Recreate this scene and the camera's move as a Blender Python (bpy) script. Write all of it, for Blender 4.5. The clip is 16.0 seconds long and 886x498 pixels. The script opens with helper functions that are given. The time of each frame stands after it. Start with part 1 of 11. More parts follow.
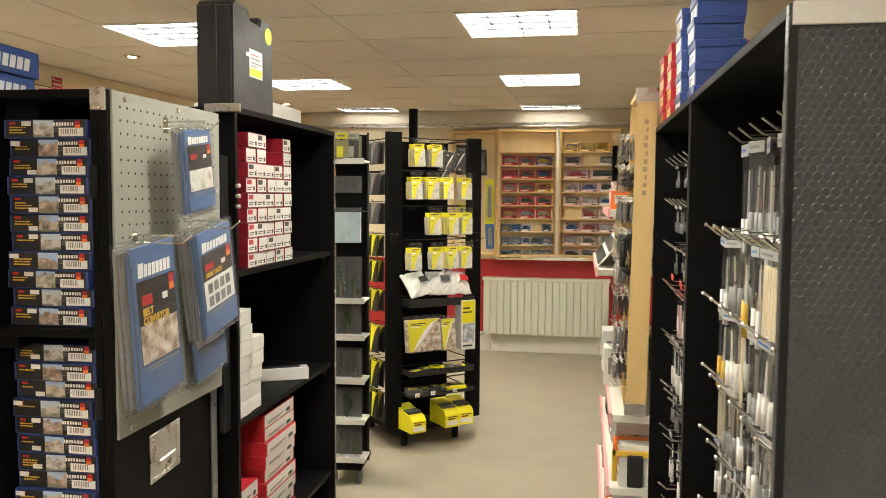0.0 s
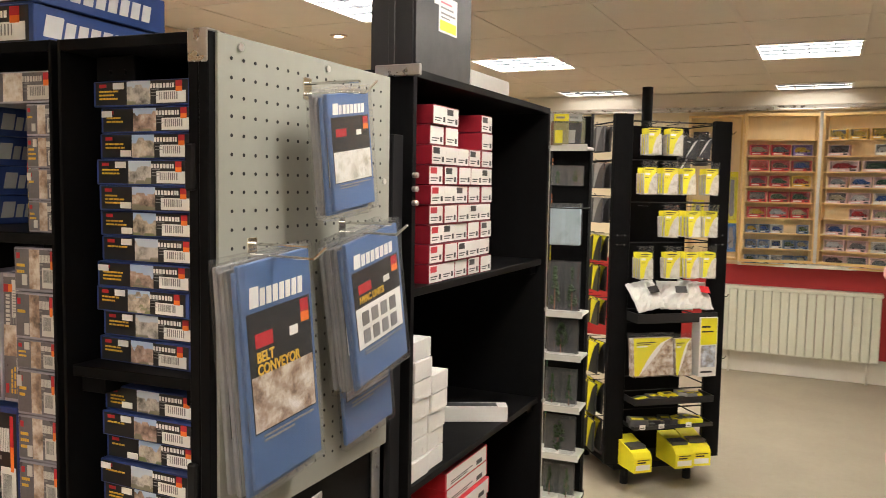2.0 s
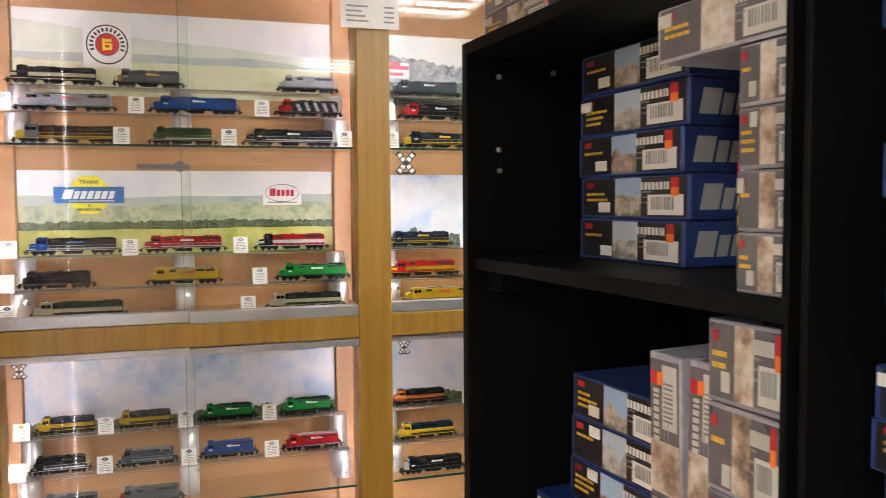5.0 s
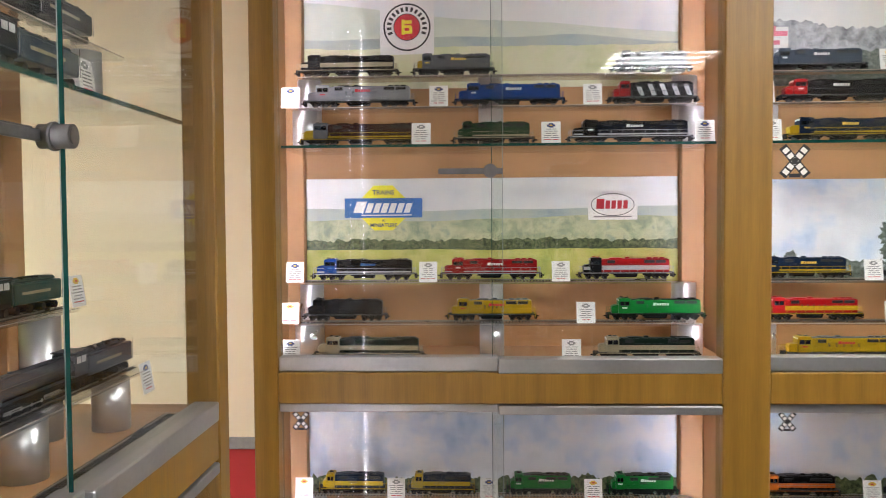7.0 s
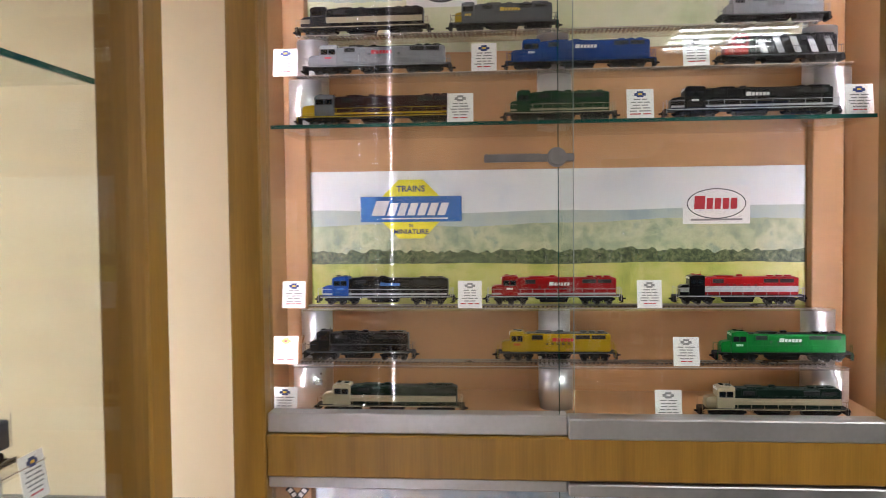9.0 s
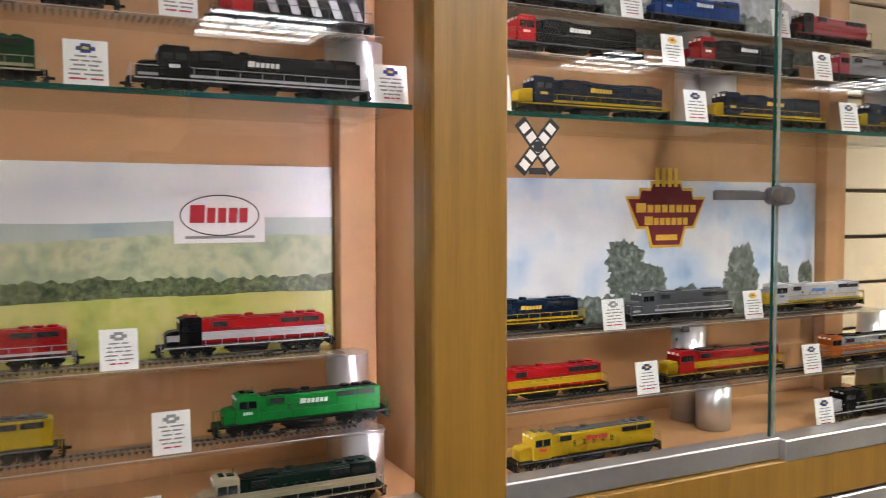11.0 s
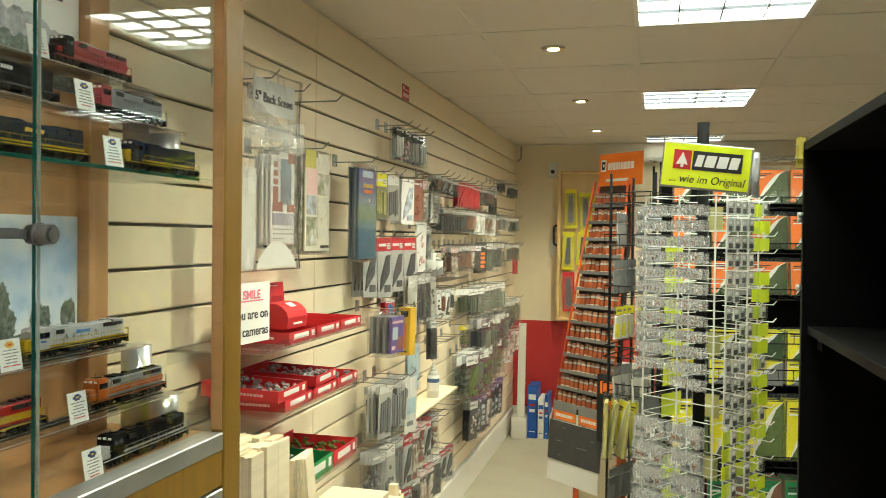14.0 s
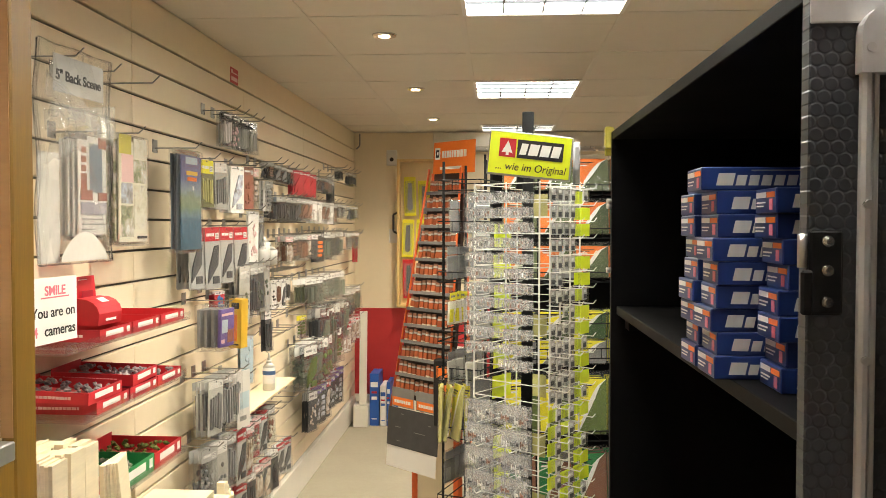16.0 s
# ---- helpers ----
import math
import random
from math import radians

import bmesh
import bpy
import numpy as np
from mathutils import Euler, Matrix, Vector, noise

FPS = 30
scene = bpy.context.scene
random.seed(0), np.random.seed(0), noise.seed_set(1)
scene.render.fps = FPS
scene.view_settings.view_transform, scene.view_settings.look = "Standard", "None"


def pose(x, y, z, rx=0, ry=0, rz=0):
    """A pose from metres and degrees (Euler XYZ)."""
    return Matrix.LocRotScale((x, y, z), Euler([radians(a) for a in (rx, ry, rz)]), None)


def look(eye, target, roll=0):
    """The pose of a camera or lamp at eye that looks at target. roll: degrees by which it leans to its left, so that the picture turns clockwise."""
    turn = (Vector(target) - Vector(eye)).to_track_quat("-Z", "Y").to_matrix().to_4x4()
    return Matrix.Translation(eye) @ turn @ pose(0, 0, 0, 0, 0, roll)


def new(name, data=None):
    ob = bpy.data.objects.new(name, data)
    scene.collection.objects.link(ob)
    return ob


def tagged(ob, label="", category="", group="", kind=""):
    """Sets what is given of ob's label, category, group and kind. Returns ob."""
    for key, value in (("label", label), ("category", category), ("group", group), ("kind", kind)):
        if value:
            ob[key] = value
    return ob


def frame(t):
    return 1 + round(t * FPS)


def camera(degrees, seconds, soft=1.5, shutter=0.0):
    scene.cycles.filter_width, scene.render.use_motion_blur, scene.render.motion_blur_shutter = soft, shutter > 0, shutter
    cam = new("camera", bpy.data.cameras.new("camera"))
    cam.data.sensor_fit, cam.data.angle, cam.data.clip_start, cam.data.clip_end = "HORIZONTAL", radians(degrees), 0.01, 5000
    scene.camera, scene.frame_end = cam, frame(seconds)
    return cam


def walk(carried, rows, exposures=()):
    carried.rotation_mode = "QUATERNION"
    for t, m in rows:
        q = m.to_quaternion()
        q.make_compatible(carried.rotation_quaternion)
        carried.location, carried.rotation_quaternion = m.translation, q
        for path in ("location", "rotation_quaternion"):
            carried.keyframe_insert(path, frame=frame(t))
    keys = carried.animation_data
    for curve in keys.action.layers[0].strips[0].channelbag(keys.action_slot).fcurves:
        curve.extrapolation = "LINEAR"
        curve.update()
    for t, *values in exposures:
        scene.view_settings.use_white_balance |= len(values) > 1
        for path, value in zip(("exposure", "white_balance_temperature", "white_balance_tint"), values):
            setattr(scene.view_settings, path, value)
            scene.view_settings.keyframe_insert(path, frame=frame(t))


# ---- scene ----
cam = camera(57.4, 16.0, soft=0.7, shutter=0.18)
PATH = [
    (0, (0.539, 0.66, 1.591), (0.198, 2.626, 1.458), 0.3),
    (0.5, (0.486, 0.809, 1.592), (0.078, 2.762, 1.458), 0.1),
    (1, (0.406, 0.965, 1.601), (-0.103, 2.894, 1.464), 0.2),
    (1.5, (0.37, 1.108, 1.589), (-0.294, 2.989, 1.447), 0.5),
    (2, (0.356, 1.317, 1.596), (-0.496, 3.119, 1.437), 1.0),
    (2.5, (0.279, 1.437, 1.574), (-0.784, 3.123, 1.414), 0.7),
    (3, (0.099, 1.51, 1.582), (-1.166, 3.052, 1.427), 0.4),
    (3.5, (-0.024, 1.569, 1.575), (-1.502, 2.909, 1.441), 0.4),
    (4, (-0.102, 1.665, 1.584), (-1.769, 2.764, 1.458), 0.1),
    (4.5, (-0.165, 1.754, 1.586), (-1.976, 2.595, 1.469), 0.1),
    (5, (-0.252, 1.783, 1.585), (-2.155, 2.386, 1.469), -0.4),
    (5.2, (-0.302, 1.778, 1.58), (-2.23, 2.298, 1.465), -0.4),
    (7.3, (-0.925, 1.731, 1.587), (-2.918, 1.577, 1.515), -0.3),
    (7.5, (-0.965, 1.734, 1.583), (-2.954, 1.53, 1.512), -0.2),
    (8, (-1.067, 1.698, 1.583), (-3.047, 1.423, 1.511), -0.2),
    (8.2, (-1.116, 1.673, 1.586), (-3.095, 1.395, 1.513), -0.3),
    (10.3, (-1.617, 1.824, 1.615), (-3.573, 2.232, 1.516), -0.5),
    (10.5, (-1.644, 1.846, 1.62), (-3.569, 2.378, 1.518), -0.3),
    (11, (-1.735, 1.869, 1.623), (-3.533, 2.739, 1.528), -0.1),
    (11.5, (-1.834, 1.866, 1.628), (-3.43, 3.068, 1.547), 0.1),
    (12, (-1.863, 1.886, 1.632), (-3.213, 3.36, 1.562), 0.3),
    (12.5, (-1.857, 1.914, 1.638), (-2.954, 3.585, 1.581), 0.5),
    (13, (-1.843, 1.929, 1.64), (-2.708, 3.731, 1.599), 0.6),
    (13.5, (-1.835, 1.936, 1.643), (-2.501, 3.822, 1.612), 0.8),
    (14, (-1.816, 1.941, 1.646), (-2.32, 3.876, 1.616), 0.7),
    (14.5, (-1.798, 1.949, 1.647), (-2.171, 3.913, 1.612), 0.6),
    (15, (-1.777, 1.945, 1.652), (-2.049, 3.926, 1.608), 0.5),
    (15.5, (-1.777, 1.959, 1.648), (-1.964, 3.95, 1.598), 0.2),
    (16, (-1.769, 1.968, 1.646), (-1.899, 3.963, 1.589), 0.1),
]
walk(cam, [(t, look(eye, target, roll)) for t, eye, target, roll in PATH], [(0.0, 0.45, 6650, 7), (2.0, 0.42, 6500, 14), (3.0, 0.6, 6400, 22), (3.5, 0.65, 6700, 34), (4.0, 0.75, 6450, 30), (5.0, 0.75, 6050, 13), (8.0, 0.44, 5850, 14), (10.5, 0.45, 5950, 16), (12.0, 0.14, 6000, 20), (12.5, 0.12, 5850, 8), (14.0, 0.04, 6250, -9), (15.0, 0.04, 6500, -6), (16.0, 0.2, 6500, 8)])

# a closed room: the world gives only a trace of light
world = bpy.data.worlds.new("room_world")
world.use_nodes = True
world.node_tree.nodes["Background"].inputs[0].default_value = (1.0, 0.93, 0.82, 1)
world.node_tree.nodes["Background"].inputs[1].default_value = 0.02
scene.world = world

# ---------------------------------------------------------------- materials
def mat(name, color, rough=0.5, metal=0.0, vary=0.12, scale=8.0, bump=0.0, bump_scale=60.0, spec=0.5, stretch=(1, 1, 1), rand=0.0, coat=0.0):
    """Base colour with two scales of variation, relief, and (rand) a change of value from object to object."""
    m = bpy.data.materials.new(name)
    m.use_nodes = True
    nt = m.node_tree
    b = nt.nodes["Principled BSDF"]
    b.inputs["Roughness"].default_value = rough
    b.inputs["Metallic"].default_value = metal
    b.inputs["Specular IOR Level"].default_value = spec
    b.inputs["Coat Weight"].default_value = coat
    tc = nt.nodes.new("ShaderNodeTexCoord")
    mp = nt.nodes.new("ShaderNodeMapping")
    mp.inputs["Scale"].default_value = stretch
    nt.links.new(tc.outputs["Object"], mp.inputs[0])
    n1 = nt.nodes.new("ShaderNodeTexNoise")
    n1.inputs["Scale"].default_value = scale
    n1.inputs["Detail"].default_value = 3
    n2 = nt.nodes.new("ShaderNodeTexNoise")
    n2.inputs["Scale"].default_value = scale * 9
    n2.inputs["Detail"].default_value = 2
    for n in (n1, n2):
        nt.links.new(mp.outputs[0], n.inputs["Vector"])
    add = nt.nodes.new("ShaderNodeMath")
    add.operation = "MULTIPLY_ADD"
    add.inputs[1].default_value = 0.45
    nt.links.new(n2.outputs["Fac"], add.inputs[0])
    nt.links.new(n1.outputs["Fac"], add.inputs[2])
    rng = nt.nodes.new("ShaderNodeMapRange")
    rng.inputs["From Min"].default_value, rng.inputs["From Max"].default_value = 0.35, 1.1
    rng.inputs["To Min"].default_value, rng.inputs["To Max"].default_value = 1 - vary, 1 + vary
    nt.links.new(add.outputs[0], rng.inputs["Value"])
    hsv = nt.nodes.new("ShaderNodeHueSaturation")
    hsv.inputs["Color"].default_value = (*color, 1)
    val = rng.outputs[0]
    if rand:
        oi = nt.nodes.new("ShaderNodeObjectInfo")
        r2 = nt.nodes.new("ShaderNodeMapRange")
        r2.inputs["To Min"].default_value, r2.inputs["To Max"].default_value = 1 - rand, 1 + rand
        nt.links.new(oi.outputs["Random"], r2.inputs["Value"])
        mu = nt.nodes.new("ShaderNodeMath")
        mu.operation = "MULTIPLY"
        nt.links.new(val, mu.inputs[0])
        nt.links.new(r2.outputs[0], mu.inputs[1])
        val = mu.outputs[0]
    nt.links.new(val, hsv.inputs["Value"])
    nt.links.new(hsv.outputs[0], b.inputs["Base Color"])
    rr = nt.nodes.new("ShaderNodeMapRange")
    rr.inputs["To Min"].default_value, rr.inputs["To Max"].default_value = max(0.02, rough - 0.12), min(1, rough + 0.12)
    nt.links.new(n1.outputs["Fac"], rr.inputs["Value"])
    nt.links.new(rr.outputs[0], b.inputs["Roughness"])
    if bump:
        n3 = nt.nodes.new("ShaderNodeTexNoise")
        n3.inputs["Scale"].default_value = bump_scale
        nt.links.new(mp.outputs[0], n3.inputs["Vector"])
        bp = nt.nodes.new("ShaderNodeBump")
        bp.inputs["Strength"].default_value = bump
        bp.inputs["Distance"].default_value = 0.002
        nt.links.new(n3.outputs["Fac"], bp.inputs["Height"])
        nt.links.new(bp.outputs[0], b.inputs["Normal"])
    return m


def glass_mat(name, tint=(1, 1, 1), rough=0.0, clear=0.9, haze=0.0):
    """A thin sheet: mostly clear, with a real Fresnel gloss on top and, for film, a little milky haze."""
    m = bpy.data.materials.new(name)
    m.use_nodes = True
    nt = m.node_tree
    nt.nodes.remove(nt.nodes["Principled BSDF"])
    tr = nt.nodes.new("ShaderNodeBsdfTransparent")
    tr.inputs[0].default_value = (*tint, 1)
    gl = nt.nodes.new("ShaderNodeBsdfGlossy")
    gl.inputs["Roughness"].default_value = rough
    lw = nt.nodes.new("ShaderNodeLayerWeight")
    lw.inputs[0].default_value = 0.5
    pw = nt.nodes.new("ShaderNodeMath")
    pw.operation = "POWER"
    pw.inputs[1].default_value = 5.0
    nt.links.new(lw.outputs["Facing"], pw.inputs[0])
    ma = nt.nodes.new("ShaderNodeMath")
    ma.operation = "MULTIPLY_ADD"
    ma.inputs[1].default_value, ma.inputs[2].default_value = 0.90, 0.03
    nt.links.new(pw.outputs[0], ma.inputs[0])
    mx = nt.nodes.new("ShaderNodeMixShader")
    nt.links.new(ma.outputs[0], mx.inputs[0])
    base = tr.outputs[0]
    if haze:
        df = nt.nodes.new("ShaderNodeBsdfDiffuse")
        df.inputs[0].default_value = (0.75, 0.75, 0.75, 1)
        m2 = nt.nodes.new("ShaderNodeMixShader")
        m2.inputs[0].default_value = haze
        nt.links.new(tr.outputs[0], m2.inputs[1])
        nt.links.new(df.outputs[0], m2.inputs[2])
        base = m2.outputs[0]
    nt.links.new(base, mx.inputs[1])
    nt.links.new(gl.outputs[0], mx.inputs[2])
    nt.links.new(mx.outputs[0], nt.nodes["Material Output"].inputs[0])
    return m


def glow(name, color, strength):
    m = bpy.data.materials.new(name)
    m.use_nodes = True
    b = m.node_tree.nodes["Principled BSDF"]
    b.inputs["Base Color"].default_value = (0.8, 0.8, 0.8, 1)
    b.inputs["Emission Color"].default_value = (*color, 1)
    b.inputs["Emission Strength"].default_value = strength
    return m


def ramp_mat(name, stops, axis=2, lo=0.0, hi=1.0, rough=0.45, wobble=0.08, scale=6.0, cloud=0.0, stretch=(1, 1, 1), coat=0.0):
    """A printed picture: bands of colour along one object axis, broken up by noise."""
    m = bpy.data.materials.new(name)
    m.use_nodes = True
    nt = m.node_tree
    b = nt.nodes["Principled BSDF"]
    b.inputs["Roughness"].default_value = rough
    b.inputs["Coat Weight"].default_value = coat
    tc = nt.nodes.new("ShaderNodeTexCoord")
    mp = nt.nodes.new("ShaderNodeMapping")
    mp.inputs["Scale"].default_value = stretch
    nt.links.new(tc.outputs["Object"], mp.inputs[0])
    sep = nt.nodes.new("ShaderNodeSeparateXYZ")
    nt.links.new(tc.outputs["Object"], sep.inputs[0])
    rng = nt.nodes.new("ShaderNodeMapRange")
    rng.inputs["From Min"].default_value, rng.inputs["From Max"].default_value = lo, hi
    nt.links.new(sep.outputs[axis], rng.inputs["Value"])
    ns = nt.nodes.new("ShaderNodeTexNoise")
    ns.inputs["Scale"].default_value = scale
    ns.inputs["Detail"].default_value = 6
    nt.links.new(mp.outputs[0], ns.inputs["Vector"])
    ad = nt.nodes.new("ShaderNodeMath")
    ad.operation = "MULTIPLY_ADD"
    ad.inputs[1].default_value = wobble
    nt.links.new(ns.outputs["Fac"], ad.inputs[0])
    sub = nt.nodes.new("ShaderNodeMath")
    sub.operation = "SUBTRACT"
    sub.inputs[1].default_value = wobble / 2
    nt.links.new(rng.outputs[0], ad.inputs[2])
    nt.links.new(ad.outputs[0], sub.inputs[0])
    cr = nt.nodes.new("ShaderNodeValToRGB")
    els = cr.color_ramp.elements
    while len(els) < len(stops):
        els.new(0.5)
    for e, (p, c) in zip(els, stops):
        e.position, e.color = p, (*c, 1)
    nt.links.new(sub.outputs[0], cr.inputs[0])
    n2 = nt.nodes.new("ShaderNodeTexNoise")
    n2.inputs["Scale"].default_value = scale * 4
    n2.inputs["Detail"].default_value = 5
    nt.links.new(mp.outputs[0], n2.inputs["Vector"])
    r2 = nt.nodes.new("ShaderNodeMapRange")
    r2.inputs["From Min"].default_value, r2.inputs["From Max"].default_value = 0.3, 0.7
    r2.inputs["To Min"].default_value, r2.inputs["To Max"].default_value = 1 - cloud, 1 + cloud
    nt.links.new(n2.outputs["Fac"], r2.inputs["Value"])
    hs = nt.nodes.new("ShaderNodeHueSaturation")
    nt.links.new(cr.outputs[0], hs.inputs["Color"])
    nt.links.new(r2.outputs[0], hs.inputs["Value"])
    nt.links.new(hs.outputs[0], b.inputs["Base Color"])
    return m


def hexboard_mat(name):
    """Black film-faced plywood with a pressed honeycomb pattern."""
    m = mat(name, (0.043, 0.048, 0.057), 0.36, vary=0.25, scale=6)
    nt = m.node_tree
    b = nt.nodes["Principled BSDF"]
    tc = nt.nodes.new("ShaderNodeTexCoord")
    dist = []
    for off in ((0, 0), (0.5, 0.8660254)):
        mp = nt.nodes.new("ShaderNodeMapping")
        mp.inputs["Scale"].default_value = (84, 84, 84)
        mp.inputs["Location"].default_value = (off[0], off[0], off[1])
        nt.links.new(tc.outputs["Object"], mp.inputs[0])
        md = nt.nodes.new("ShaderNodeVectorMath")
        md.operation = "WRAP"
        md.inputs[1].default_value = (0.5, 0.5, 0.8660254)
        md.inputs[2].default_value = (-0.5, -0.5, -0.8660254)
        nt.links.new(mp.outputs[0], md.inputs[0])
        fl = nt.nodes.new("ShaderNodeVectorMath")
        fl.operation = "MULTIPLY"
        fl.inputs[1].default_value = (0, 1, 1)
        nt.links.new(md.outputs[0], fl.inputs[0])
        ln = nt.nodes.new("ShaderNodeVectorMath")
        ln.operation = "LENGTH"
        nt.links.new(fl.outputs[0], ln.inputs[0])
        dist.append(ln.outputs["Value"])
    mn = nt.nodes.new("ShaderNodeMath")
    mn.operation = "MINIMUM"
    nt.links.new(dist[0], mn.inputs[0])
    nt.links.new(dist[1], mn.inputs[1])
    rg = nt.nodes.new("ShaderNodeMapRange")
    rg.inputs["From Min"].default_value, rg.inputs["From Max"].default_value = 0.38, 0.5
    rg.inputs["To Min"].default_value, rg.inputs["To Max"].default_value = 1, 0
    nt.links.new(mn.outputs[0], rg.inputs["Value"])
    bp = nt.nodes.new("ShaderNodeBump")
    bp.inputs["Strength"].default_value = 0.5
    bp.inputs["Distance"].default_value = 0.002
    nt.links.new(rg.outputs[0], bp.inputs["Height"])
    nt.links.new(bp.outputs[0], b.inputs["Normal"])
    return m


M = {}
M["ceiling"] = mat("ceiling_tile", (0.69, 0.645, 0.57), 0.9, vary=0.05, scale=1.2, bump=0.3, bump_scale=140)
M["tee"] = mat("ceiling_tee", (0.66, 0.62, 0.55), 0.6, vary=0.05)
M["cream"] = mat("cream_paint", (0.78, 0.68, 0.50), 0.7, vary=0.05, scale=1.5, bump=0.1, bump_scale=90)
M["slat"] = mat("slatwall_board", (0.80, 0.69, 0.51), 0.5, vary=0.05, scale=2)
M["groove"] = mat("slatwall_groove", (0.10, 0.085, 0.06), 0.7)
M["red_wall"] = mat("red_paint", (0.42, 0.022, 0.025), 0.55, vary=0.08, scale=2)
M["carpet"] = mat("carpet", (0.35, 0.315, 0.245), 0.95, vary=0.10, scale=3.0, bump=0.6, bump_scale=420)
M["white"] = mat("white_paint", (0.74, 0.71, 0.64), 0.5, vary=0.05)
M["plastic_white"] = mat("white_plastic", (0.72, 0.72, 0.70), 0.35, vary=0.04)
M["black_board"] = mat("black_laminate", (0.0065, 0.0065, 0.007), 0.5, vary=0.3, scale=5, bump=0.05, spec=0.06)
M["black_metal"] = mat("black_metal", (0.012, 0.012, 0.013), 0.6, vary=0.25, scale=12, spec=0.2)
M["black_plastic"] = mat("black_plastic", (0.016, 0.016, 0.017), 0.45, vary=0.2, scale=20, bump=0.15, bump_scale=300)
M["hex"] = hexboard_mat("honeycomb_board")
M["alu"] = mat("aluminium", (0.62, 0.62, 0.63), 0.32, 0.85, vary=0.10, scale=14)
M["runner_alu"] = mat("dull_runner_aluminium", (0.46, 0.46, 0.46), 0.38, 0.8, vary=0.12, scale=14)
M["steel"] = mat("zinc_steel", (0.56, 0.55, 0.53), 0.3, 0.9, vary=0.15, scale=25)
M["chrome"] = mat("chrome_wire", (0.70, 0.69, 0.66), 0.18, 1.0, vary=0.05)
M["wood"] = mat("oak_veneer", (0.245, 0.130, 0.016), 0.42, vary=0.30, scale=4.5, stretch=(9, 9, 0.4), bump=0.05)
M["beech"] = mat("beech_veneer", (0.46, 0.250, 0.105), 0.45, vary=0.16, scale=3.0, stretch=(2, 0.5, 6))
M["pine"] = mat("varnished_ply", (0.72, 0.50, 0.22), 0.45, vary=0.12, scale=3.0, stretch=(4, 4, 0.5))
M["peg"] = mat("pegboard", (0.28, 0.28, 0.245), 0.55, vary=0.08, scale=4)
M["peghole"] = mat("pegboard_hole", (0.02, 0.02, 0.02), 0.9)
M["glass"] = glass_mat("cabinet_glass", (0.97, 0.985, 0.975))
M["glass_edge"] = mat("glass_edge", (0.008, 0.065, 0.052), 0.1, vary=0.2)
M["pane_edge"] = mat("pale_pane_edge", (0.30, 0.36, 0.33), 0.15, vary=0.2)
M["acrylic"] = glass_mat("acrylic_sheet", (0.98, 0.98, 0.98), haze=0.02)
M["acrylic_edge"] = mat("acrylic_edge", (0.50, 0.44, 0.39), 0.15)
M["film"] = glass_mat("clear_film", (0.97, 0.97, 0.97), 0.08, haze=0.03)
M["blister"] = glass_mat("blister_plastic", (0.93, 0.94, 0.94), 0.08, haze=0.14)
M["tube"] = glow("fluorescent_diffuser", (1.0, 0.955, 0.84), 27.0)
M["tube_old"] = glow("ageing_tube", (1.0, 0.955, 0.84), 4.5)
M["spot"] = glow("halogen_bulb", (1.0, 0.80, 0.55), 25.0)
M["navy"] = mat("navy_card", (0.013, 0.034, 0.16), 0.36, vary=0.12, scale=8, rand=0.15)
M["navy_dark"] = mat("dark_navy_card", (0.030, 0.060, 0.22), 0.38, vary=0.12, scale=8, rand=0.2)
M["blue"] = mat("blue_print", (0.03, 0.14, 0.42), 0.38, vary=0.1, scale=8)
M["ltblue"] = mat("light_blue_print", (0.075, 0.145, 0.31), 0.35, vary=0.12, scale=8)
M["red"] = mat("red_card", (0.50, 0.02, 0.03), 0.45, vary=0.10, scale=8, rand=0.12)
M["crimson"] = mat("crimson_card", (0.26, 0.012, 0.025), 0.45, vary=0.10, scale=8, rand=0.12)
M["card_white"] = mat("white_card", (0.72, 0.70, 0.67), 0.55, vary=0.06, scale=8, rand=0.06)
M["paper"] = mat("white_paper", (0.80, 0.79, 0.77), 0.6, vary=0.03, scale=8)
M["black_print"] = mat("black_print", (0.018, 0.018, 0.02), 0.4, vary=0.1)
M["grey_print"] = mat("grey_print", (0.25, 0.25, 0.25), 0.5, vary=0.2, scale=60)
M["yellow"] = mat("yellow_card", (0.80, 0.72, 0.02), 0.45, vary=0.08, scale=8, rand=0.08)
M["lime"] = mat("fluorescent_yellow_print", (0.76, 0.86, 0.02), 0.4, vary=0.04)
M["orange"] = mat("orange_print", (0.85, 0.20, 0.025), 0.45, vary=0.1, scale=8, rand=0.1)
M["green"] = mat("green_print", (0.015, 0.22, 0.06), 0.45, vary=0.1, scale=8, rand=0.1)
M["gold"] = mat("gold_print", (0.72, 0.45, 0.05), 0.4, vary=0.08)
M["foliage"] = mat("foam_foliage", (0.035, 0.075, 0.02), 0.9, vary=0.5, scale=60, bump=0.6, bump_scale=250, rand=0.4)
M["balsa"] = mat("balsa_wood", (0.80, 0.69, 0.49), 0.7, vary=0.12, scale=5, stretch=(1, 1, 8), rand=0.08)
M["brown"] = mat("brown_plastic", (0.22, 0.09, 0.05), 0.45, vary=0.2, scale=20, rand=0.25)
M["grey"] = mat("grey_plastic", (0.20, 0.20, 0.205), 0.45, vary=0.2, scale=20, rand=0.3)
M["dark_grey"] = mat("dark_grey_plastic", (0.06, 0.06, 0.065), 0.5, vary=0.25, scale=20, rand=0.3)
M["purple"] = mat("purple_print", (0.13, 0.08, 0.30), 0.4, vary=0.15, scale=10)
M["pink"] = mat("pink_print", (0.72, 0.18, 0.25), 0.45, vary=0.1, scale=10)
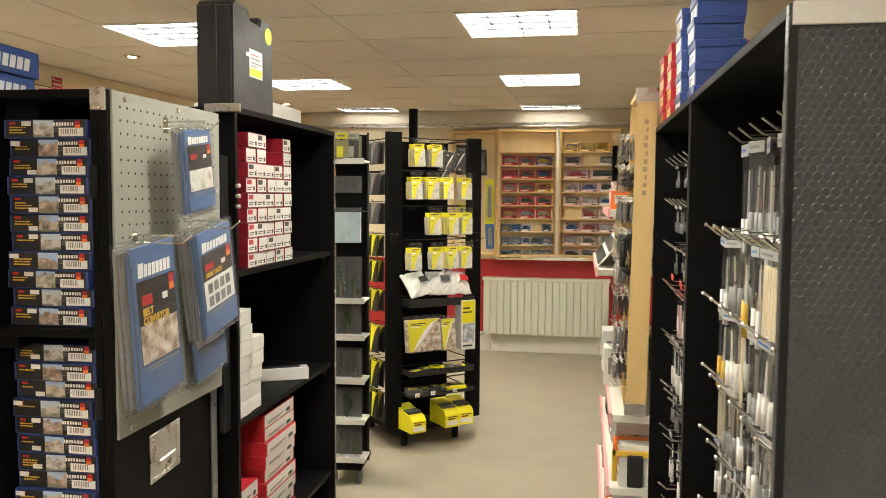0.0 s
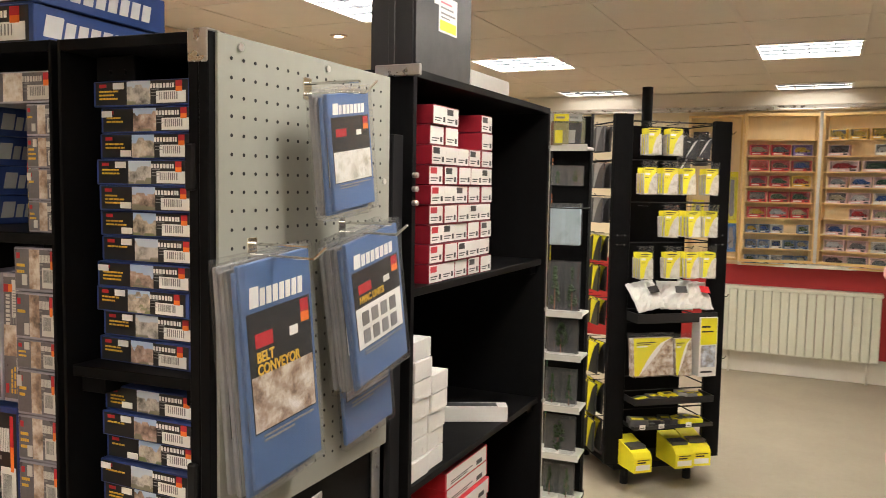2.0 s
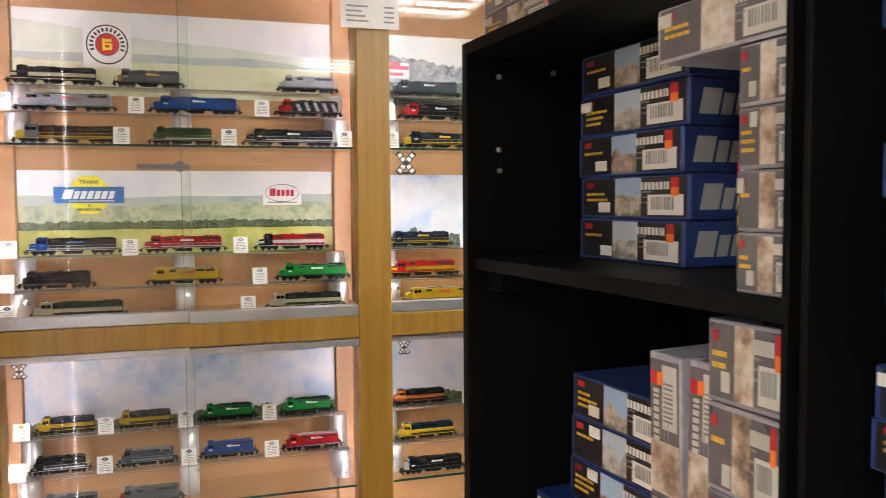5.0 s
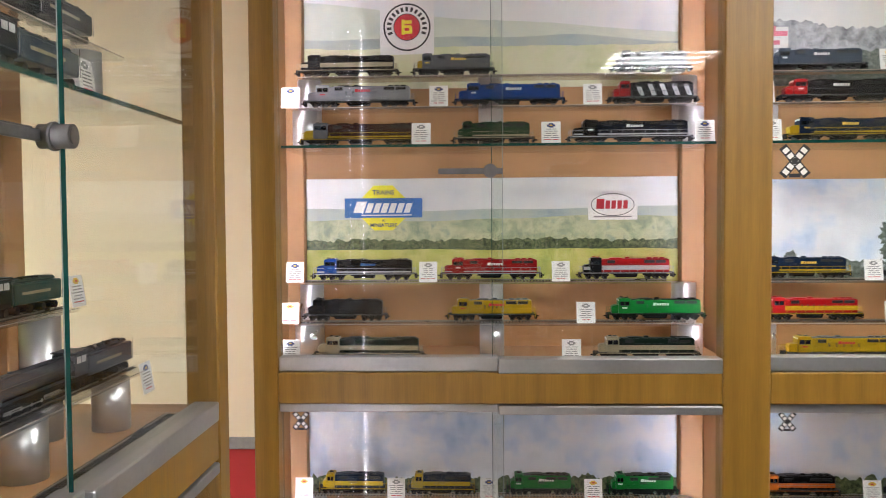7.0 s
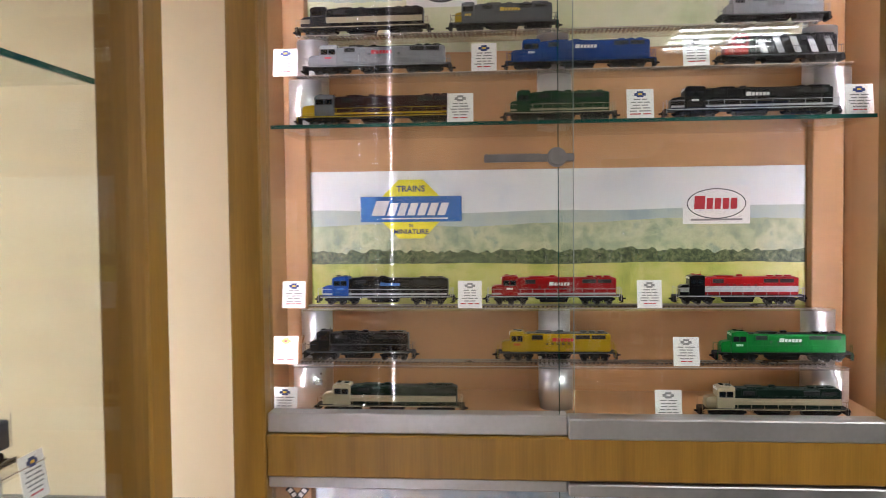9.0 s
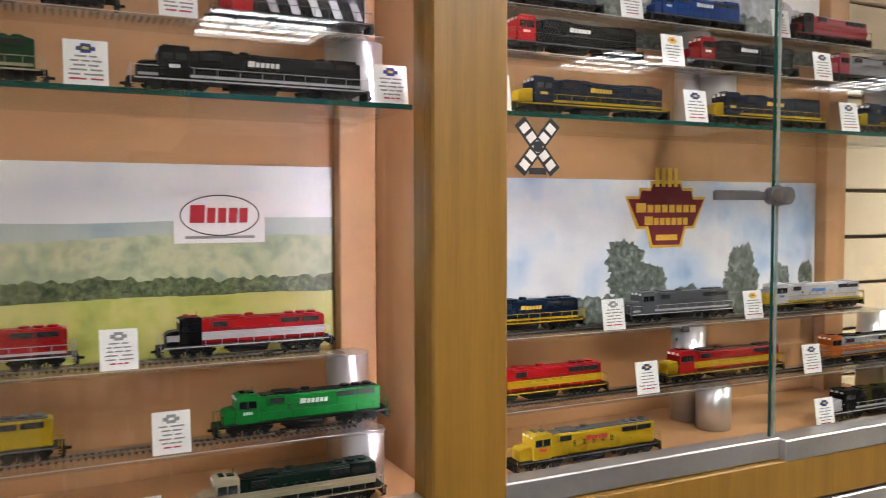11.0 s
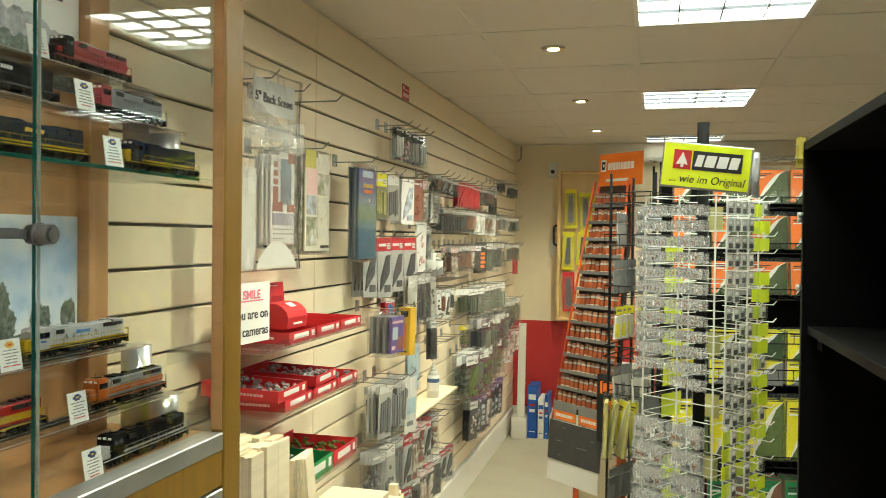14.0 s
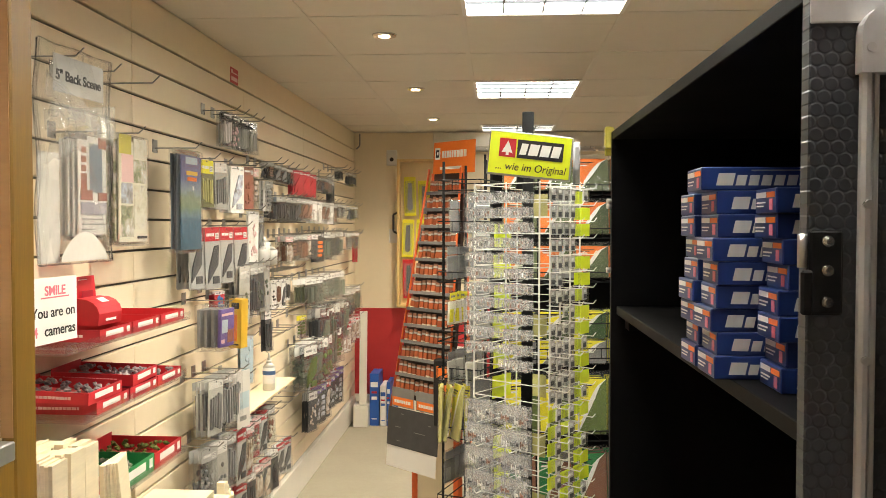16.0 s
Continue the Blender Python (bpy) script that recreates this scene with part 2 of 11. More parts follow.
M["radiator"] = mat("radiator_enamel", (0.68, 0.69, 0.58), 0.35, vary=0.05, scale=3)
M["yellow_tint"] = mat("clear_yellow_goods", (0.45, 0.42, 0.16), 0.4, vary=0.3, scale=30, rand=0.3)


def photo_mat(name, cols, scale=30.0, rough=0.35):
    """A small printed photograph: blotches in a few colours, different on every object."""
    m = bpy.data.materials.new(name)
    m.use_nodes = True
    nt = m.node_tree
    b = nt.nodes["Principled BSDF"]
    b.inputs["Roughness"].default_value = rough
    tc = nt.nodes.new("ShaderNodeTexCoord")
    oi = nt.nodes.new("ShaderNodeObjectInfo")
    ns = nt.nodes.new("ShaderNodeTexNoise")
    ns.noise_dimensions = "4D"
    ns.inputs["Scale"].default_value = scale
    ns.inputs["Detail"].default_value = 5
    ns.inputs["Roughness"].default_value = 0.62
    mu = nt.nodes.new("ShaderNodeMath")
    mu.operation = "MULTIPLY"
    mu.inputs[1].default_value = 37.0
    nt.links.new(oi.outputs["Random"], mu.inputs[0])
    nt.links.new(mu.outputs[0], ns.inputs["W"])
    nt.links.new(tc.outputs["Object"], ns.inputs["Vector"])
    cr = nt.nodes.new("ShaderNodeValToRGB")
    els = cr.color_ramp.elements
    while len(els) < len(cols):
        els.new(0.5)
    for i, (e, c) in enumerate(zip(els, cols)):
        e.position, e.color = 0.32 + 0.36 * i / (len(cols) - 1), (*c, 1)
    nt.links.new(ns.outputs["Fac"], cr.inputs[0])
    nt.links.new(cr.outputs[0], b.inputs["Base Color"])
    return m

M["photo_a"] = photo_mat("photo_brown", [(0.09, 0.07, 0.06), (0.36, 0.25, 0.18), (0.60, 0.53, 0.46), (0.74, 0.71, 0.70)])
M["photo_b"] = photo_mat("photo_sky", [(0.08, 0.07, 0.08), (0.32, 0.30, 0.30), (0.45, 0.50, 0.62), (0.74, 0.76, 0.80)])
M["photo_c"] = photo_mat("photo_green", [(0.06, 0.08, 0.05), (0.24, 0.26, 0.15), (0.52, 0.48, 0.42), (0.68, 0.70, 0.72)])

for nm, c in dict(black=(0.004, 0.004, 0.005), navy=(0.006, 0.018, 0.045), green=(0.010, 0.06, 0.02), lime=(0.012, 0.24, 0.035), yellow=(0.60, 0.40, 0.012), red=(0.45, 0.012, 0.014), maroon=(0.04, 0.012, 0.012), silver=(0.36, 0.37, 0.39), grey=(0.15, 0.16, 0.17), blue=(0.01, 0.07, 0.32), cream=(0.55, 0.48, 0.32), orange=(0.58, 0.15, 0.02), white=(0.66, 0.66, 0.68), rose=(0.58, 0.10, 0.13), dkgreen=(0.008, 0.022, 0.015), slate=(0.06, 0.085, 0.12)).items():
    M["loco_" + nm] = mat("loco_" + nm, tuple(0.62 * v for v in c), 0.34, vary=0.15, scale=20, spec=0.14)
M["loco_graphite"] = mat("loco_graphite", (0.045, 0.048, 0.06), 0.38, vary=0.15, scale=20, spec=0.4)
M["loco_pine"] = mat("loco_pine", (0.016, 0.05, 0.04), 0.38, vary=0.15, scale=20, spec=0.3)
M["bogie"] = mat("bogie_black", (0.006, 0.006, 0.006), 0.6, vary=0.3, scale=40, spec=0.2)
M["rail"] = mat("nickel_rail", (0.30, 0.27, 0.23), 0.3, 0.9)
M["sleeper"] = mat("track_sleeper", (0.03, 0.025, 0.02), 0.7)
M["print_hill"] = photo_mat("printed_rock", [(0.12, 0.13, 0.15), (0.30, 0.31, 0.33), (0.45, 0.46, 0.50), (0.6, 0.62, 0.66)], 40)
M["veiled_paper"] = mat("paper_under_film", (0.56, 0.55, 0.52), 0.4, vary=0.08)
M["veiled_print"] = mat("print_under_film", (0.13, 0.12, 0.135), 0.3, vary=0.3, scale=20)
M["fold_film"] = glass_mat("folded_film", (0.93, 0.93, 0.92), 0.12, haze=0.22)
M["brochure"] = mat("dark_blue_banner", (0.03, 0.035, 0.10), 0.4)
M["maroon_sign"] = mat("maroon_sign", (0.16, 0.012, 0.02), 0.4)
M["slate_print"] = mat("slate_blue_print", (0.13, 0.17, 0.22), 0.35, vary=0.2, scale=10)
M["pink_pale"] = mat("pale_pink_print", (0.72, 0.48, 0.48), 0.45, vary=0.06)
M["paper_cream"] = mat("cream_paper", (0.66, 0.63, 0.52), 0.5, vary=0.06)


def box_photo(name, ground, house, sky):
    """Photograph printed on a flat box end: ground below, a building with light and dark parts, sky above; different on every object."""
    m = photo_mat(name, [tuple(0.3 * v for v in house), house, tuple(min(0.8, 1.7 * v) for v in house), (0.62, 0.60, 0.56)], 55)
    nt = m.node_tree
    b = nt.nodes["Principled BSDF"]
    built = b.inputs["Base Color"].links[0].from_socket
    tc = nt.nodes.new("ShaderNodeTexCoord")
    oi = nt.nodes.new("ShaderNodeObjectInfo")
    sep = nt.nodes.new("ShaderNodeSeparateXYZ")
    nt.links.new(tc.outputs["Object"], sep.inputs[0])
    ns = nt.nodes.new("ShaderNodeTexVoronoi")
    ns.voronoi_dimensions, ns.feature, ns.distance = "4D", "F1", "CHEBYCHEV"
    ns.inputs["Scale"].default_value = 52
    nt.links.new(tc.outputs["Object"], ns.inputs["Vector"])
    mw = nt.nodes.new("ShaderNodeMath")
    mw.operation = "MULTIPLY"
    mw.inputs[1].default_value = 19.0
    nt.links.new(oi.outputs["Random"], mw.inputs[0])
    nt.links.new(mw.outputs[0], ns.inputs["W"])
    ad = nt.nodes.new("ShaderNodeMath")
    ad.operation = "MULTIPLY_ADD"
    ad.inputs[1].default_value = 0.030
    nt.links.new(ns.outputs["Distance"], ad.inputs[0])
    nt.links.new(sep.outputs[2], ad.inputs[2])
    last = built
    for lo, hi, col, low in ((0.041, 0.043, sky, False), (0.019, 0.022, ground, True)):
        st = nt.nodes.new("ShaderNodeMapRange")
        st.inputs["From Min"].default_value, st.inputs["From Max"].default_value = lo, hi
        if low:
            st.inputs["To Min"].default_value, st.inputs["To Max"].default_value = 1, 0
        nt.links.new(ad.outputs[0], st.inputs["Value"])
        mx = nt.nodes.new("ShaderNodeMix")
        mx.data_type = "RGBA"
        nt.links.new(st.outputs[0], mx.inputs[0])
        nt.links.new(last, mx.inputs[6])
        mx.inputs[7].default_value = (*col, 1)
        last = mx.outputs[2]
    nt.links.new(last, b.inputs["Base Color"])
    return m


M["box_photo_a"] = box_photo("box_photo_brick", (0.22, 0.21, 0.15), (0.28, 0.20, 0.165), (0.40, 0.52, 0.72))
M["box_photo_b"] = box_photo("box_photo_steel", (0.22, 0.22, 0.16), (0.34, 0.32, 0.30), (0.52, 0.60, 0.70))
M["box_photo_c"] = box_photo("box_photo_yard", (0.20, 0.23, 0.12), (0.34, 0.29, 0.24), (0.36, 0.50, 0.72))
M["bag_paper"] = mat("paper_in_a_bag", (0.42, 0.42, 0.41), 0.45, vary=0.08)
M["photo_d"] = photo_mat("photo_pale", [(0.45, 0.42, 0.30), (0.58, 0.55, 0.44), (0.66, 0.64, 0.56), (0.40, 0.38, 0.34)], 40)
M["ltblue_pale"] = mat("pale_blue_film", (0.45, 0.56, 0.62), 0.3, vary=0.12, scale=8)
M["moss"] = mat("loose_moss", (0.10, 0.14, 0.03), 0.9, vary=0.5, scale=60, bump=0.6, bump_scale=220)
M["lichen"] = mat("pale_lichen", (0.34, 0.36, 0.28), 0.9, vary=0.4, scale=60, bump=0.6, bump_scale=220)
M["lock_steel"] = mat("dull_lock_steel", (0.20, 0.20, 0.20), 0.35, 0.9, vary=0.2, scale=30)
M["hook_wire"] = mat("dull_hook_wire", (0.36, 0.35, 0.33), 0.3, 0.9, vary=0.15, scale=30)
M["white_wire"] = mat("white_coated_wire", (0.74, 0.74, 0.70), 0.35, vary=0.05)
M["orange_strip"] = mat("orange_brown_strip", (0.42, 0.10, 0.035), 0.45, vary=0.2, scale=30, rand=0.3)
M["dark_brown"] = mat("dark_brown_board", (0.045, 0.022, 0.016), 0.6, vary=0.2)
M["orange_card"] = mat("orange_card", (0.62, 0.10, 0.012), 0.5, vary=0.08, scale=8)
M["grass"] = mat("static_grass_mat", (0.10, 0.13, 0.06), 0.95, vary=0.45, scale=40, bump=0.5, bump_scale=300, rand=0.3)
M["cardboard"] = mat("brown_cardboard", (0.42, 0.30, 0.17), 0.7, vary=0.1, scale=8)
M["pink_tag"] = mat("pink_price_strip", (0.78, 0.40, 0.40), 0.45, vary=0.05)
M["blue_box"] = mat("blue_carton", (0.02, 0.10, 0.42), 0.4, vary=0.08)
M["tree_green"] = mat("model_tree_green", (0.03, 0.065, 0.022), 0.9, vary=0.5, scale=70, bump=0.7, bump_scale=240, rand=0.3)
M["grass_green"] = mat("bright_green_card", (0.10, 0.42, 0.04), 0.45, vary=0.06)
M["pine_pale"] = mat("pale_ply", (0.80, 0.63, 0.37), 0.5, vary=0.10, scale=3.0, stretch=(4, 4, 0.5))
M["corner_yellow"] = mat("scuffed_yellow_paint", (0.50, 0.44, 0.06), 0.5, vary=0.2, scale=30)
M["soft_print"] = mat("pale_box_print", (0.56, 0.55, 0.54), 0.45, vary=0.08)
M["clear"] = glass_mat("clear_shell", (0.96, 0.97, 0.98), 0.06, haze=0.03)
M["photo_pale"] = photo_mat("bagged_pale_goods", [(0.40, 0.38, 0.32), (0.58, 0.56, 0.51), (0.70, 0.69, 0.66), (0.50, 0.48, 0.42)], 40)
M["louvre"] = mat("satin_louvre", (0.045, 0.048, 0.056), 0.45, 0.2, vary=0.10, spec=0.2)
M["grey_backing"] = mat("grey_backing", (0.26, 0.27, 0.26), 0.5, vary=0.05)
M["orange_dull"] = mat("dull_orange_strip", (0.36, 0.17, 0.11), 0.45, vary=0.2, scale=30, rand=0.3)
M["bs_haze"] = photo_mat("print_hazy_sky", [(0.60, 0.66, 0.70), (0.74, 0.76, 0.75), (0.80, 0.80, 0.77), (0.72, 0.74, 0.76)], 7)
M["bs_cloud"] = photo_mat("print_summer_clouds", [(0.34, 0.48, 0.70), (0.56, 0.66, 0.80), (0.78, 0.79, 0.82), (0.66, 0.68, 0.72)], 9)
M["bs_far"] = photo_mat("print_far_hills", [(0.30, 0.38, 0.42), (0.40, 0.47, 0.46), (0.46, 0.51, 0.44), (0.38, 0.45, 0.46)], 14)
M["bs_mid"] = photo_mat("print_near_hills", [(0.20, 0.27, 0.20), (0.34, 0.39, 0.24), (0.52, 0.53, 0.32), (0.28, 0.35, 0.26)], 22)
M["bs_wood"] = photo_mat("print_woods", [(0.018, 0.03, 0.012), (0.06, 0.085, 0.035), (0.12, 0.15, 0.06), (0.22, 0.24, 0.11)], 130)
M["bs_field"] = photo_mat("print_field", [(0.36, 0.40, 0.08), (0.48, 0.50, 0.11), (0.58, 0.56, 0.18), (0.42, 0.45, 0.10)], 18)
M["bs_pale_hill"] = photo_mat("print_pale_hills", [(0.48, 0.56, 0.50), (0.58, 0.64, 0.54), (0.66, 0.70, 0.58), (0.54, 0.61, 0.57)], 10)
M["bs_pale_field"] = photo_mat("print_pale_field", [(0.52, 0.56, 0.30), (0.62, 0.64, 0.38), (0.68, 0.66, 0.46), (0.56, 0.60, 0.36)], 16)
M["bs_tree"] = photo_mat("print_grey_trees", [(0.05, 0.065, 0.05), (0.10, 0.125, 0.10), (0.18, 0.21, 0.18), (0.34, 0.38, 0.38)], 110)
M["led_dot"] = glow("led_chip", (1.0, 0.91, 0.96), 80.0)
M["led_dim"] = glow("dim_led_chip", (1.0, 0.91, 0.90), 75.0)
M["truck_iron"] = mat("dusty_cast_iron", (0.008, 0.0075, 0.007), 0.6, vary=0.3, scale=60, spec=0.12)
M["wheel_steel"] = mat("wheel_steel", (0.09, 0.085, 0.08), 0.35, 0.8, vary=0.2, scale=40)
M["window_dark"] = mat("tinted_cab_glass", (0.012, 0.016, 0.02), 0.12, vary=0.1, spec=0.6)
M["panel_line"] = mat("panel_shadow_line", (0.02, 0.02, 0.02), 0.6)
M["matte_black"] = mat("matte_black_paint", (0.005, 0.005, 0.005), 0.85, vary=0.2, spec=0.1)
M["alu_matte"] = mat("satin_aluminium", (0.62, 0.62, 0.62), 0.4, 0.35, vary=0.10, scale=14)
M["pack_grey"] = mat("dusty_clear_card", (0.46, 0.45, 0.42), 0.4, vary=0.15, scale=10, rand=0.25)


# ---------------------------------------------------------------- building blocks
def box(bm, x0, x1, y0, y1, z0, z1, bev=0.0, mi=0, m=None):
    """An axis-aligned block added to bm, with bevelled edges where bev is given."""
    r = bmesh.ops.create_cube(bm, size=1.0, matrix=Matrix.LocRotScale(((x0 + x1) / 2, (y0 + y1) / 2, (z0 + z1) / 2), None, (abs(x1 - x0), abs(y1 - y0), abs(z1 - z0))))
    vs = r["verts"]
    fs = {f for v in vs for f in v.link_faces}
    if bev:
        es = {e for v in vs for e in v.link_edges}
        q = bmesh.ops.bevel(bm, geom=list(es), offset=bev, segments=2 if bev > 0.004 else 1, affect="EDGES", profile=0.6)
        vs = list({v for f in q["faces"] for v in f.verts} | {v for v in vs if v.is_valid})
        fs = {f for v in vs for f in v.link_faces}
    for f in fs:
        f.material_index = mi
    if m is not None:
        bmesh.ops.transform(bm, matrix=m, verts=vs)
    return vs


def tube(bm, a, b, r, n=8, r2=None, mi=0, caps=True):
    a, b = Vector(a), Vector(b)
    d = b - a
    rot = d.to_track_quat("Z", "Y").to_matrix().to_4x4()
    q = bmesh.ops.create_cone(bm, cap_ends=caps, segments=n, radius1=r, radius2=r if r2 is None else r2, depth=d.length, matrix=Matrix.Translation((a + b) / 2) @ rot)
    for f in {f for v in q["verts"] for f in v.link_faces}:
        f.material_index = mi
        f.smooth = n > 6 and len(f.verts) == 4
    return q["verts"]


def path_tube(bm, pts, r, n=6, mi=0):
    for p, q in zip(pts, pts[1:]):
        tube(bm, p, q, r, n, mi=mi)


def prism(bm, outline, y0, y1, mi=0, axis="y"):
    """A flat outline of (x, z) pairs drawn out from y0 to y1 (or of (y, z) pairs along x)."""
    def at(p, d):
        return (p[0], d, p[1]) if axis == "y" else (d, p[0], p[1])
    a = [bm.verts.new(at(p, y0)) for p in outline]
    b = [bm.verts.new(at(p, y1)) for p in outline]
    fs = [bm.faces.new(a), bm.faces.new(b[::-1])]
    for i in range(len(outline)):
        j = (i + 1) % len(outline)
        fs.append(bm.faces.new((a[j], a[i], b[i], b[j])))
    for f in fs:
        f.material_index = mi
    bmesh.ops.recalc_face_normals(bm, faces=fs)
    return a + b


def mesh_of(bm, mats):
    me = bpy.data.meshes.new("mesh")
    bm.to_mesh(me)
    bm.free()
    for k in mats if isinstance(mats, (list, tuple)) else [mats]:
        me.materials.append(M[k])
    return me


def part(name, bm, mats, parent, label="", at=None):
    """One mesh object under a thing or a part."""
    ob = new(name, bm if isinstance(bm, bpy.types.Mesh) else mesh_of(bm, mats))
    ob.parent = parent
    if at is not None:
        ob.matrix_basis = at
    if label:
        tagged(ob, label)
    return ob


def thing(name, label, category, at=None, group="", bm=None, mats=None, kind=""):
    """A top-level thing: a mesh when bm is given, else an Empty at its base."""
    ob = new(name, None if bm is None else mesh_of(bm, mats))
    tagged(ob, label, category, group, kind)
    if at is not None:
        ob.matrix_basis = at
    return ob


def plates(rects, origin=(0, 0, 0), u=(1, 0, 0), v=(0, 0, 1), n=(0, -1, 0)):
    """A bmesh of thin printed patches on a face: (u0, v0, u1, v1, slot, layer)."""
    bm = bmesh.new()
    o, u, v, n = Vector(origin), Vector(u), Vector(v), Vector(n)
    for u0, v0, u1, v1, mi, lay in rects:
        t = 0.0006 * lay
        c = [o + u * a + v * b for a, b in ((u0, v0), (u1, v0), (u1, v1), (u0, v1))]
        lo = [bm.verts.new(p) for p in c]
        hi = [bm.verts.new(p + n * t) for p in c]
        fs = [bm.faces.new(hi)]
        for i in range(4):
            fs.append(bm.faces.new((lo[i], lo[(i + 1) % 4], hi[(i + 1) % 4], hi[i])))
        for f in fs:
            f.material_index = mi
    return bm


def writing(name, text, size, material, parent, at, align="CENTER", label="", shear=0.0, squeeze=1.0, bold=1.0):
    """Raised lettering in Blender's built-in font, as a mesh part."""
    cu = bpy.data.curves.new("text", "FONT")
    cu.body, cu.size, cu.align_x, cu.extrude, cu.shear, cu.offset = text, size, align, 0.0006, shear, size * 0.022 * bold
    tmp = bpy.data.objects.new("tmp", cu)
    scene.collection.objects.link(tmp)
    me = bpy.data.meshes.new_from_object(tmp.evaluated_get(bpy.context.evaluated_depsgraph_get()))
    bpy.data.objects.remove(tmp)
    me.materials.clear()
    me.materials.append(M[material])
    ob = new(name, me)
    ob.parent = parent
    ob.matrix_basis = at @ Matrix.Diagonal((squeeze, 1, 1, 1))
    if label:
        tagged(ob, label)
    return ob


def slant_bars(width, h, n, origin, u, v, nrm, lean=0.22):
    """A bmesh of plain leaning bars that stand in for a bold brand name; the first is the tallest and widest."""
    bm = bmesh.new()
    o, u, v, nrm = Vector(origin), Vector(u), Vector(v), Vector(nrm)
    x = 0.0
    s = width / (1.7 + 1.18 * (n - 1))
    for k in range(n):
        w, hh = (1.5 * s, h) if k == 0 else (0.86 * s, h * 0.84)
        c = [(x, 0), (x + w * 1.04, 0), (x + w * 1.04 + hh * lean, hh), (x + hh * lean, hh)]
        lo = [bm.verts.new(o + u * p + v * q) for p, q in c]
        hi = [bm.verts.new(o + u * p + v * q + nrm * 0.0006) for p, q in c]
        bm.faces.new(hi)
        for i in range(4):
            bm.faces.new((lo[i], lo[(i + 1) % 4], hi[(i + 1) % 4], hi[i]))
        x += w + 0.32 * s
    return bm


def bars(text_w, h, n, seed=0):
    """Widths of plain bars that stand in for lettering: list of (u0, u1)."""
    r = random.Random(seed)
    out, x = [], 0.0
    ws = [r.uniform(0.6, 1.2) for _ in range(n)]
    s = text_w / (sum(ws) + 0.22 * (n - 1))
    for w in ws:
        out.append((x, x + w * s))
        x += (w + 0.22) * s
    return out

# ---------------------------------------------------------------- the room
XL, XR, YN, YF, HC = -3.0, 2.3, -6.2, 8.86, 2.44

bm = bmesh.new()
box(bm, XL - 0.15, XR + 0.15, YN - 0.15, YF + 0.15, -0.1, 0.0)
thing("floor", "worn beige shop carpet", "floor", bm=bm, mats="carpet", kind="structure")

# back wall: cream above, red dado below, ceiling-coloured band over the pelmet
bm = bmesh.new()
box(bm, XL - 0.15, XR + 0.15, YF, YF + 0.15, 0.0, HC)
wall_back = thing("wall_north", "cream painted wall over a red dado", "wall", bm=bm, mats="cream", kind="structure")
bm = bmesh.new()
box(bm, XL + 0.02, XR - 0.01, YF - 0.008, YF - 0.0005, 0.0, 0.94)
thing("dado_panel", "red painted dado below the cream wall", "wall", bm=bm, mats="red_wall", kind="structure")
bm = bmesh.new()
box(bm, -2.3, XR - 0.01, YF - 0.045, YF - 0.001, 2.315, HC - 0.002, 0.003)
thing("trim", "pale boxed-in bulkhead under the ceiling", "trim", bm=bm, mats="ceiling", kind="structure")
bm = bmesh.new()
tube(bm, (-2.25, YF - 0.1, 2.275), (XR - 0.05, YF - 0.1, 2.275), 0.009, 8)
box(bm, -2.25, XR - 0.05, YF - 0.06, YF - 0.003, 2.285, 2.312, 0.002)
thing("curtain_rail", "slim metal rail along the wall top", "rail", bm=bm, mats="steel")
bm = bmesh.new()
box(bm, XL + 0.02, XR - 0.02, YF - 0.03, YF - 0.009, 0.0, 0.20, 0.006)
thing("baseboard", "cream painted skirting board", "skirting", bm=bm, mats="white", kind="structure")

# left wall: plain behind the glass cabinets, slatwall boards beyond
bm = bmesh.new()
box(bm, XL - 0.15, XL, YN, YF, 0.0, HC)
thing("wall_west", "cream painted side wall", "wall", bm=bm, mats="cream", kind="structure")
bm = bmesh.new()
box(bm, XL + 0.0005, XL + 0.004, YN + 0.01, 1.9, 0.0, 0.97)
thing("dado_panel", "red painted dado on the side wall", "wall", bm=bm, mats="red_wall", kind="structure")
bm = bmesh.new()
box(bm, XL + 0.0005, XL + 0.018, YN + 0.01, 1.9, 0.97, 1.0, 0.003)
thing("trim", "grey dado rail", "trim", bm=bm, mats="grey_print", kind="structure")
slatwall = thing("slatwall", "cream slatwall boards with dark grooves", "wall panel", at=pose(XL, 0, 0), kind="structure")
bm = bmesh.new()
box(bm, 0.0008, 0.004, 2.2, YF - 0.005, 0.14, HC - 0.004)
part("groove_backing", bm, "groove", slatwall)
bm = bmesh.new()
box(bm, 0.004, 0.022, 0.0, 1.2 - 0.002, 0.0, 0.0965, 0.0025)
slat_mesh = mesh_of(bm, "slat")
z = 0.2045
while z < 2.25:
    for y0 in (2.2, 3.4, 4.6, 5.8, 7.0):
        part("slat", slat_mesh, None, slatwall, at=pose(0, y0, z))
    bm = bmesh.new()
    box(bm, 0.004, 0.022, 8.2, YF - 0.006, z, z + 0.0965, 0.0025)
    part("slat", bm, "slat", slatwall)
    z += 0.1047
for y0, y1 in ((2.2, 4.6), (4.602, 7.0), (7.002, YF - 0.006)):
    bm = bmesh.new()
    box(bm, 0.004, 0.022, y0, y1, 2.2985, HC - 0.002, 0.0025)
    part("top_board", bm, "slat", slatwall)
bm = bmesh.new()
box(bm, XL + 0.001, XL + 0.035, 3.5, YF - 0.031, 0.0, 0.185, 0.006)
thing("baseboard", "deep cream skirting below the slatwall", "skirting", bm=bm, mats="white", kind="structure")
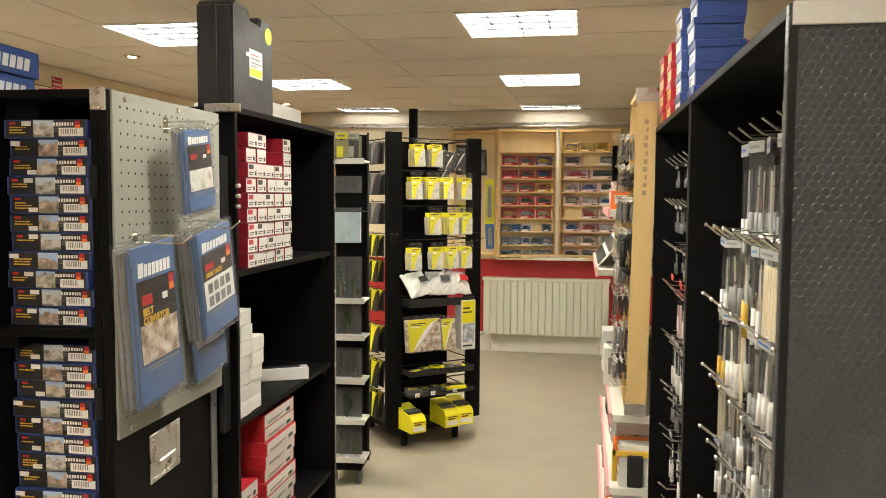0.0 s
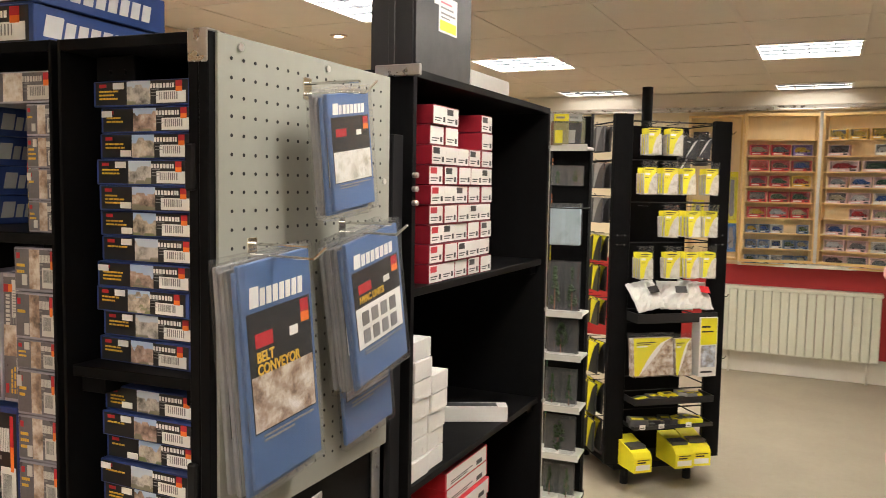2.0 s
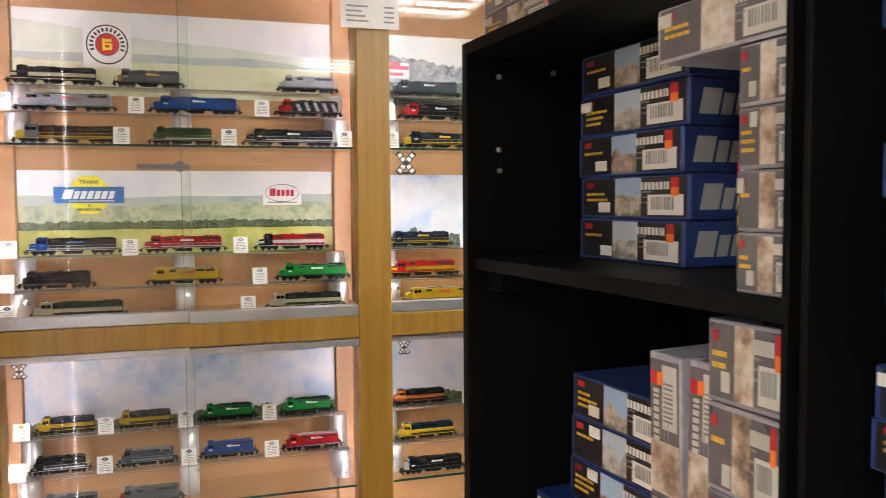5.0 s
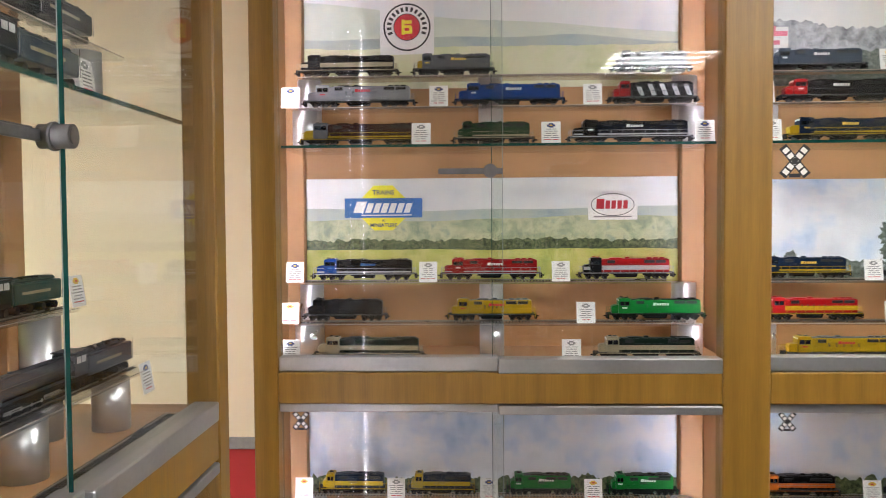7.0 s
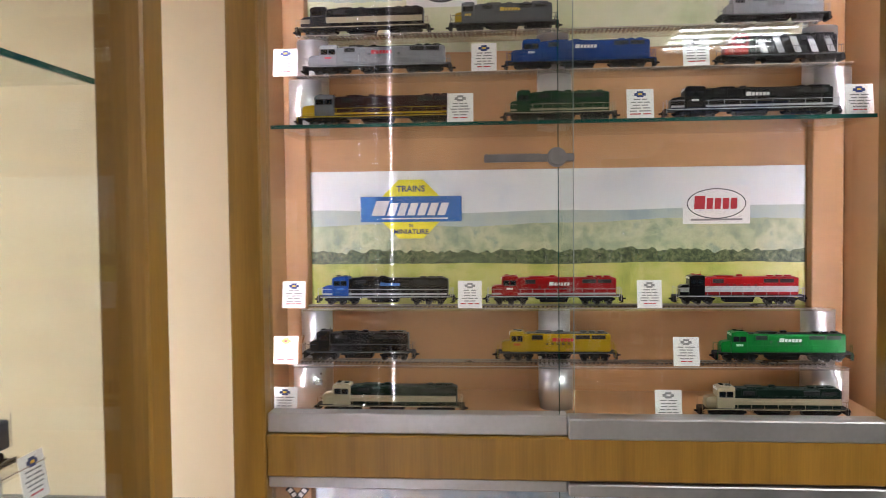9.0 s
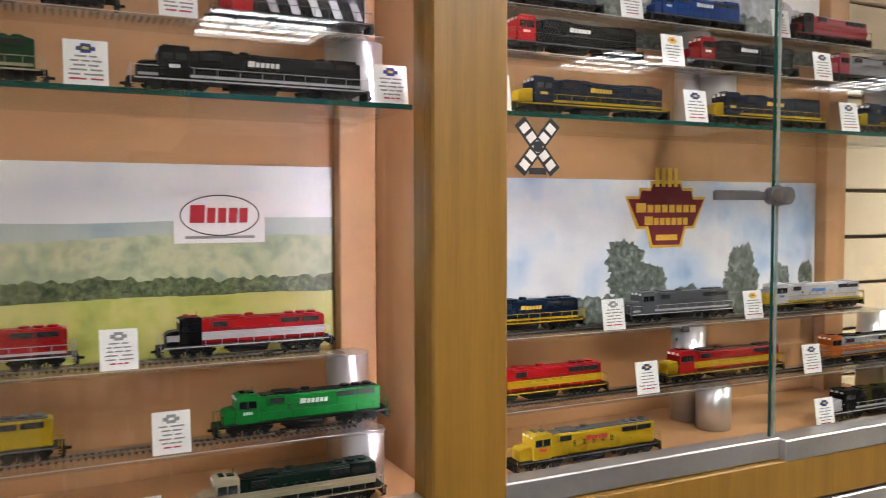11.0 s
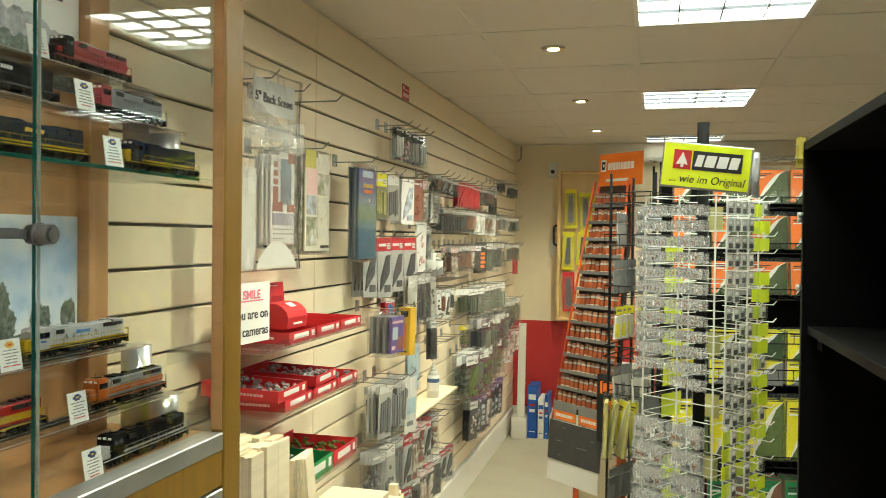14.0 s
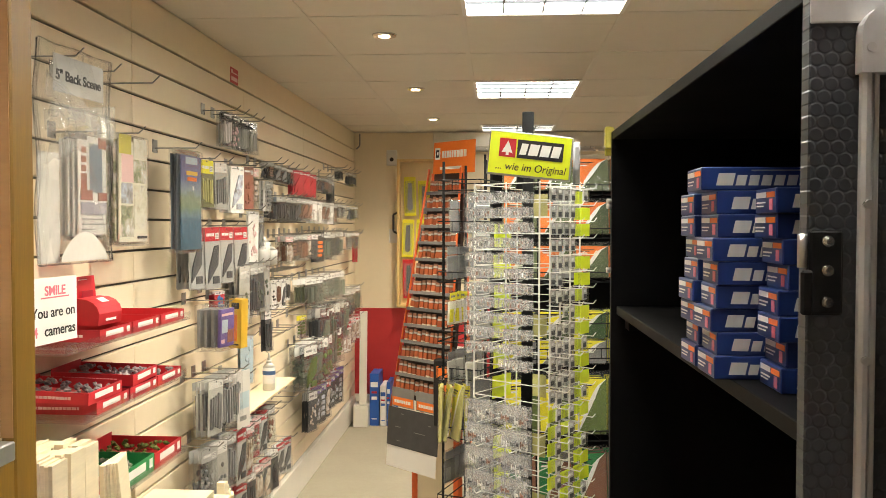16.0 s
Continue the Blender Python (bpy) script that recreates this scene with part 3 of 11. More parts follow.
bm = bmesh.new()
box(bm, XL + 0.036, XL + 0.20, YF - 0.16, YF - 0.032, 0.0, 0.135, 0.012)
thing("pipe_boxing", "cream boxed-in pipe in the corner", "boxing", bm=bm, mats="white", kind="structure")

for nm, b in (("wall_east", (XR, XR + 0.15, YN, YF, 0, HC)), ("wall_south", (XL - 0.15, XR + 0.15, YN - 0.15, YN, 0, HC))):
    bm = bmesh.new()
    box(bm, *b)
    thing(nm, "plain cream wall closing the shop", "wall", bm=bm, mats="cream", kind="structure")

# suspended ceiling: tiles in a tee grid, joined in one mesh
LIGHTS_X = [(-1.90, -1.295), (-0.085, 0.51)]
LIGHTS_Y = [(-5.55, -4.95), (-3.55, -2.95), (-1.55, -0.95), (0.45, 1.05), (2.45, 3.05), (4.45, 5.05), (6.435, 7.02), (8.37, 8.77)]
bm = bmesh.new()
box(bm, XL - 0.15, XR + 0.15, YN - 0.15, YF + 0.15, HC + 0.12, HC + 0.2)
box(bm, XL - 0.15, XL + 0.001, YN, YF, HC, HC + 0.12)
def is_light(x, y):
    return any(a - 0.02 < x < b + 0.02 for a, b in LIGHTS_X) and any(a - 0.02 < y < b + 0.02 for a, b in LIGHTS_Y)
xs = [XL, -2.50, -1.90, -1.295, -0.69, -0.085, 0.51, 1.115, 1.72, XR]
ys = sorted({YN, YF} | {v for p in LIGHTS_Y for v in p} | {-4.25, -2.25, -0.25, 1.75, 3.75, 5.74, 7.73})
for x0, x1 in zip(xs, xs[1:]):
    for y0, y1 in zip(ys, ys[1:]):
        if is_light((x0 + x1) / 2, (y0 + y1) / 2):
            continue
        r = random.Random(int(x0 * 100) * 31 + int(y0 * 100))
        box(bm, x0 + 0.010, x1 - 0.010, y0 + 0.010, y1 - 0.010, HC + 0.002 + r.uniform(0, 0.0015), HC + 0.016)
thing("ceiling", "stained pale suspended ceiling tiles", "ceiling", bm=bm, mats="ceiling", kind="structure")
bm = bmesh.new()
for x in xs:
    box(bm, x - 0.012, x + 0.012, YN, YF, HC, HC + 0.012)
for y in ys:
    box(bm, XL, XR, y - 0.012, y + 0.012, HC + 0.0007, HC + 0.0125)
thing("ceiling_grid", "pale metal ceiling grid", "ceiling", bm=bm, mats="tee", kind="structure")

TUBE_W = 0.96
def ceiling_light(x0, x1, y0, y1):
    t = thing("ceiling_light", "recessed fluorescent ceiling light with a silver louvre, lit", "ceiling light", pose((x0 + x1) / 2, (y0 + y1) / 2, HC), "recessed ceiling lights")
    w, d = (x1 - x0) / 2 - 0.012, (y1 - y0) / 2 - 0.012
    bm = bmesh.new()
    for a in (-1, 1):
        box(bm, a * w - 0.008, a * w + 0.008, -d, d, -0.004, 0.075)
        box(bm, -w, w, a * d - 0.008, a * d + 0.008, -0.0045, 0.075)
    part("frame", bm, "plastic_white", t)
    bm = bmesh.new()
    box(bm, -w, w, -d, d, 0.056, 0.066)
    part("tray", bm, "louvre", t, "satin reflector tray")
    nx, ny = 4, max(2, round(4 * d / 0.29))
    bm = bmesh.new(); box(bm, -w / nx * TUBE_W, w / nx * TUBE_W, -d + 0.012, d - 0.012, 0.014, 0.026, 0.004); lit = mesh_of(bm, "tube_old" if y0 > 8 else "tube")
    for i in range(nx):
        part("lamp_tube", lit, None, t, "glowing fluorescent tube", at=pose(-w + 2 * w * (i + 0.5) / nx, 0, 0))
    for i in range(1, nx):
        bm = bmesh.new()
        x = -w + 2 * w * i / nx
        prism(bm, [(x - 0.003, 0.0), (x + 0.003, 0.0), (x + 0.004, 0.013), (x - 0.004, 0.013)], -d, d)
        part("louvre_blade", bm, "louvre", t)
    bm = bmesh.new()
    prism(bm, [(-0.003, 0.0015), (0.003, 0.0015), (0.004, 0.0125), (-0.004, 0.0125)], -w, w)
    bm.transform(Matrix.Rotation(math.radians(90), 4, "Z"))
    blade = mesh_of(bm, "louvre")
    for j in range(1, ny):
        part("cross_blade", blade, None, t, at=pose(0, -d + 2 * d * j / ny, 0))
    return t

for x0, x1 in LIGHTS_X:
    for y0, y1 in LIGHTS_Y:
        ceiling_light(x0, x1, y0, y1)

def downlight(x, y):
    t = thing("downlight", "small round chrome recessed spotlight, lit", "downlight", pose(x, y, HC), "recessed spotlights")
    bm = bmesh.new()
    tube(bm, (0, 0, -0.006), (0, 0, 0.001), 0.047, 24, 0.052)
    part("bezel", bm, "chrome", t)
    bm = bmesh.new()
    tube(bm, (0, 0, -0.0075), (0, 0, -0.0055), 0.024, 18)
    part("bulb", bm, "spot", t, "glowing warm bulb")
    lamp = bpy.data.lights.new("halogen_beam", "SPOT")
    lamp.energy, lamp.color, lamp.spot_size, lamp.spot_blend, lamp.shadow_soft_size = 85.0, (1.0, 0.87, 0.66), math.radians(125), 1.0, 0.03
    ob = new("halogen_beam", lamp)
    ob.parent, ob.matrix_basis = t, pose(0, 0, -0.02)
for y in (4.02, 5.34, 6.66, 7.98):
    downlight(-2.235, y)

# cast radiator with its sections, on the back wall
def radiator(x0, x1, z0, z1):
    t = thing("radiator", "cream enamelled sectional radiator on the wall", "radiator", pose(x0, YF - 0.13, 0))
    n = round((x1 - x0) / 0.068)
    w = (x1 - x0) / n
    bm = bmesh.new()
    box(bm, 0.0012, w - 0.0012, 0, 0.09, z0, z1 - 0.03, 0.010)
    me = mesh_of(bm, "radiator")
    for i in range(n):
        part("section", me, None, t, at=pose(i * w, 0, 0))
    bm = bmesh.new()
    box(bm, -0.01, x1 - x0 + 0.01, -0.006, 0.10, z1 - 0.032, z1, 0.006)
    part("top_grille", bm, "radiator", t)
    for x in (0.08, x1 - x0 - 0.08):
        bm = bmesh.new()
        tube(bm, (x, 0.05, 0.0), (x, 0.05, z0 + 0.02), 0.009, 8)
        part("pipe", bm, "white", t)
radiator(-0.445, 0.80, 0.19, 0.767)


# ---------------------------------------------------------------- flight cases used as shelving
def flight_case(label, w, d, z0, h, at, shelves=(), near="black_board", far="black_board", boards=0.018, group="black flight cases used as shelving", back=True, near_b=None, far_b=None):
    """Open front towards -y, width along x from 0, depth along +y, standing on castors."""
    t = thing("flight_case", label, "display case", at, group)
    b = boards
    n_, f_ = near_b or b, far_b or b
    bm = bmesh.new(); box(bm, 0, n_, 0, d, z0, h, 0.0015); part("side_panel", bm, near, t)
    bm = bmesh.new(); box(bm, w - f_, w, 0, d, z0, h, 0.0015); part("side_panel", bm, far, t)
    bm = bmesh.new(); box(bm, n_, w - f_, 0, d, h - b, h - 0.0005, 0.001); part("top_panel", bm, "black_board", t)
    bm = bmesh.new(); box(bm, n_, w - f_, 0, d, z0, z0 + b, 0.001); part("bottom_panel", bm, "black_board", t)
    if back:
        bm = bmesh.new(); box(bm, n_, w - f_, d - b, d, z0 + b, h - b); part("back_panel", bm, "black_board", t)
    for s in shelves:
        bm = bmesh.new(); box(bm, n_ + 0.0005, w - f_ - 0.0005, 0.012, d - b - 0.0005, s - 0.018, s, 0.001)
        sh = part("shelf", bm, "black_board", t)
        for x in (n_ + 0.0005, w - f_ - 0.0505):
            bm = bmesh.new(); box(bm, x, x + 0.05, 0.03, d - 0.05, s - 0.048, s - 0.0185, 0.002)
            part("batten", bm, "black_board", sh)
    for x in (0.05, w - 0.05):
        for y in (0.06, d - 0.06):
            bm = bmesh.new()
            box(bm, x - 0.04, x + 0.04, y - 0.04, y + 0.04, z0 - 0.008, z0 - 0.0005, 0.001)
            tube(bm, (x, y, z0 - 0.04), (x, y, z0 - 0.008), 0.012, 8)
            tube(bm, (x - 0.016, y, 0.045), (x + 0.016, y, 0.045), 0.045, 16)
            part("castor", bm, "dark_grey", t)
    return t

def corner(t, x, y, z, sx, sy, sz, mat_name="steel"):
    """A pressed steel corner piece with its rivets."""
    bm = bmesh.new()
    box(bm, x, x + sx * 0.035, y - 0.003, y + 0.0, z - 0.045, z + 0.003, 0.002)
    box(bm, x, x + sx * 0.035, y - 0.003, y + sy * 0.04, z + 0.0005, z + 0.0035, 0.001)
    for k in (0.012, 0.034):
        tube(bm, (x + sx * 0.017, y - 0.0055, z - k), (x + sx * 0.017, y - 0.002, z - k), 0.0035, 10)
    part("corner_piece", bm, mat_name, t, "riveted steel corner piece")

ZT = 1.812
A1_AT = pose(-1.372, 2.168, 0, 0, 0, 4.5)
A2_AT = pose(-0.748, 2.221, 0, 0, 0, 4.0)
caseA = flight_case("black flight case with boxed building kits on its shelves", 0.618, 0.42, 0.10, ZT, A1_AT, (1.505, 0.96, 0.52), far_b=0.007)
caseA2 = flight_case("narrow black flight case filled with a stack of kit boxes", 0.288, 0.57, 0.10, ZT, A2_AT, (1.293, 0.7075), near_b=0.007)
caseB = flight_case("black flight case with red and white boxes on its shelves", 0.945, 0.50, 0.10, 1.843, pose(-0.452, 2.865, 0, 0, 0, 90), (1.363, 0.91, 0.46))
caseC = flight_case("black flight case with stacked navy boxes on its shelf", 1.11, 0.53, 0.10, 1.852, pose(-1.518, 3.765, 0, 0, 0, -89.7), (1.472, 0.85), far="hex")
caseD1 = flight_case("tall black flight case hung with modelling tools", 1.0, 0.60, 0.10, 1.845, pose(0.80, 2.80, 0, 0, 0, -90), far="hex")
caseD2 = flight_case("tall black flight case hung with packeted accessories", 1.0, 0.60, 0.10, 1.845, pose(0.80, 3.802, 0, 0, 0, -90))


# ---------------------------------------------------------------- glass cabinets
def glass_cabinet(label, w, d, at, end_glass=False, split=0.5, lock_at=(-0.015, 1.686), tapes=None, far_post=None):
    """Front along x at y=0, looking towards -y; depth along +y. Posts stand outside 0..w."""
    t = thing("glass_cabinet", label, "display cabinet", at, "wood-framed glass display cabinets")
    p, top = 0.0535, 2.40
    f0, f1 = far_post or (w, w + p)
    for x, x1 in ((-p, 0.0), (f0, f1)):
        bm = bmesh.new(); box(bm, x + 0.0004, x1 - 0.0004, -0.03, 0.025 if x < 0 or not far_post else -0.004, 0, top, 0.003); po = part("post", bm, "wood", t, "oak front post")
        if x > 0 and far_post:
            bm = bmesh.new(); box(bm, x - 0.0016, x + 0.0002, -0.026, -0.0045, 1.292, 2.329); part("inner_face", bm, "beech", po, "pale beech inner face")
    for z0, z1 in ((0.0, 0.16), (1.190, 1.257), (2.33, top)):
        bm = bmesh.new(); box(bm, 0.0, f0, -0.028, 0.02, z0, z1, 0.002); part("rail", bm, "wood", t, "oak cross rail")
    for z0, z1, y in ((1.258, 1.290, 0.0), (1.170, 1.189, 0.0)):
        bm = bmesh.new(); box(bm, 0.0005, w * split, -0.020, 0.012, z0, z1, 0.002); part("runner", bm, "runner_alu", t, "aluminium glass runner")
        bm = bmesh.new(); box(bm, w * split + 0.001, f0 - 0.0005, -0.030, 0.012, z0 - 0.003, z1 - 0.003, 0.002); part("runner", bm, "runner_alu", t, "aluminium glass runner")
    bm = bmesh.new(); box(bm, -p, w + p, d - 0.018, d, 0.05, top); part("back_panel", bm, "beech", t, "beech veneered back") if not end_glass else None
    if end_glass:
        bm.free()
        bm = bmesh.new(); box(bm, -p, w - 0.045, d - 0.018, d, 0.05, top); part("back_panel", bm, "beech", t, "beech veneered back")
    bm = bmesh.new(); box(bm, -p, f1, 0.026, d, top - 0.02, top - 0.0005); part("top_panel", bm, "beech", t)
    for z in (1.27, 0.16):
        bm = bmesh.new(); box(bm, -p + 0.001, f1 - 0.001, 0.026, d - 0.0185, z - 0.018, z); part("base_panel", bm, "beech", t, "beech floor of the compartment")
    sides = [-p] if end_glass else [-p, w]
    for x in sides:
        x = x if x < 0 else w + p - 0.02
        bm = bmesh.new(); box(bm, x + 0.001, x + 0.019, 0.0255, d - 0.019, 0.05, top - 0.021); part("side_panel", bm, "beech", t)
    for x in ((-0.048, w - 0.022) if not end_glass else (-0.048, w - 0.10)):
        bm = bmesh.new(); box(bm, x, x + 0.055, d - 0.045, d - 0.0185, 0.161, top - 0.021, 0.002); part("rear_upright", bm, "beech", t)
    # sliding panes and shelves
    for z0, z1 in ((1.286, 2.335), (0.161, 1.173)):
        for k, (x0, x1, y) in enumerate(((0.0, w * split + 0.012, 0.004), (w * split - 0.012, f0, -0.010))):
            bm = bmesh.new(); box(bm, x0, x1, y - 0.002, y + 0.002, z0, z1)
            g = part("pane", bm, "glass", t, "sliding clear glass pane"); g.visible_shadow = False
            bm = bmesh.new(); xe = x1 if k == 0 else x0
            box(bm, xe - 0.0006, xe + 0.0006, y - 0.0024, y + 0.0024, z0, z1)
            part("pane_edge", bm, "glass_edge" if k else "pane_edge", g, "green polished glass edge")
    if end_glass:
        bm = bmesh.new(); box(bm, f1 - 0.0335, f1 - 0.0295, 0.0255, d, 0.161, top - 0.021) if not far_post else box(bm, f1 - 0.005, f1 - 0.001, 0.0255, d, 0.161, top - 0.021)
        g = part("end_pane", bm, "glass", t, "clear glass end pane"); g.visible_shadow = False
    for z in (1.748, 0.735):
        bm = bmesh.new(); box(bm, 0.001, f1 - 0.008 if far_post else w - 0.001, 0.0262, d - 0.052, z - 0.006, z)
        g = part("glass_shelf", bm, "glass", t, "clear glass shelf"); g.visible_shadow = False
        bm = bmesh.new(); box(bm, 0.001, min(f0, w) - 0.001, 0.0225, 0.0262, z - 0.006, z)
        part("shelf_edge", bm, "glass_edge", g, "green polished glass edge")
    # light strips hidden behind the front posts
    for x, y, turned, chip in tapes or ([(-0.023, 0.036, -45, "led_dot"), (w + 0.023, 0.036, 45, "led_dot")] if not end_glass else [(-0.023, 0.036, -45, "led_dot")]):
        for z0, z1 in ((1.30, 2.32), (0.2, 1.16)):
            turn = pose(x, y, 0, 0, 0, turned)
            bm = bmesh.new(); box(bm, -0.011, 0.011, -0.004, 0.0, z0, z1, m=turn); tape = part("led_tape", bm, "plastic_white", t, "white tape of small lights")
            bm = bmesh.new()
            for k in range(int((z1 - z0) / 0.0167)):
                box(bm, -0.0035, 0.0035, 0.0002, 0.0016, z0 + 0.006 + 0.0167 * k, z0 + (0.014 if chip == "led_dot" else 0.011) + 0.0167 * k, m=turn)
            tagged(part("light_chip", bm, chip, tape, "row of glowing light chips"), kind="stuff")
    # ratchet lock on the overlapping panes
    xm, zl = w * split + 0.005 + lock_at[0], lock_at[1]
    bm = bmesh.new()
    box(bm, xm - 0.115, xm + 0.022, -0.0205, -0.0150, zl - 0.006, zl + 0.006, 0.001)
    for k in range(14):
        box(bm, xm - 0.112 + 0.006 * k, xm - 0.1095 + 0.006 * k, -0.0205, -0.0155, zl + 0.0055, zl + 0.0075)
    lock = part("lock", bm, "lock_steel", t, "steel ratchet lock")
    bm = bmesh.new()
    tube(bm, (xm - 0.005, -0.048, zl), (xm - 0.005, -0.014, zl), 0.0125, 20)
    tube(bm, (xm - 0.005, -0.030, zl), (xm - 0.005, -0.026, zl), 0.0150, 20)
    tube(bm, (xm - 0.005, -0.0495, zl), (xm - 0.005, -0.048, zl), 0.009, 16)
    part("barrel", bm, "lock_steel", lock, "steel lock barrel")
    return t

cab1 = glass_cabinet("oak-framed glass cabinet of model locomotives", 0.945, 0.275, pose(-2.595, 1.312, 0, 0, 0, 90))
cab2 = glass_cabinet("oak-framed glass cabinet with a glass end", 0.966, 0.275, pose(-2.595, 2.357, 0, 0, 0, 90), end_glass=True, split=0.484, lock_at=(-0.0235, 1.643), far_post=(0.899, 0.962))
cab3 = glass_cabinet("oak-framed glass cabinet of steam engines", 0.97, 0.31, pose(-1.195, 1.282, 0, 0, 0, 180), end_glass=True, split=0.545, lock_at=(-0.064, 1.672), tapes=[(0.005, -0.022, -90, "led_dim"), (-0.028, 0.090, -90, "led_dot")])


# ---------------------------------------------------------------- boxed kits
def end_label(w, h, seed, photo, sticker=True):
    """Printed end of a kit box: dark bands, a photo, bar code and price tab. Slots: 0 black 1 photo 2 white 3 red 4 gold 5 orange 6 grey 7 dark print."""
    r = random.Random(seed)
    R = [(0.03 * w, 0.06 * h, 0.36 * w, 0.94 * h, 0, 1), (0.36 * w, 0.06 * h, 0.60 * w, 0.94 * h, 1, 1.5), (0.60 * w, 0.06 * h, 0.97 * w, 0.94 * h, 0, 1)]
    R += [(0.07 * w, 0.73 * h, 0.145 * w, 0.86 * h, 3, 2)]
    n = r.choice((1, 2, 2, 3))
    for k in range(n):
        for a, b in bars(r.uniform(0.13, 0.22) * w, h, r.choice((4, 5, 6)), seed + k):
            R.append((0.07 * w + a, (0.55 - 0.14 * k) * h, 0.07 * w + b, (0.615 - 0.14 * k) * h, 4, 2))
    for a, b in bars(0.24 * w, h, 8, 5):
        R.append((0.60 * w + a, 0.66 * h, 0.60 * w + a + (b - a) * 0.8, 0.83 * h, 2, 2))
    for k in range(3):
        R.append((0.61 * w, (0.60 - 0.12 * k) * h, (0.61 + r.uniform(0.06, 0.09)) * w, (0.63 - 0.12 * k) * h, 6, 2))
    R.append((0.66 * w, 0.10 * h, 0.95 * w, 0.55 * h, 2, 2))
    for k in range(9):
        x = (0.695 + 0.021 * k) * w
        R.append((x, 0.22 * h, x + r.uniform(0.005, 0.012) * w, 0.50 * h, 7, 3))
    R += [(0.855 * w, 0.70 * h, 0.915 * w, 0.92 * h, 3, 2.5), (0.855 * w, 0.52 * h, 0.915 * w, 0.70 * h, 5, 2.5)]
    if sticker:
        x, y = r.choice(((0.20, 0.14), (0.22, 0.66), (0.02, 0.62), (0.24, 0.10)))
        R.append((x * w, y * h, (x + 0.11) * w, (y + 0.24) * h, 2, 3.5))
    return R

LABEL_MATS = ["black_print", "photo_a", "paper", "red", "gold", "orange", "grey_print", "grey_print"]

def kit_box(w, d, h, at, seed, label="navy building kit box with a printed end", body="navy_dark", photo="photo_a", side=True, group="boxed building kits", upright=False):
    r = random.Random(seed)
    bm = bmesh.new()
    box(bm, 0, w, 0, d, 0, h * 0.985, 0.0015)
    t = thing("kit_box", label, "box", at @ pose(0, 0, 0, 0, 0, r.uniform(-1.5, 1.5)), group, bm=bm, mats=body)
    mats = list(LABEL_MATS)
    mats[1] = photo
    if body == "shrink":
        mats[0], mats[2] = "veiled_print", "veiled_paper"
    part("end_label", plates(end_label(w, h, seed, photo)), mats, t, "printed label with photo and bar code")
    if side:
        L = min(d * 0.8, w * 1.1)
        part("side_print", slant_bars(L, h * 0.55, 8, (w, 0.06 * d, h * 0.22), (0, 1, 0), (0, 0, 1), (1, 0, 0)), "soft_print", t, "pale bars of print on the box side")
    return t

def slab_box(w, d, h, at, label, body, face, group, patch="paper", face_dir="y-", bar="black_print", seed=0):
    """Small plain carton with a pale end and a printed patch."""
    bm = bmesh.new()
    box(bm, 0, w, 0, d, 0, h * 0.97, 0.0012)
    t = thing("carton", label, "box", at, group, bm=bm, mats=body)
    r = random.Random(seed)
    R = [(0.03 * w, 0.04 * h, 0.97 * w, 0.92 * h, 0, 0.8)]
    if patch:
        R.append((0.10 * w, 0.55 * h, 0.55 * w, 0.86 * h, 1, 1.6))
    R.append((0.12 * w, 0.30 * h, 0.62 * w, 0.36 * h, 2, 1.6))
    R.append((0.12 * w, 0.18 * h, 0.50 * w, 0.23 * h, 2, 1.6))
    R.append((0.72 * w, 0.15 * h, 0.86 * w, 0.42 * h, 2, 1.6))
    part("end_label", plates(R), [face, patch or face, bar], t, "pale printed carton end")
    return t

M["shrink"] = mat("shrink_wrapped_card", (0.36, 0.35, 0.41), 0.25, vary=0.25, scale=10, rand=0.25, bump=0.1, bump_scale=60)
M["navy_top"] = mat("royal_navy_card", (0.022, 0.055, 0.20), 0.36, vary=0.12, scale=8)
PH = ("box_photo_a", "box_photo_b", "box_photo_c")
# narrow case: two tall stacks of wide flat kits
for k in range(11):
    kit_box(0.200, 0.30, 0.0416, A2_AT @ pose(0.021 + 0.004 * math.sin(k * 2.3) - 0.004 * (k < 4), 0.062 + 0.006 * math.sin(k * 1.7), 1.2935 + 0.0418 * k, 0, 0, -3), 100 + k, photo=PH[k % 3], side=False)
for k in range(13):
    kit_box(0.200, 0.30, 0.0416, A2_AT @ pose(0.021 + 0.004 * math.sin(k * 1.3), 0.062 + 0.006 * math.sin(k * 2.7), 0.708 + 0.0418 * k, 0, 0, -3), 130 + k, photo=PH[(k + 1) % 3], side=False)
def at_A(x, y, z):
    return pose(x, y, z, 0, 0, 5.0)
# wide case, upper shelf
for k in range(5):
    kit_box(0.234, 0.22, 0.0558, at_A(-1.300 + 0.004 * math.sin(k * 2.1), 2.322, 1.5055 + 0.0561 * k), 160 + k, photo=PH[(k + 1) % 3])
kit_box(0.032, 0.16, 0.135, at_A(-0.912, 2.29, 1.5055), 171, "navy kit box standing on its end", "navy", photo="photo_b", side=False)
for k in range(4):
    kit_box(0.072, 0.20, 0.0525, at_A(-0.840, 2.235, 1.5055 + 0.0527 * k), 180 + k, "small kit box in clear shrink wrap", "shrink", photo="photo_a", side=False)
kit_box(0.178, 0.24, 0.052, at_A(-0.950, 2.225, 1.7170), 186, "pale kit box in shrink wrap lying across the stack", "shrink", photo="photo_a", side=False)
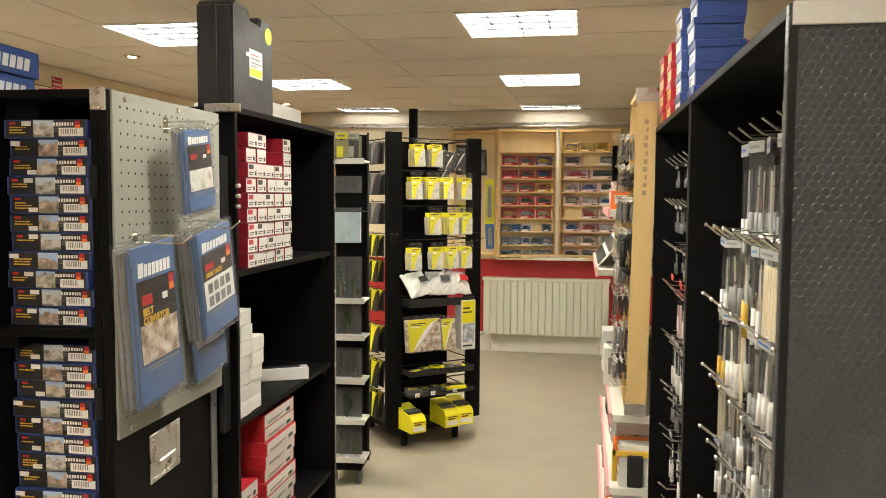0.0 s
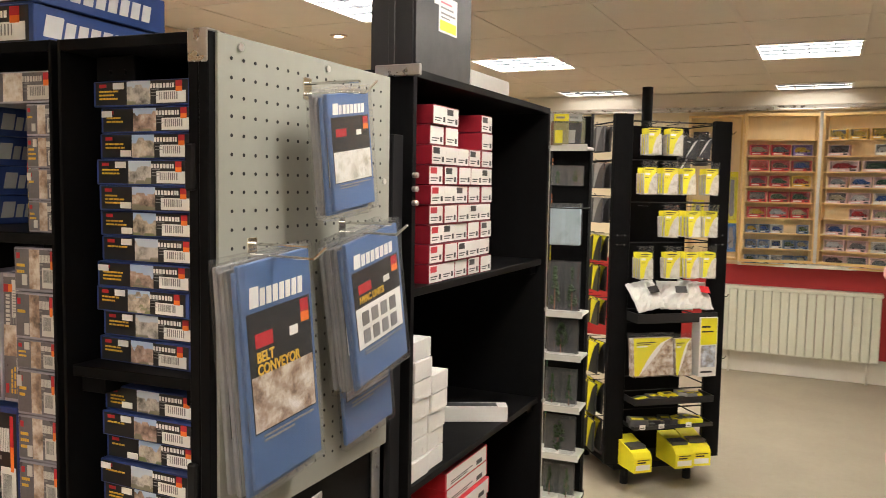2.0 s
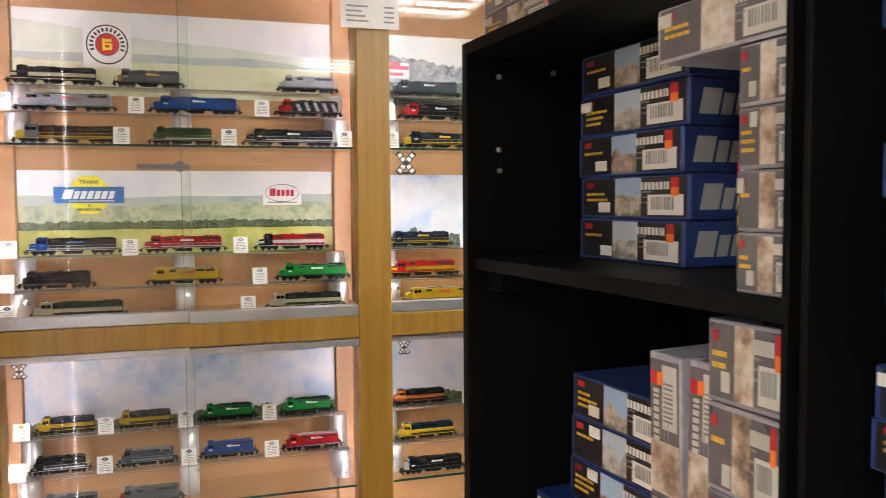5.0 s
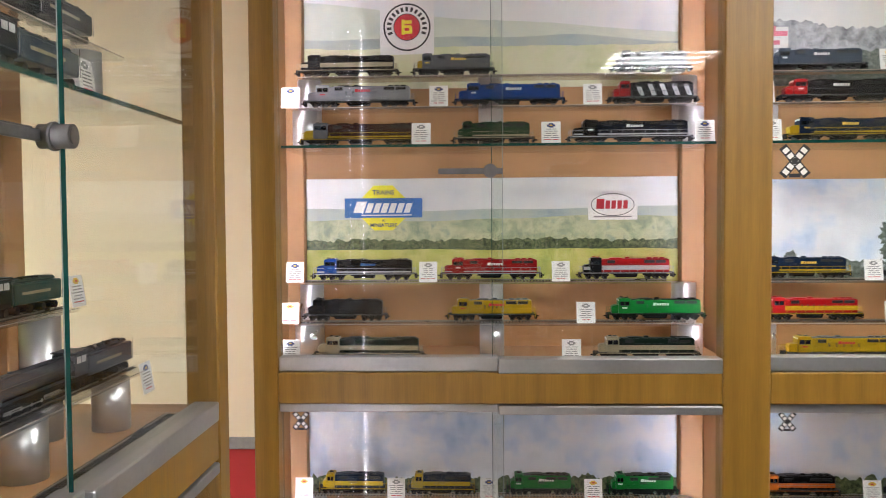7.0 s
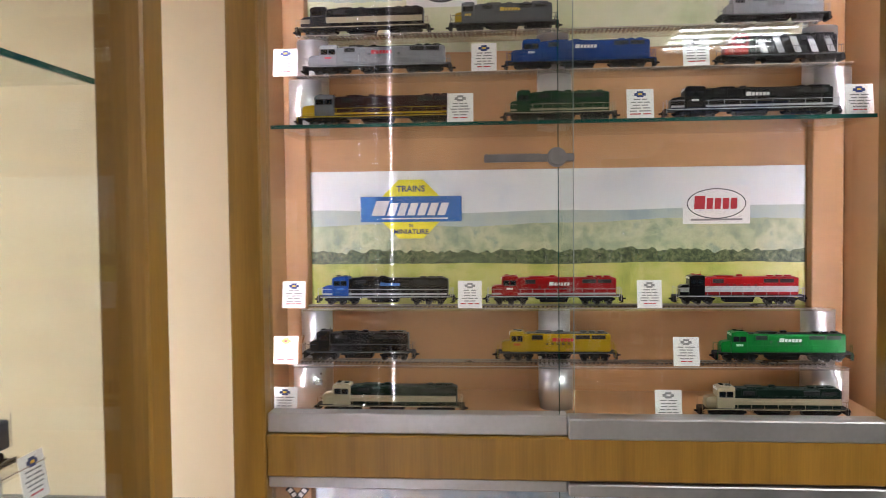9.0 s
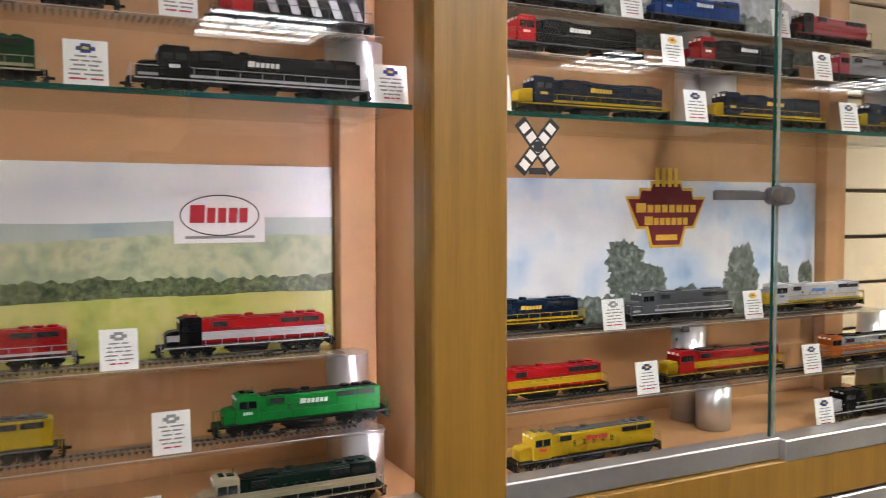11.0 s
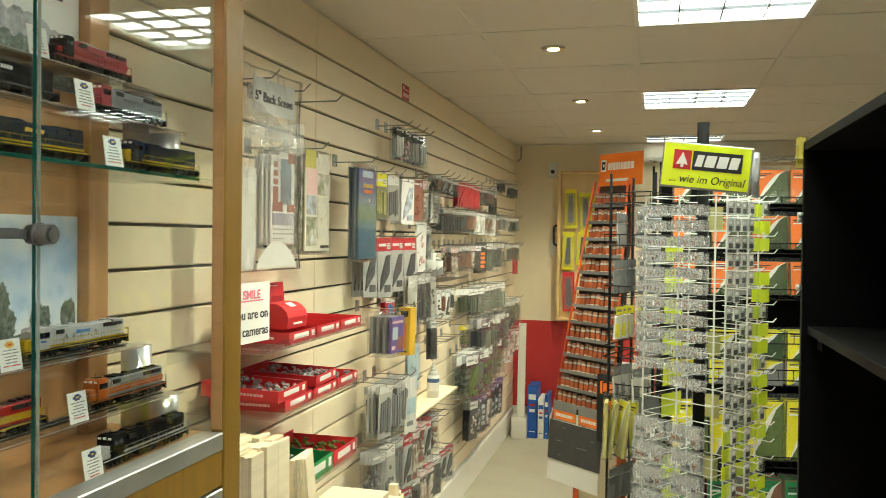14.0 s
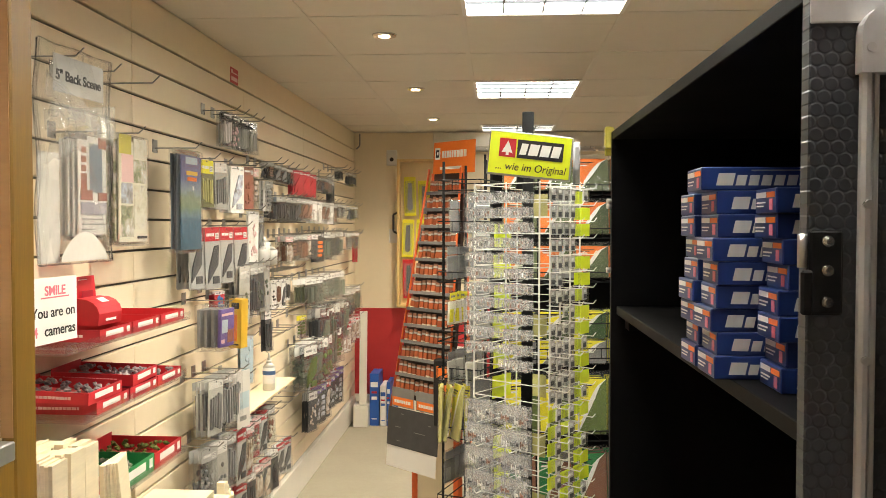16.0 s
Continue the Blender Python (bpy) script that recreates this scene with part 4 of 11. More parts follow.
# wide case, lower shelf
for k in range(3):
    kit_box(0.262, 0.24, 0.0687, at_A(-1.330 + 0.006 * k, 2.262, 0.9605 + 0.0690 * k), 190 + k, "large navy kit box", "navy", photo=PH[(k + 1) % 3], side=False)
for k in range(3):
    kit_box(0.214, 0.20, 0.0592, at_A(-1.276 + 0.004 * k, 2.295, 1.168 + 0.0595 * k), 193 + k, photo=PH[k], side=False)
kit_box(0.118, 0.28, 0.245, at_A(-0.995, 2.225, 0.9605), 199, "navy kit box standing upright", "navy", photo="photo_b", side=False)
for k in range(2):
    kit_box(0.225, 0.16, 0.0495, at_A(-0.926 + 0.0515 * k, 2.243 + 0.005 * k, 1.2065) @ pose(0, 0, 0, 0, -90, 0), 201 + k, "kit box stood on its edge", "shrink", photo="photo_a", side=False)
GH = (0.078, 0.078, 0.079, 0.078, 0.051, 0.080, 0.075)
for k, h in enumerate(GH):
    kit_box(0.092, 0.24, h, at_A(-0.868, 2.228, 0.9605 + sum(GH[:k]) + 0.0003 * k), 210 + k, "small kit box in clear shrink wrap", "shrink", photo="photo_a", side=False)
# on top of the cases
for k in range(2):
    kit_box(0.20, 0.26, 0.042, at_A(-1.375, 2.205, ZT + 0.0005 + 0.0422 * k), 220 + k, "pale kit box on top of the case", "shrink", photo="photo_a", side=False)
for k in range(2):
    kit_box(0.345, 0.30, 0.066, at_A(-1.160 + 0.006 * k, 2.205 + 0.01 * k, ZT + 0.0005 + 0.0662 * k), 226 + k, "large navy kit box on top of the case", "navy_top", photo="photo_b", side=True)
bm = bmesh.new(); box(bm, 0, 0.14, 0, 0.16, 0, 0.05, 0.002)
thing("carton", "red and white carton lying on the case", "box", A2_AT @ pose(-0.09, 0.36, ZT + 0.0005, 0, 0, 8), bm=bm, mats="red")

# bracket fixings inside the wide case
for u, z in ((0.03, 1.765), (0.12, 1.775), (0.03, 1.66), (0.03, 1.63)):
    bm = bmesh.new(); tube(bm, (0.0185, 0.02 + u, z), (0.0215, 0.02 + u, z), 0.004, 10)
    part("screw", bm, "steel", caseA, "bright screw head")
for z in (1.66, 1.63):
    bm = bmesh.new(); tube(bm, (-0.012, 0.03, z), (0.0, 0.03, z), 0.005, 10)
    part("bolt", bm, "steel", caseA, "steel bolt")
bm = bmesh.new(); box(bm, -0.014, -0.0005, 0.015, 0.045, 1.625, 1.665, 0.002); part("hinge_block", bm, "black_metal", caseA)
# thick front post of the narrow case with its hinge knuckles
bm = bmesh.new(); box(bm, 0.2505, 0.2695, 0.001, 0.05, 0.12, ZT - 0.019, 0.002); part("front_post", bm, "black_board", caseA2)
for z in (1.58, 1.10):
    bm = bmesh.new(); box(bm, 0.251, 0.268, -0.010, 0.0005, z, z + 0.07, 0.003); part("hinge", bm, "black_metal", caseA2)
corner(caseA2, 0.253, 0.0, ZT, 1, 1, 1)
bm = bmesh.new(); box(bm, 0.02, 0.10, 0.06, 0.09, ZT - 0.06, ZT - 0.0185, 0.002)
for x in (0.05, 0.08):
    tube(bm, (x, 0.057, ZT - 0.045), (x, 0.061, ZT - 0.045), 0.004, 10)
part("corner_block", bm, "black_board", caseA2)

# ---------------------------------------------------------------- pegboard on the end of the narrow case
PEG = pose(-0.456, 2.256, 0, 0, 0, 0.6)
peg = thing("pegboard", "grey perforated pegboard screwed to the case end", "pegboard", PEG)
bm = bmesh.new(); box(bm, -0.006, 0.0, 0, 0.525, 1.05, 1.812, 0.001); part("board", bm, "peg", peg)
bm = bmesh.new()
ny, nz = 17, 25
for i in range(ny):
    for j in range(nz):
        y, z = 0.030 + i * 0.0285, 1.778 - j * 0.0285
        tube(bm, (0.0, y, z), (0.0006, y, z), 0.0029, 8)
tagged(part("hole_pattern", bm, "peghole", peg, "rows of drilled holes"), kind="stuff")
for y, z in ((0.05, 1.797), (0.29, 1.797), (0.5, 1.6), (0.05, 1.065)):
    bm = bmesh.new(); tube(bm, (0, y, z), (0.004, y, z), 0.006, 10); part("screw", bm, "steel", peg)
# end of the narrow case: aluminium edge and recessed handle
bm = bmesh.new(); box(bm, 0.2885, 0.297, 0.535, 0.57, 0.11, ZT - 0.001, 0.003); part("edge_profile", bm, "alu", caseA2, "aluminium edge profile")
for k in range(7):
    bm = bmesh.new(); tube(bm, (0.297, 0.553, 0.3 + 0.23 * k), (0.2995, 0.553, 0.3 + 0.23 * k), 0.004, 10); part("rivet", bm, "steel", caseA2)
handle = part("recessed_handle", (lambda b: (box(b, 0, 0.003, 0, 0.165, 0, 0.012, 0.001), box(b, 0, 0.003, 0, 0.165, 0.107, 0.119, 0.001), box(b, 0, 0.003, 0, 0.02, 0.0122, 0.1068, 0.001), box(b, 0, 0.003, 0.145, 0.165, 0.0122, 0.1068, 0.001), box(b, -0.0003, 0.0012, 0.02, 0.145, 0.012, 0.107), box(b, 0.0035, 0.010, 0.035, 0.13, 0.035, 0.05, 0.003), b)[-1])(bmesh.new()), "steel", caseA2, "riveted steel recessed handle", at=pose(0.2885, 0.165, 0.895))
for k in range(6):
    for z in (0.006, 0.113):
        bm = bmesh.new(); tube(bm, (0.003, 0.014 + 0.0275 * k, z), (0.005, 0.014 + 0.0275 * k, z), 0.003, 8); part("rivet", bm, "steel", handle)

def hook(parent, at, L=0.12, up=0.02, r=0.0024, double=True, mat_name="chrome"):
    """A wire display hook: straight out along +x, its end bent up."""
    bm = bmesh.new()
    path_tube(bm, [(0, 0, 0), (L, 0, 0), (L + 0.022, 0, up)], r, 6)
    if double:
        path_tube(bm, [(0, 0, 0.018), (L * 0.9, 0, 0.018)], r, 6)
    box(bm, -0.002, 0.001, -0.012, 0.012, -0.01, 0.028, 0.001)
    return part("hook", bm, mat_name, parent, "wire display hook", at=at)

def kit_bag(w, h, at, seed, photo, title="", head="ltblue"):
    """A flat kit in a clear bag with a printed card header; faces +x, hanging by its top. Local y across, z up from 0 (top) to -h."""
    t = thing("bagged_kit", "blue card-fronted kit in a clear bag on a hook", "packet", at, "bagged kits on the pegboard")
    bm = bmesh.new(); box(bm, -0.004, 0.004, -w / 2 + 0.006, w / 2 - 0.006, -h + 0.01, -0.012, 0.0015); part("card", bm, head, t, "printed backing card")
    R = []
    W = w - 0.012
    o = -w / 2 + 0.006
    R.append((o + 0.05 * W, -h * 0.74, o + 0.95 * W, -h * 0.235, 0, 1))
    R.append((o + 0.14 * W, -h * 0.385, o + 0.38 * W, -h * 0.325, 2, 2))
    R += [(o + 0.80 * W, -h * 0.30, o + 0.92 * W, -h * 0.245, 2, 2), (o + 0.80 * W, -h * 0.345, o + 0.92 * W, -h * 0.302, 3, 2), (o + 0.62 * W, -h * 0.385, o + 0.74 * W, -h * 0.345, 1, 2.5)]
    R.append((o + 0.06 * W, -h * 0.735, o + 0.94 * W, -h * (0.47 if photo == "paper" else 0.50), 4, 1.6))
    R += [(o + 0.16 * W, -h * 0.765, o + 0.90 * W, -h * 0.757, 5, 2), (o + 0.16 * W, -h * 0.785, o + 0.60 * W, -h * 0.777, 5, 2)]
    part("print", plates(R, (0.0042, 0, 0), (0, 1, 0), (0, 0, 1), (1, 0, 0)), ["black_print", "paper", "red", "orange", photo, "grey_print"], t, "printed panel with a photo")
    part("brand_print", slant_bars(W * 0.76, h * 0.085, 8, (0.0045, o + 0.10 * W, -h * 0.215), (0, 1, 0), (0, 0, 1), (1, 0, 0), 0.1), "paper", t, "white bars in place of a brand name")
    for i, line in enumerate(title.split("|") if title else ()):
        writing("title", line, h * 0.062, "gold", t, pose(0.0058, o + 0.14 * W, -h * (0.445 + 0.053 * i), 90, 0, 90), "LEFT", "yellow lettering", squeeze=0.8)
    bm = bmesh.new()
    box(bm, -0.0075, 0.0085, -w / 2, w / 2, -h, 0, 0.003)
    if title.startswith("HVAC"):
        for i in range(4):
            for j in range(2):
                q = bmesh.new(); box(q, 0.0056, 0.0066, -0.062 + 0.032 * i, -0.04 + 0.032 * i, -0.205 + 0.034 * j, -0.18 + 0.034 * j)
                part("printed_roof_unit", q, "grey", t)
    g = part("clear_bag", bm, "film", t, "glossy clear plastic bag")
    g.visible_shadow = False
    return t

def bag_row(y, z, w, h, n, photo, title, depth, seed, roll=3.5):
    """A hook with a thin stack of bags pressed against the pegboard, fanned a little sideways."""
    hook(peg, pose(0, y - 2.256, z - 0.012), 0.115, 0.018)
    for k in range(n):
        r = random.Random(seed + k)
        last = k == n - 1
        kit_bag(w, h, pose(-0.452 + max(0.005, depth - 0.0075 * (n - 1 - k)), y - (0 if last else 0.003 * (n - 1 - k) + r.uniform(0, 0.004)), z - (0 if last else r.uniform(0, 0.012)), roll + (0 if last else r.uniform(-1.5, 1.5)), 0, r.uniform(-1.5, 1.5) - 2), seed, photo, title if last else "", "ltblue" if k > n - 3 else "grey")
bag_row(2.335, 1.492, 0.180, 0.376, 5, "photo_a", "BELT|CONVEYOR", 0.034, 300, 6.5)
bag_row(2.600, 1.516, 0.190, 0.290, 6, "paper", "HVAC UNITS", 0.052, 320, 11.0)
bag_row(2.485, 1.758, 0.134, 0.215, 4, "photo_pale", "", 0.070, 340, 8.0)
kit_bag(0.18, 0.36, pose(-0.440, 2.622, 1.460, 8, 0, -2), 350, "photo_b")
# ---------------------------------------------------------------- red and white cartons in the second case
B_AT = pose(-0.452, 2.865, 0, 0, 0, 90)
def in_B(u, v, z):
    return B_AT @ pose(u, v, z)
W5, H9 = 0.0755, 0.0462
for j in range(9):
    for i in range(5):
        if (i == 2 and j > 6) or (i == 3 and j == 8) or (i == 3 and j == 7) or (i == 4 and j == 9):
            continue
        slab_box(W5 - 0.001, 0.20, H9, in_B(0.128 + W5 * i + 0.002 * math.sin(i * 7 + j), 0.02 + 0.004 * math.sin(j * 3 + i), 1.3635 + 0.0464 * j), "small crimson carton with a white end", "crimson", "card_white", "small crimson cartons", "red" if i == 0 and j < 6 else ("black_print" if (i + j) % 3 == 0 else "card_white"), seed=i * 10 + j)
for j in range(7):
    for i in range(2):
        if i == 0 and j > 7 or i == 1 and j > 4:
            continue
        slab_box(0.088, 0.16, 0.047, in_B(0.055 + 0.09 * i, 0.02 + 0.006 * math.sin(j + i), 0.9105 + 0.0472 * j), "plain small white card carton", "card_white", "card_white", "plain white cartons", None, bar="card_white")
bm = bmesh.new(); box(bm, 0, 0.05, 0, 0.42, 0, 0.045, 0.0015)
t = thing("carton", "long white carton jutting over the shelf edge", "box", in_B(0.62, 0.0, 0.9105) @ pose(0, 0, 0, 0, 0, 28), bm=bm, mats="card_white")
bm = plates([(0.006, 0.03, 0.044, 0.3, 0, 1)], (0, 0, 0.045), (1, 0, 0), (0, 1, 0), (0, 0, 1))
part("print", bm, ["black_print"], t)
for j in range(9):
    slab_box(0.276, 0.26, 0.0455, in_B(0.248 + 0.004 * math.sin(j * 2), 0.02 + 0.006 * math.sin(j * 1.9), 0.4605 + 0.0457 * j), "long crimson carton with a white printed side", "red", "card_white", "long crimson cartons", "card_white", seed=j)
for j in range(4):
    slab_box(0.14, 0.2, 0.055, in_B(0.07, 0.03, 0.4605 + 0.0552 * j), "short crimson carton with a white end", "red", "card_white", "long crimson cartons", "card_white", seed=j)
# hinge bolts and steel corner on the second case, bar behind the pegboard
for z in (1.615, 1.585, 1.555):
    bm = bmesh.new(); tube(bm, (0.004, -0.012, z), (0.004, 0.0, z), 0.006, 10); part("bolt", bm, "steel", caseB, "bright bolt head")
bm = bmesh.new(); box(bm, -0.01, -0.0005, -0.02, 0.09, 1.825, 1.850, 0.002); part("corner_piece", bm, "steel", caseB, "riveted steel edge")
for z in (1.72, 1.2, 0.9):
    bm = bmesh.new(); tube(bm, (0.935, -0.006, z), (0.935, 0.0, z), 0.005, 10); part("bolt", bm, "steel", caseB)
bm = bmesh.new(); box(bm, -0.05, -0.004, 0.02, 0.035, 0.9, 1.70, 0.002); part("hinge_bar", bm, "black_metal", caseB)
# aluminium edge beyond the opening
bm = bmesh.new(); box(bm, 0.947, 0.985, 0.01, 0.04, 0.11, 1.83, 0.003); part("edge_profile", bm, "alu", caseB, "grey aluminium edge")
# pale box lying on top of the second case
bm = bmesh.new(); box(bm, 0, 0.30, 0, 0.30, 0, 0.075, 0.003)
thing("carton", "plain pale carton lying on the case", "box", pose(-0.86, 3.42, 1.8435), bm=bm, mats="card_white")

# black plastic tool case standing on the second case
tc = thing("tool_case", "black plastic carrying case with a price label", "case", pose(-0.49, 2.94, 1.8435))
bm = bmesh.new()
prism(bm, [(0.0, 0.0), (0.312, 0.0), (0.317, 0.02), (0.317, 0.29), (0.305, 0.305), (0.215, 0.312), (0.205, 0.285), (0.135, 0.285), (0.120, 0.318), (0.02, 0.325), (0.0, 0.31)], -0.115, 0.0, axis="x")
bmesh.ops.bevel(bm, geom=bm.edges[:], offset=0.006, segments=2, affect="EDGES")
part("shell", bm, "black_plastic", tc)
bm = bmesh.new(); tube(bm, (-0.058, 0.125, 0.312), (-0.058, 0.215, 0.306), 0.011, 10); part("handle", bm, "black_plastic", tc)
bm = bmesh.new(); box(bm, -0.066, -0.05, -0.002, 0.002, 0.01, 0.31, 0.001); part("seam_rib", bm, "black_plastic", tc)
bm = plates([(0.12, 0.112, 0.222, 0.198, 0, 1), (0.126, 0.117, 0.216, 0.14, 1, 2), (0.13, 0.168, 0.20, 0.172, 2, 2), (0.13, 0.18, 0.19, 0.184, 3, 2), (0.13, 0.155, 0.21, 0.159, 2, 2), (0.13, 0.146, 0.18, 0.149, 2, 2), (0.095, 0.172, 0.12, 0.184, 0, 1.2)], (0.0005, 0, 0), (0, 1, 0), (0, 0, 1), (1, 0, 0))
part("price_label", bm, ["paper", "lime", "grey_print", "pink"], tc, "white and yellow price label")
bm = bmesh.new(); tube(bm, (0.0, 0.275, 0.262), (0.0014, 0.275, 0.262), 0.027, 20); part("round_sticker", bm, "lime", tc, "round yellow sticker")
bm = bmesh.new()
tube(bm, (0, 0, 0), (0, 0, 0.012), 0.012, 12); tube(bm, (0, 0, 0.012), (0, 0, 0.02), 0.028, 16)
thing("knob", "small black knob on top of the case", "knob", A2_AT @ pose(0.17, 0.30, ZT + 0.0005), bm=bm, mats="black_plastic")


# ---------------------------------------------------------------- model locomotives
def truck_parts(L):
    """Two meshes of one bogie: wheels, and the cast side frames with springs, journals and brake cylinders."""
    bm = bmesh.new()
    for x in (-L * 0.34, 0, L * 0.34):
        for y in (-0.0100, 0.0082):
            tube(bm, (x, y, 0.0058), (x, y + 0.0018, 0.0058), 0.0057, 16)
        tube(bm, (x, -0.0095, 0.0058), (x, 0.0095, 0.0058), 0.0012, 6)
    wheels = mesh_of(bm, "wheel_steel")
    bm = bmesh.new()
    for y, s_ in ((-0.0142, -1), (0.0122, 1)):
        prism(bm, [(-L / 2, 0.0098), (-L / 2 + 0.004, 0.0070), (-L * 0.24, 0.0068), (-L * 0.19, 0.0092), (-L * 0.15, 0.0092), (-L * 0.10, 0.0068), (L * 0.10, 0.0068), (L * 0.15, 0.0092), (L * 0.19, 0.0092), (L * 0.24, 0.0068), (L / 2 - 0.004, 0.0070), (L / 2, 0.0098), (L / 2, 0.0122), (L * 0.30, 0.0138), (-L * 0.30, 0.0138), (-L / 2, 0.0122)], y, y + 0.0020)
        yo = y - 0.0014 if s_ < 0 else y + 0.0020
        for x in (-L * 0.34, 0, L * 0.34):
            box(bm, x - 0.0030, x + 0.0030, yo, yo + 0.0014, 0.0038, 0.0098, 0.0006)
            tube(bm, (x, yo - 0.0004, 0.0064), (x, yo + 0.0018, 0.0064), 0.0018, 8)
        for x in (-L * 0.17, L * 0.17):
            for dx in (-0.0018, 0.0018):
                tube(bm, (x + dx, yo + 0.0006, 0.0048), (x + dx, yo + 0.0006, 0.0100), 0.0011, 6)
            tube(bm, (x - 0.0040, yo + 0.0004, 0.0122), (x + 0.0040, yo + 0.0004, 0.0122), 0.0016, 8)
    return wheels, mesh_of(bm, "truck_iron")
TRUCKS = {}

def locomotive(L, at, label, hood, cab=None, nose=None, stripe=None, roof=None, flip=False, low=False, wedges=None, logo=None, group="model locomotives"):
    """A diesel model of length L on its wheels, nose towards -x, side seen from -y."""
    cab, nose, roof = cab or hood, nose or cab or hood, roof or hood
    t = thing("model_locomotive", label, "model train", at @ (pose(0, 0, 0, 0, 0, 180) if flip else Matrix()), group)
    h = L / 2
    zs, zt, w = 0.0165, 0.0470, 0.0122
    r = random.Random(int(L * 1e5) + len(label))
    bm = bmesh.new()
    box(bm, -h + 0.004, h - 0.004, -0.0155, 0.0155, zs - 0.0028, zs, 0.0004)
    for s in (-1, 1):
        prism(bm, [(s * (h - 0.004), 0.006), (s * (h + 0.0006), 0.0045), (s * h, zs), (s * (h - 0.004), zs)], -0.014, 0.014)
        box(bm, s * h, s * (h + 0.007), -0.0016, 0.0016, 0.0085, 0.0115, 0.0004)
        tube(bm, (s * (h + 0.0012), -0.006, 0.0060), (s * (h + 0.0012), -0.004, 0.0125), 0.0005, 5)
        tube(bm, (s * (h + 0.0012), 0.006, 0.0060), (s * (h + 0.0012), 0.004, 0.0125), 0.0005, 5)
        for k in range(4):
            box(bm, s * (h - 0.0005), s * (h - 0.0065), -0.0160, -0.0125, 0.0045 + 0.0031 * k, 0.0051 + 0.0031 * k)
    part("underframe", bm, "bogie", t)
    xc0, xc1 = -h + 0.115 * L, -h + 0.235 * L
    bm = bmesh.new()
    box(bm, xc1 - 0.001, h - 0.011, -w, w, zs, zt, 0.0018)
    box(bm, xc1 + 0.010, xc1 + 0.034, -w - 0.0016, w + 0.0016, zt - 0.011, zt + 0.0008, 0.0008)
    x = xc1 + 0.008
    while x < h - 0.020:
        d = r.choice((0.0052, 0.0070, 0.0088))
        box(bm, x, x + d - 0.0008, -w - 0.0005, -w + 0.0002, zs + 0.0022, zt - 0.0105)
        box(bm, x + d * 0.62, x + d * 0.62 + 0.0006, -w - 0.0012, -w - 0.0004, zs + 0.011, zs + 0.014)
        x += d
    hd = part("long_hood", bm, hood, t)
    # intake and radiator grilles with slats, small louvres on some doors
    R, x = [], xc1 + 0.012
    for a, b, z0, z1 in ((xc1 + 0.013, xc1 + 0.031, zt - 0.0090, zt - 0.0020), (h - 0.070, h - 0.046, zt - 0.0085, zt - 0.0020), (h - 0.043, h - 0.020, zt - 0.0085, zt - 0.0020)):
        lay = 5 if a < 0 and b < xc1 + 0.04 else 3
        R.append((a, z0, b, z1, 0, lay))
        for k in range(1, 5):
            R.append((a, z0 + (z1 - z0) * k / 5 - 0.00025, b, z0 + (z1 - z0) * k / 5 + 0.00025, 1, lay + 0.5))
    for k in range(5):
        x = xc1 + 0.036 + k * (h - 0.11 - xc1) / 5
        for q in range(4):
            R.append((x, zs + 0.0125 + 0.0020 * q, x + 0.0042, zs + 0.0132 + 0.0020 * q, 0, 2))
    part("grilles", plates(R, (0, -w - 0.0004, 0)), ["panel_line", "truck_iron"], hd, "dark slatted grilles and louvres")
    bm = bmesh.new()
    prism(bm, [(xc0, zs), (xc1, zs), (xc1, zt + 0.0032), (xc1 - 0.002, zt + 0.0042), (xc0 + 0.008, zt + 0.0044), (xc0 + 0.0005, zt + 0.0022), (xc0, zt - 0.002)], -0.0148, 0.0148)
    bmesh.ops.bevel(bm, geom=bm.edges[:], offset=0.0007, segments=1, affect="EDGES")
    cb = part("cab", bm, cab, t)
    m_ = (xc0 + xc1) / 2
    bm = plates([(xc0 + 0.0030, 0.0352, m_ - 0.0006, 0.0438, 1, 1), (m_ + 0.0006, 0.0352, xc1 - 0.0030, 0.0438, 1, 1), (xc0 + 0.0038, 0.0360, m_ - 0.0014, 0.0430, 0, 2), (m_ + 0.0014, 0.0360, xc1 - 0.0038, 0.0430, 0, 2), (xc0 + 0.0030, 0.0344, xc1 - 0.0030, 0.0350, 2, 2)], (0, -0.0148, 0))
    part("cab_window", bm, ["window_dark", "truck_iron", "panel_line"], cb, "dark cab windows in thin frames")
    bm = bmesh.new()
    prism(bm, [(-h + 0.010, zs), (xc0 + 0.0005, zs), (xc0 + 0.0005, 0.0355), (-h + 0.015, 0.0345), (-h + 0.010, 0.0315)], -0.0108, 0.0108)
    bmesh.ops.bevel(bm, geom=bm.edges[:], offset=0.0010, segments=1, affect="EDGES")
    part("short_hood", bm, nose, t)
    bm = bmesh.new()
    for a, b in ((-0.0125, -0.0065), (0.0065, 0.0125)):
        box(bm, xc0 - 0.0006, xc0 + 0.003, a, b, zt - 0.0022, zt + 0.0012, 0.0003)
    box(bm, xc0 - 0.0010, xc0 + 0.003, -0.003, 0.003, zt - 0.002, zt + 0.0018, 0.0005)
    part("number_board", bm, "paper", cb, "white number boards and headlight")
    bm = bmesh.new()
    box(bm, xc1 + 0.004, h - 0.016, -w + 0.003, w - 0.003, zt - 0.0005, zt + 0.0014, 0.0006)
    wing = [(-w + 0.0003, zt - 0.0095), (w - 0.0003, zt - 0.0095), (0.0150, zt - 0.0010), (0.0150, zt + 0.0020), (-0.0150, zt + 0.0020), (-0.0150, zt - 0.0010)]
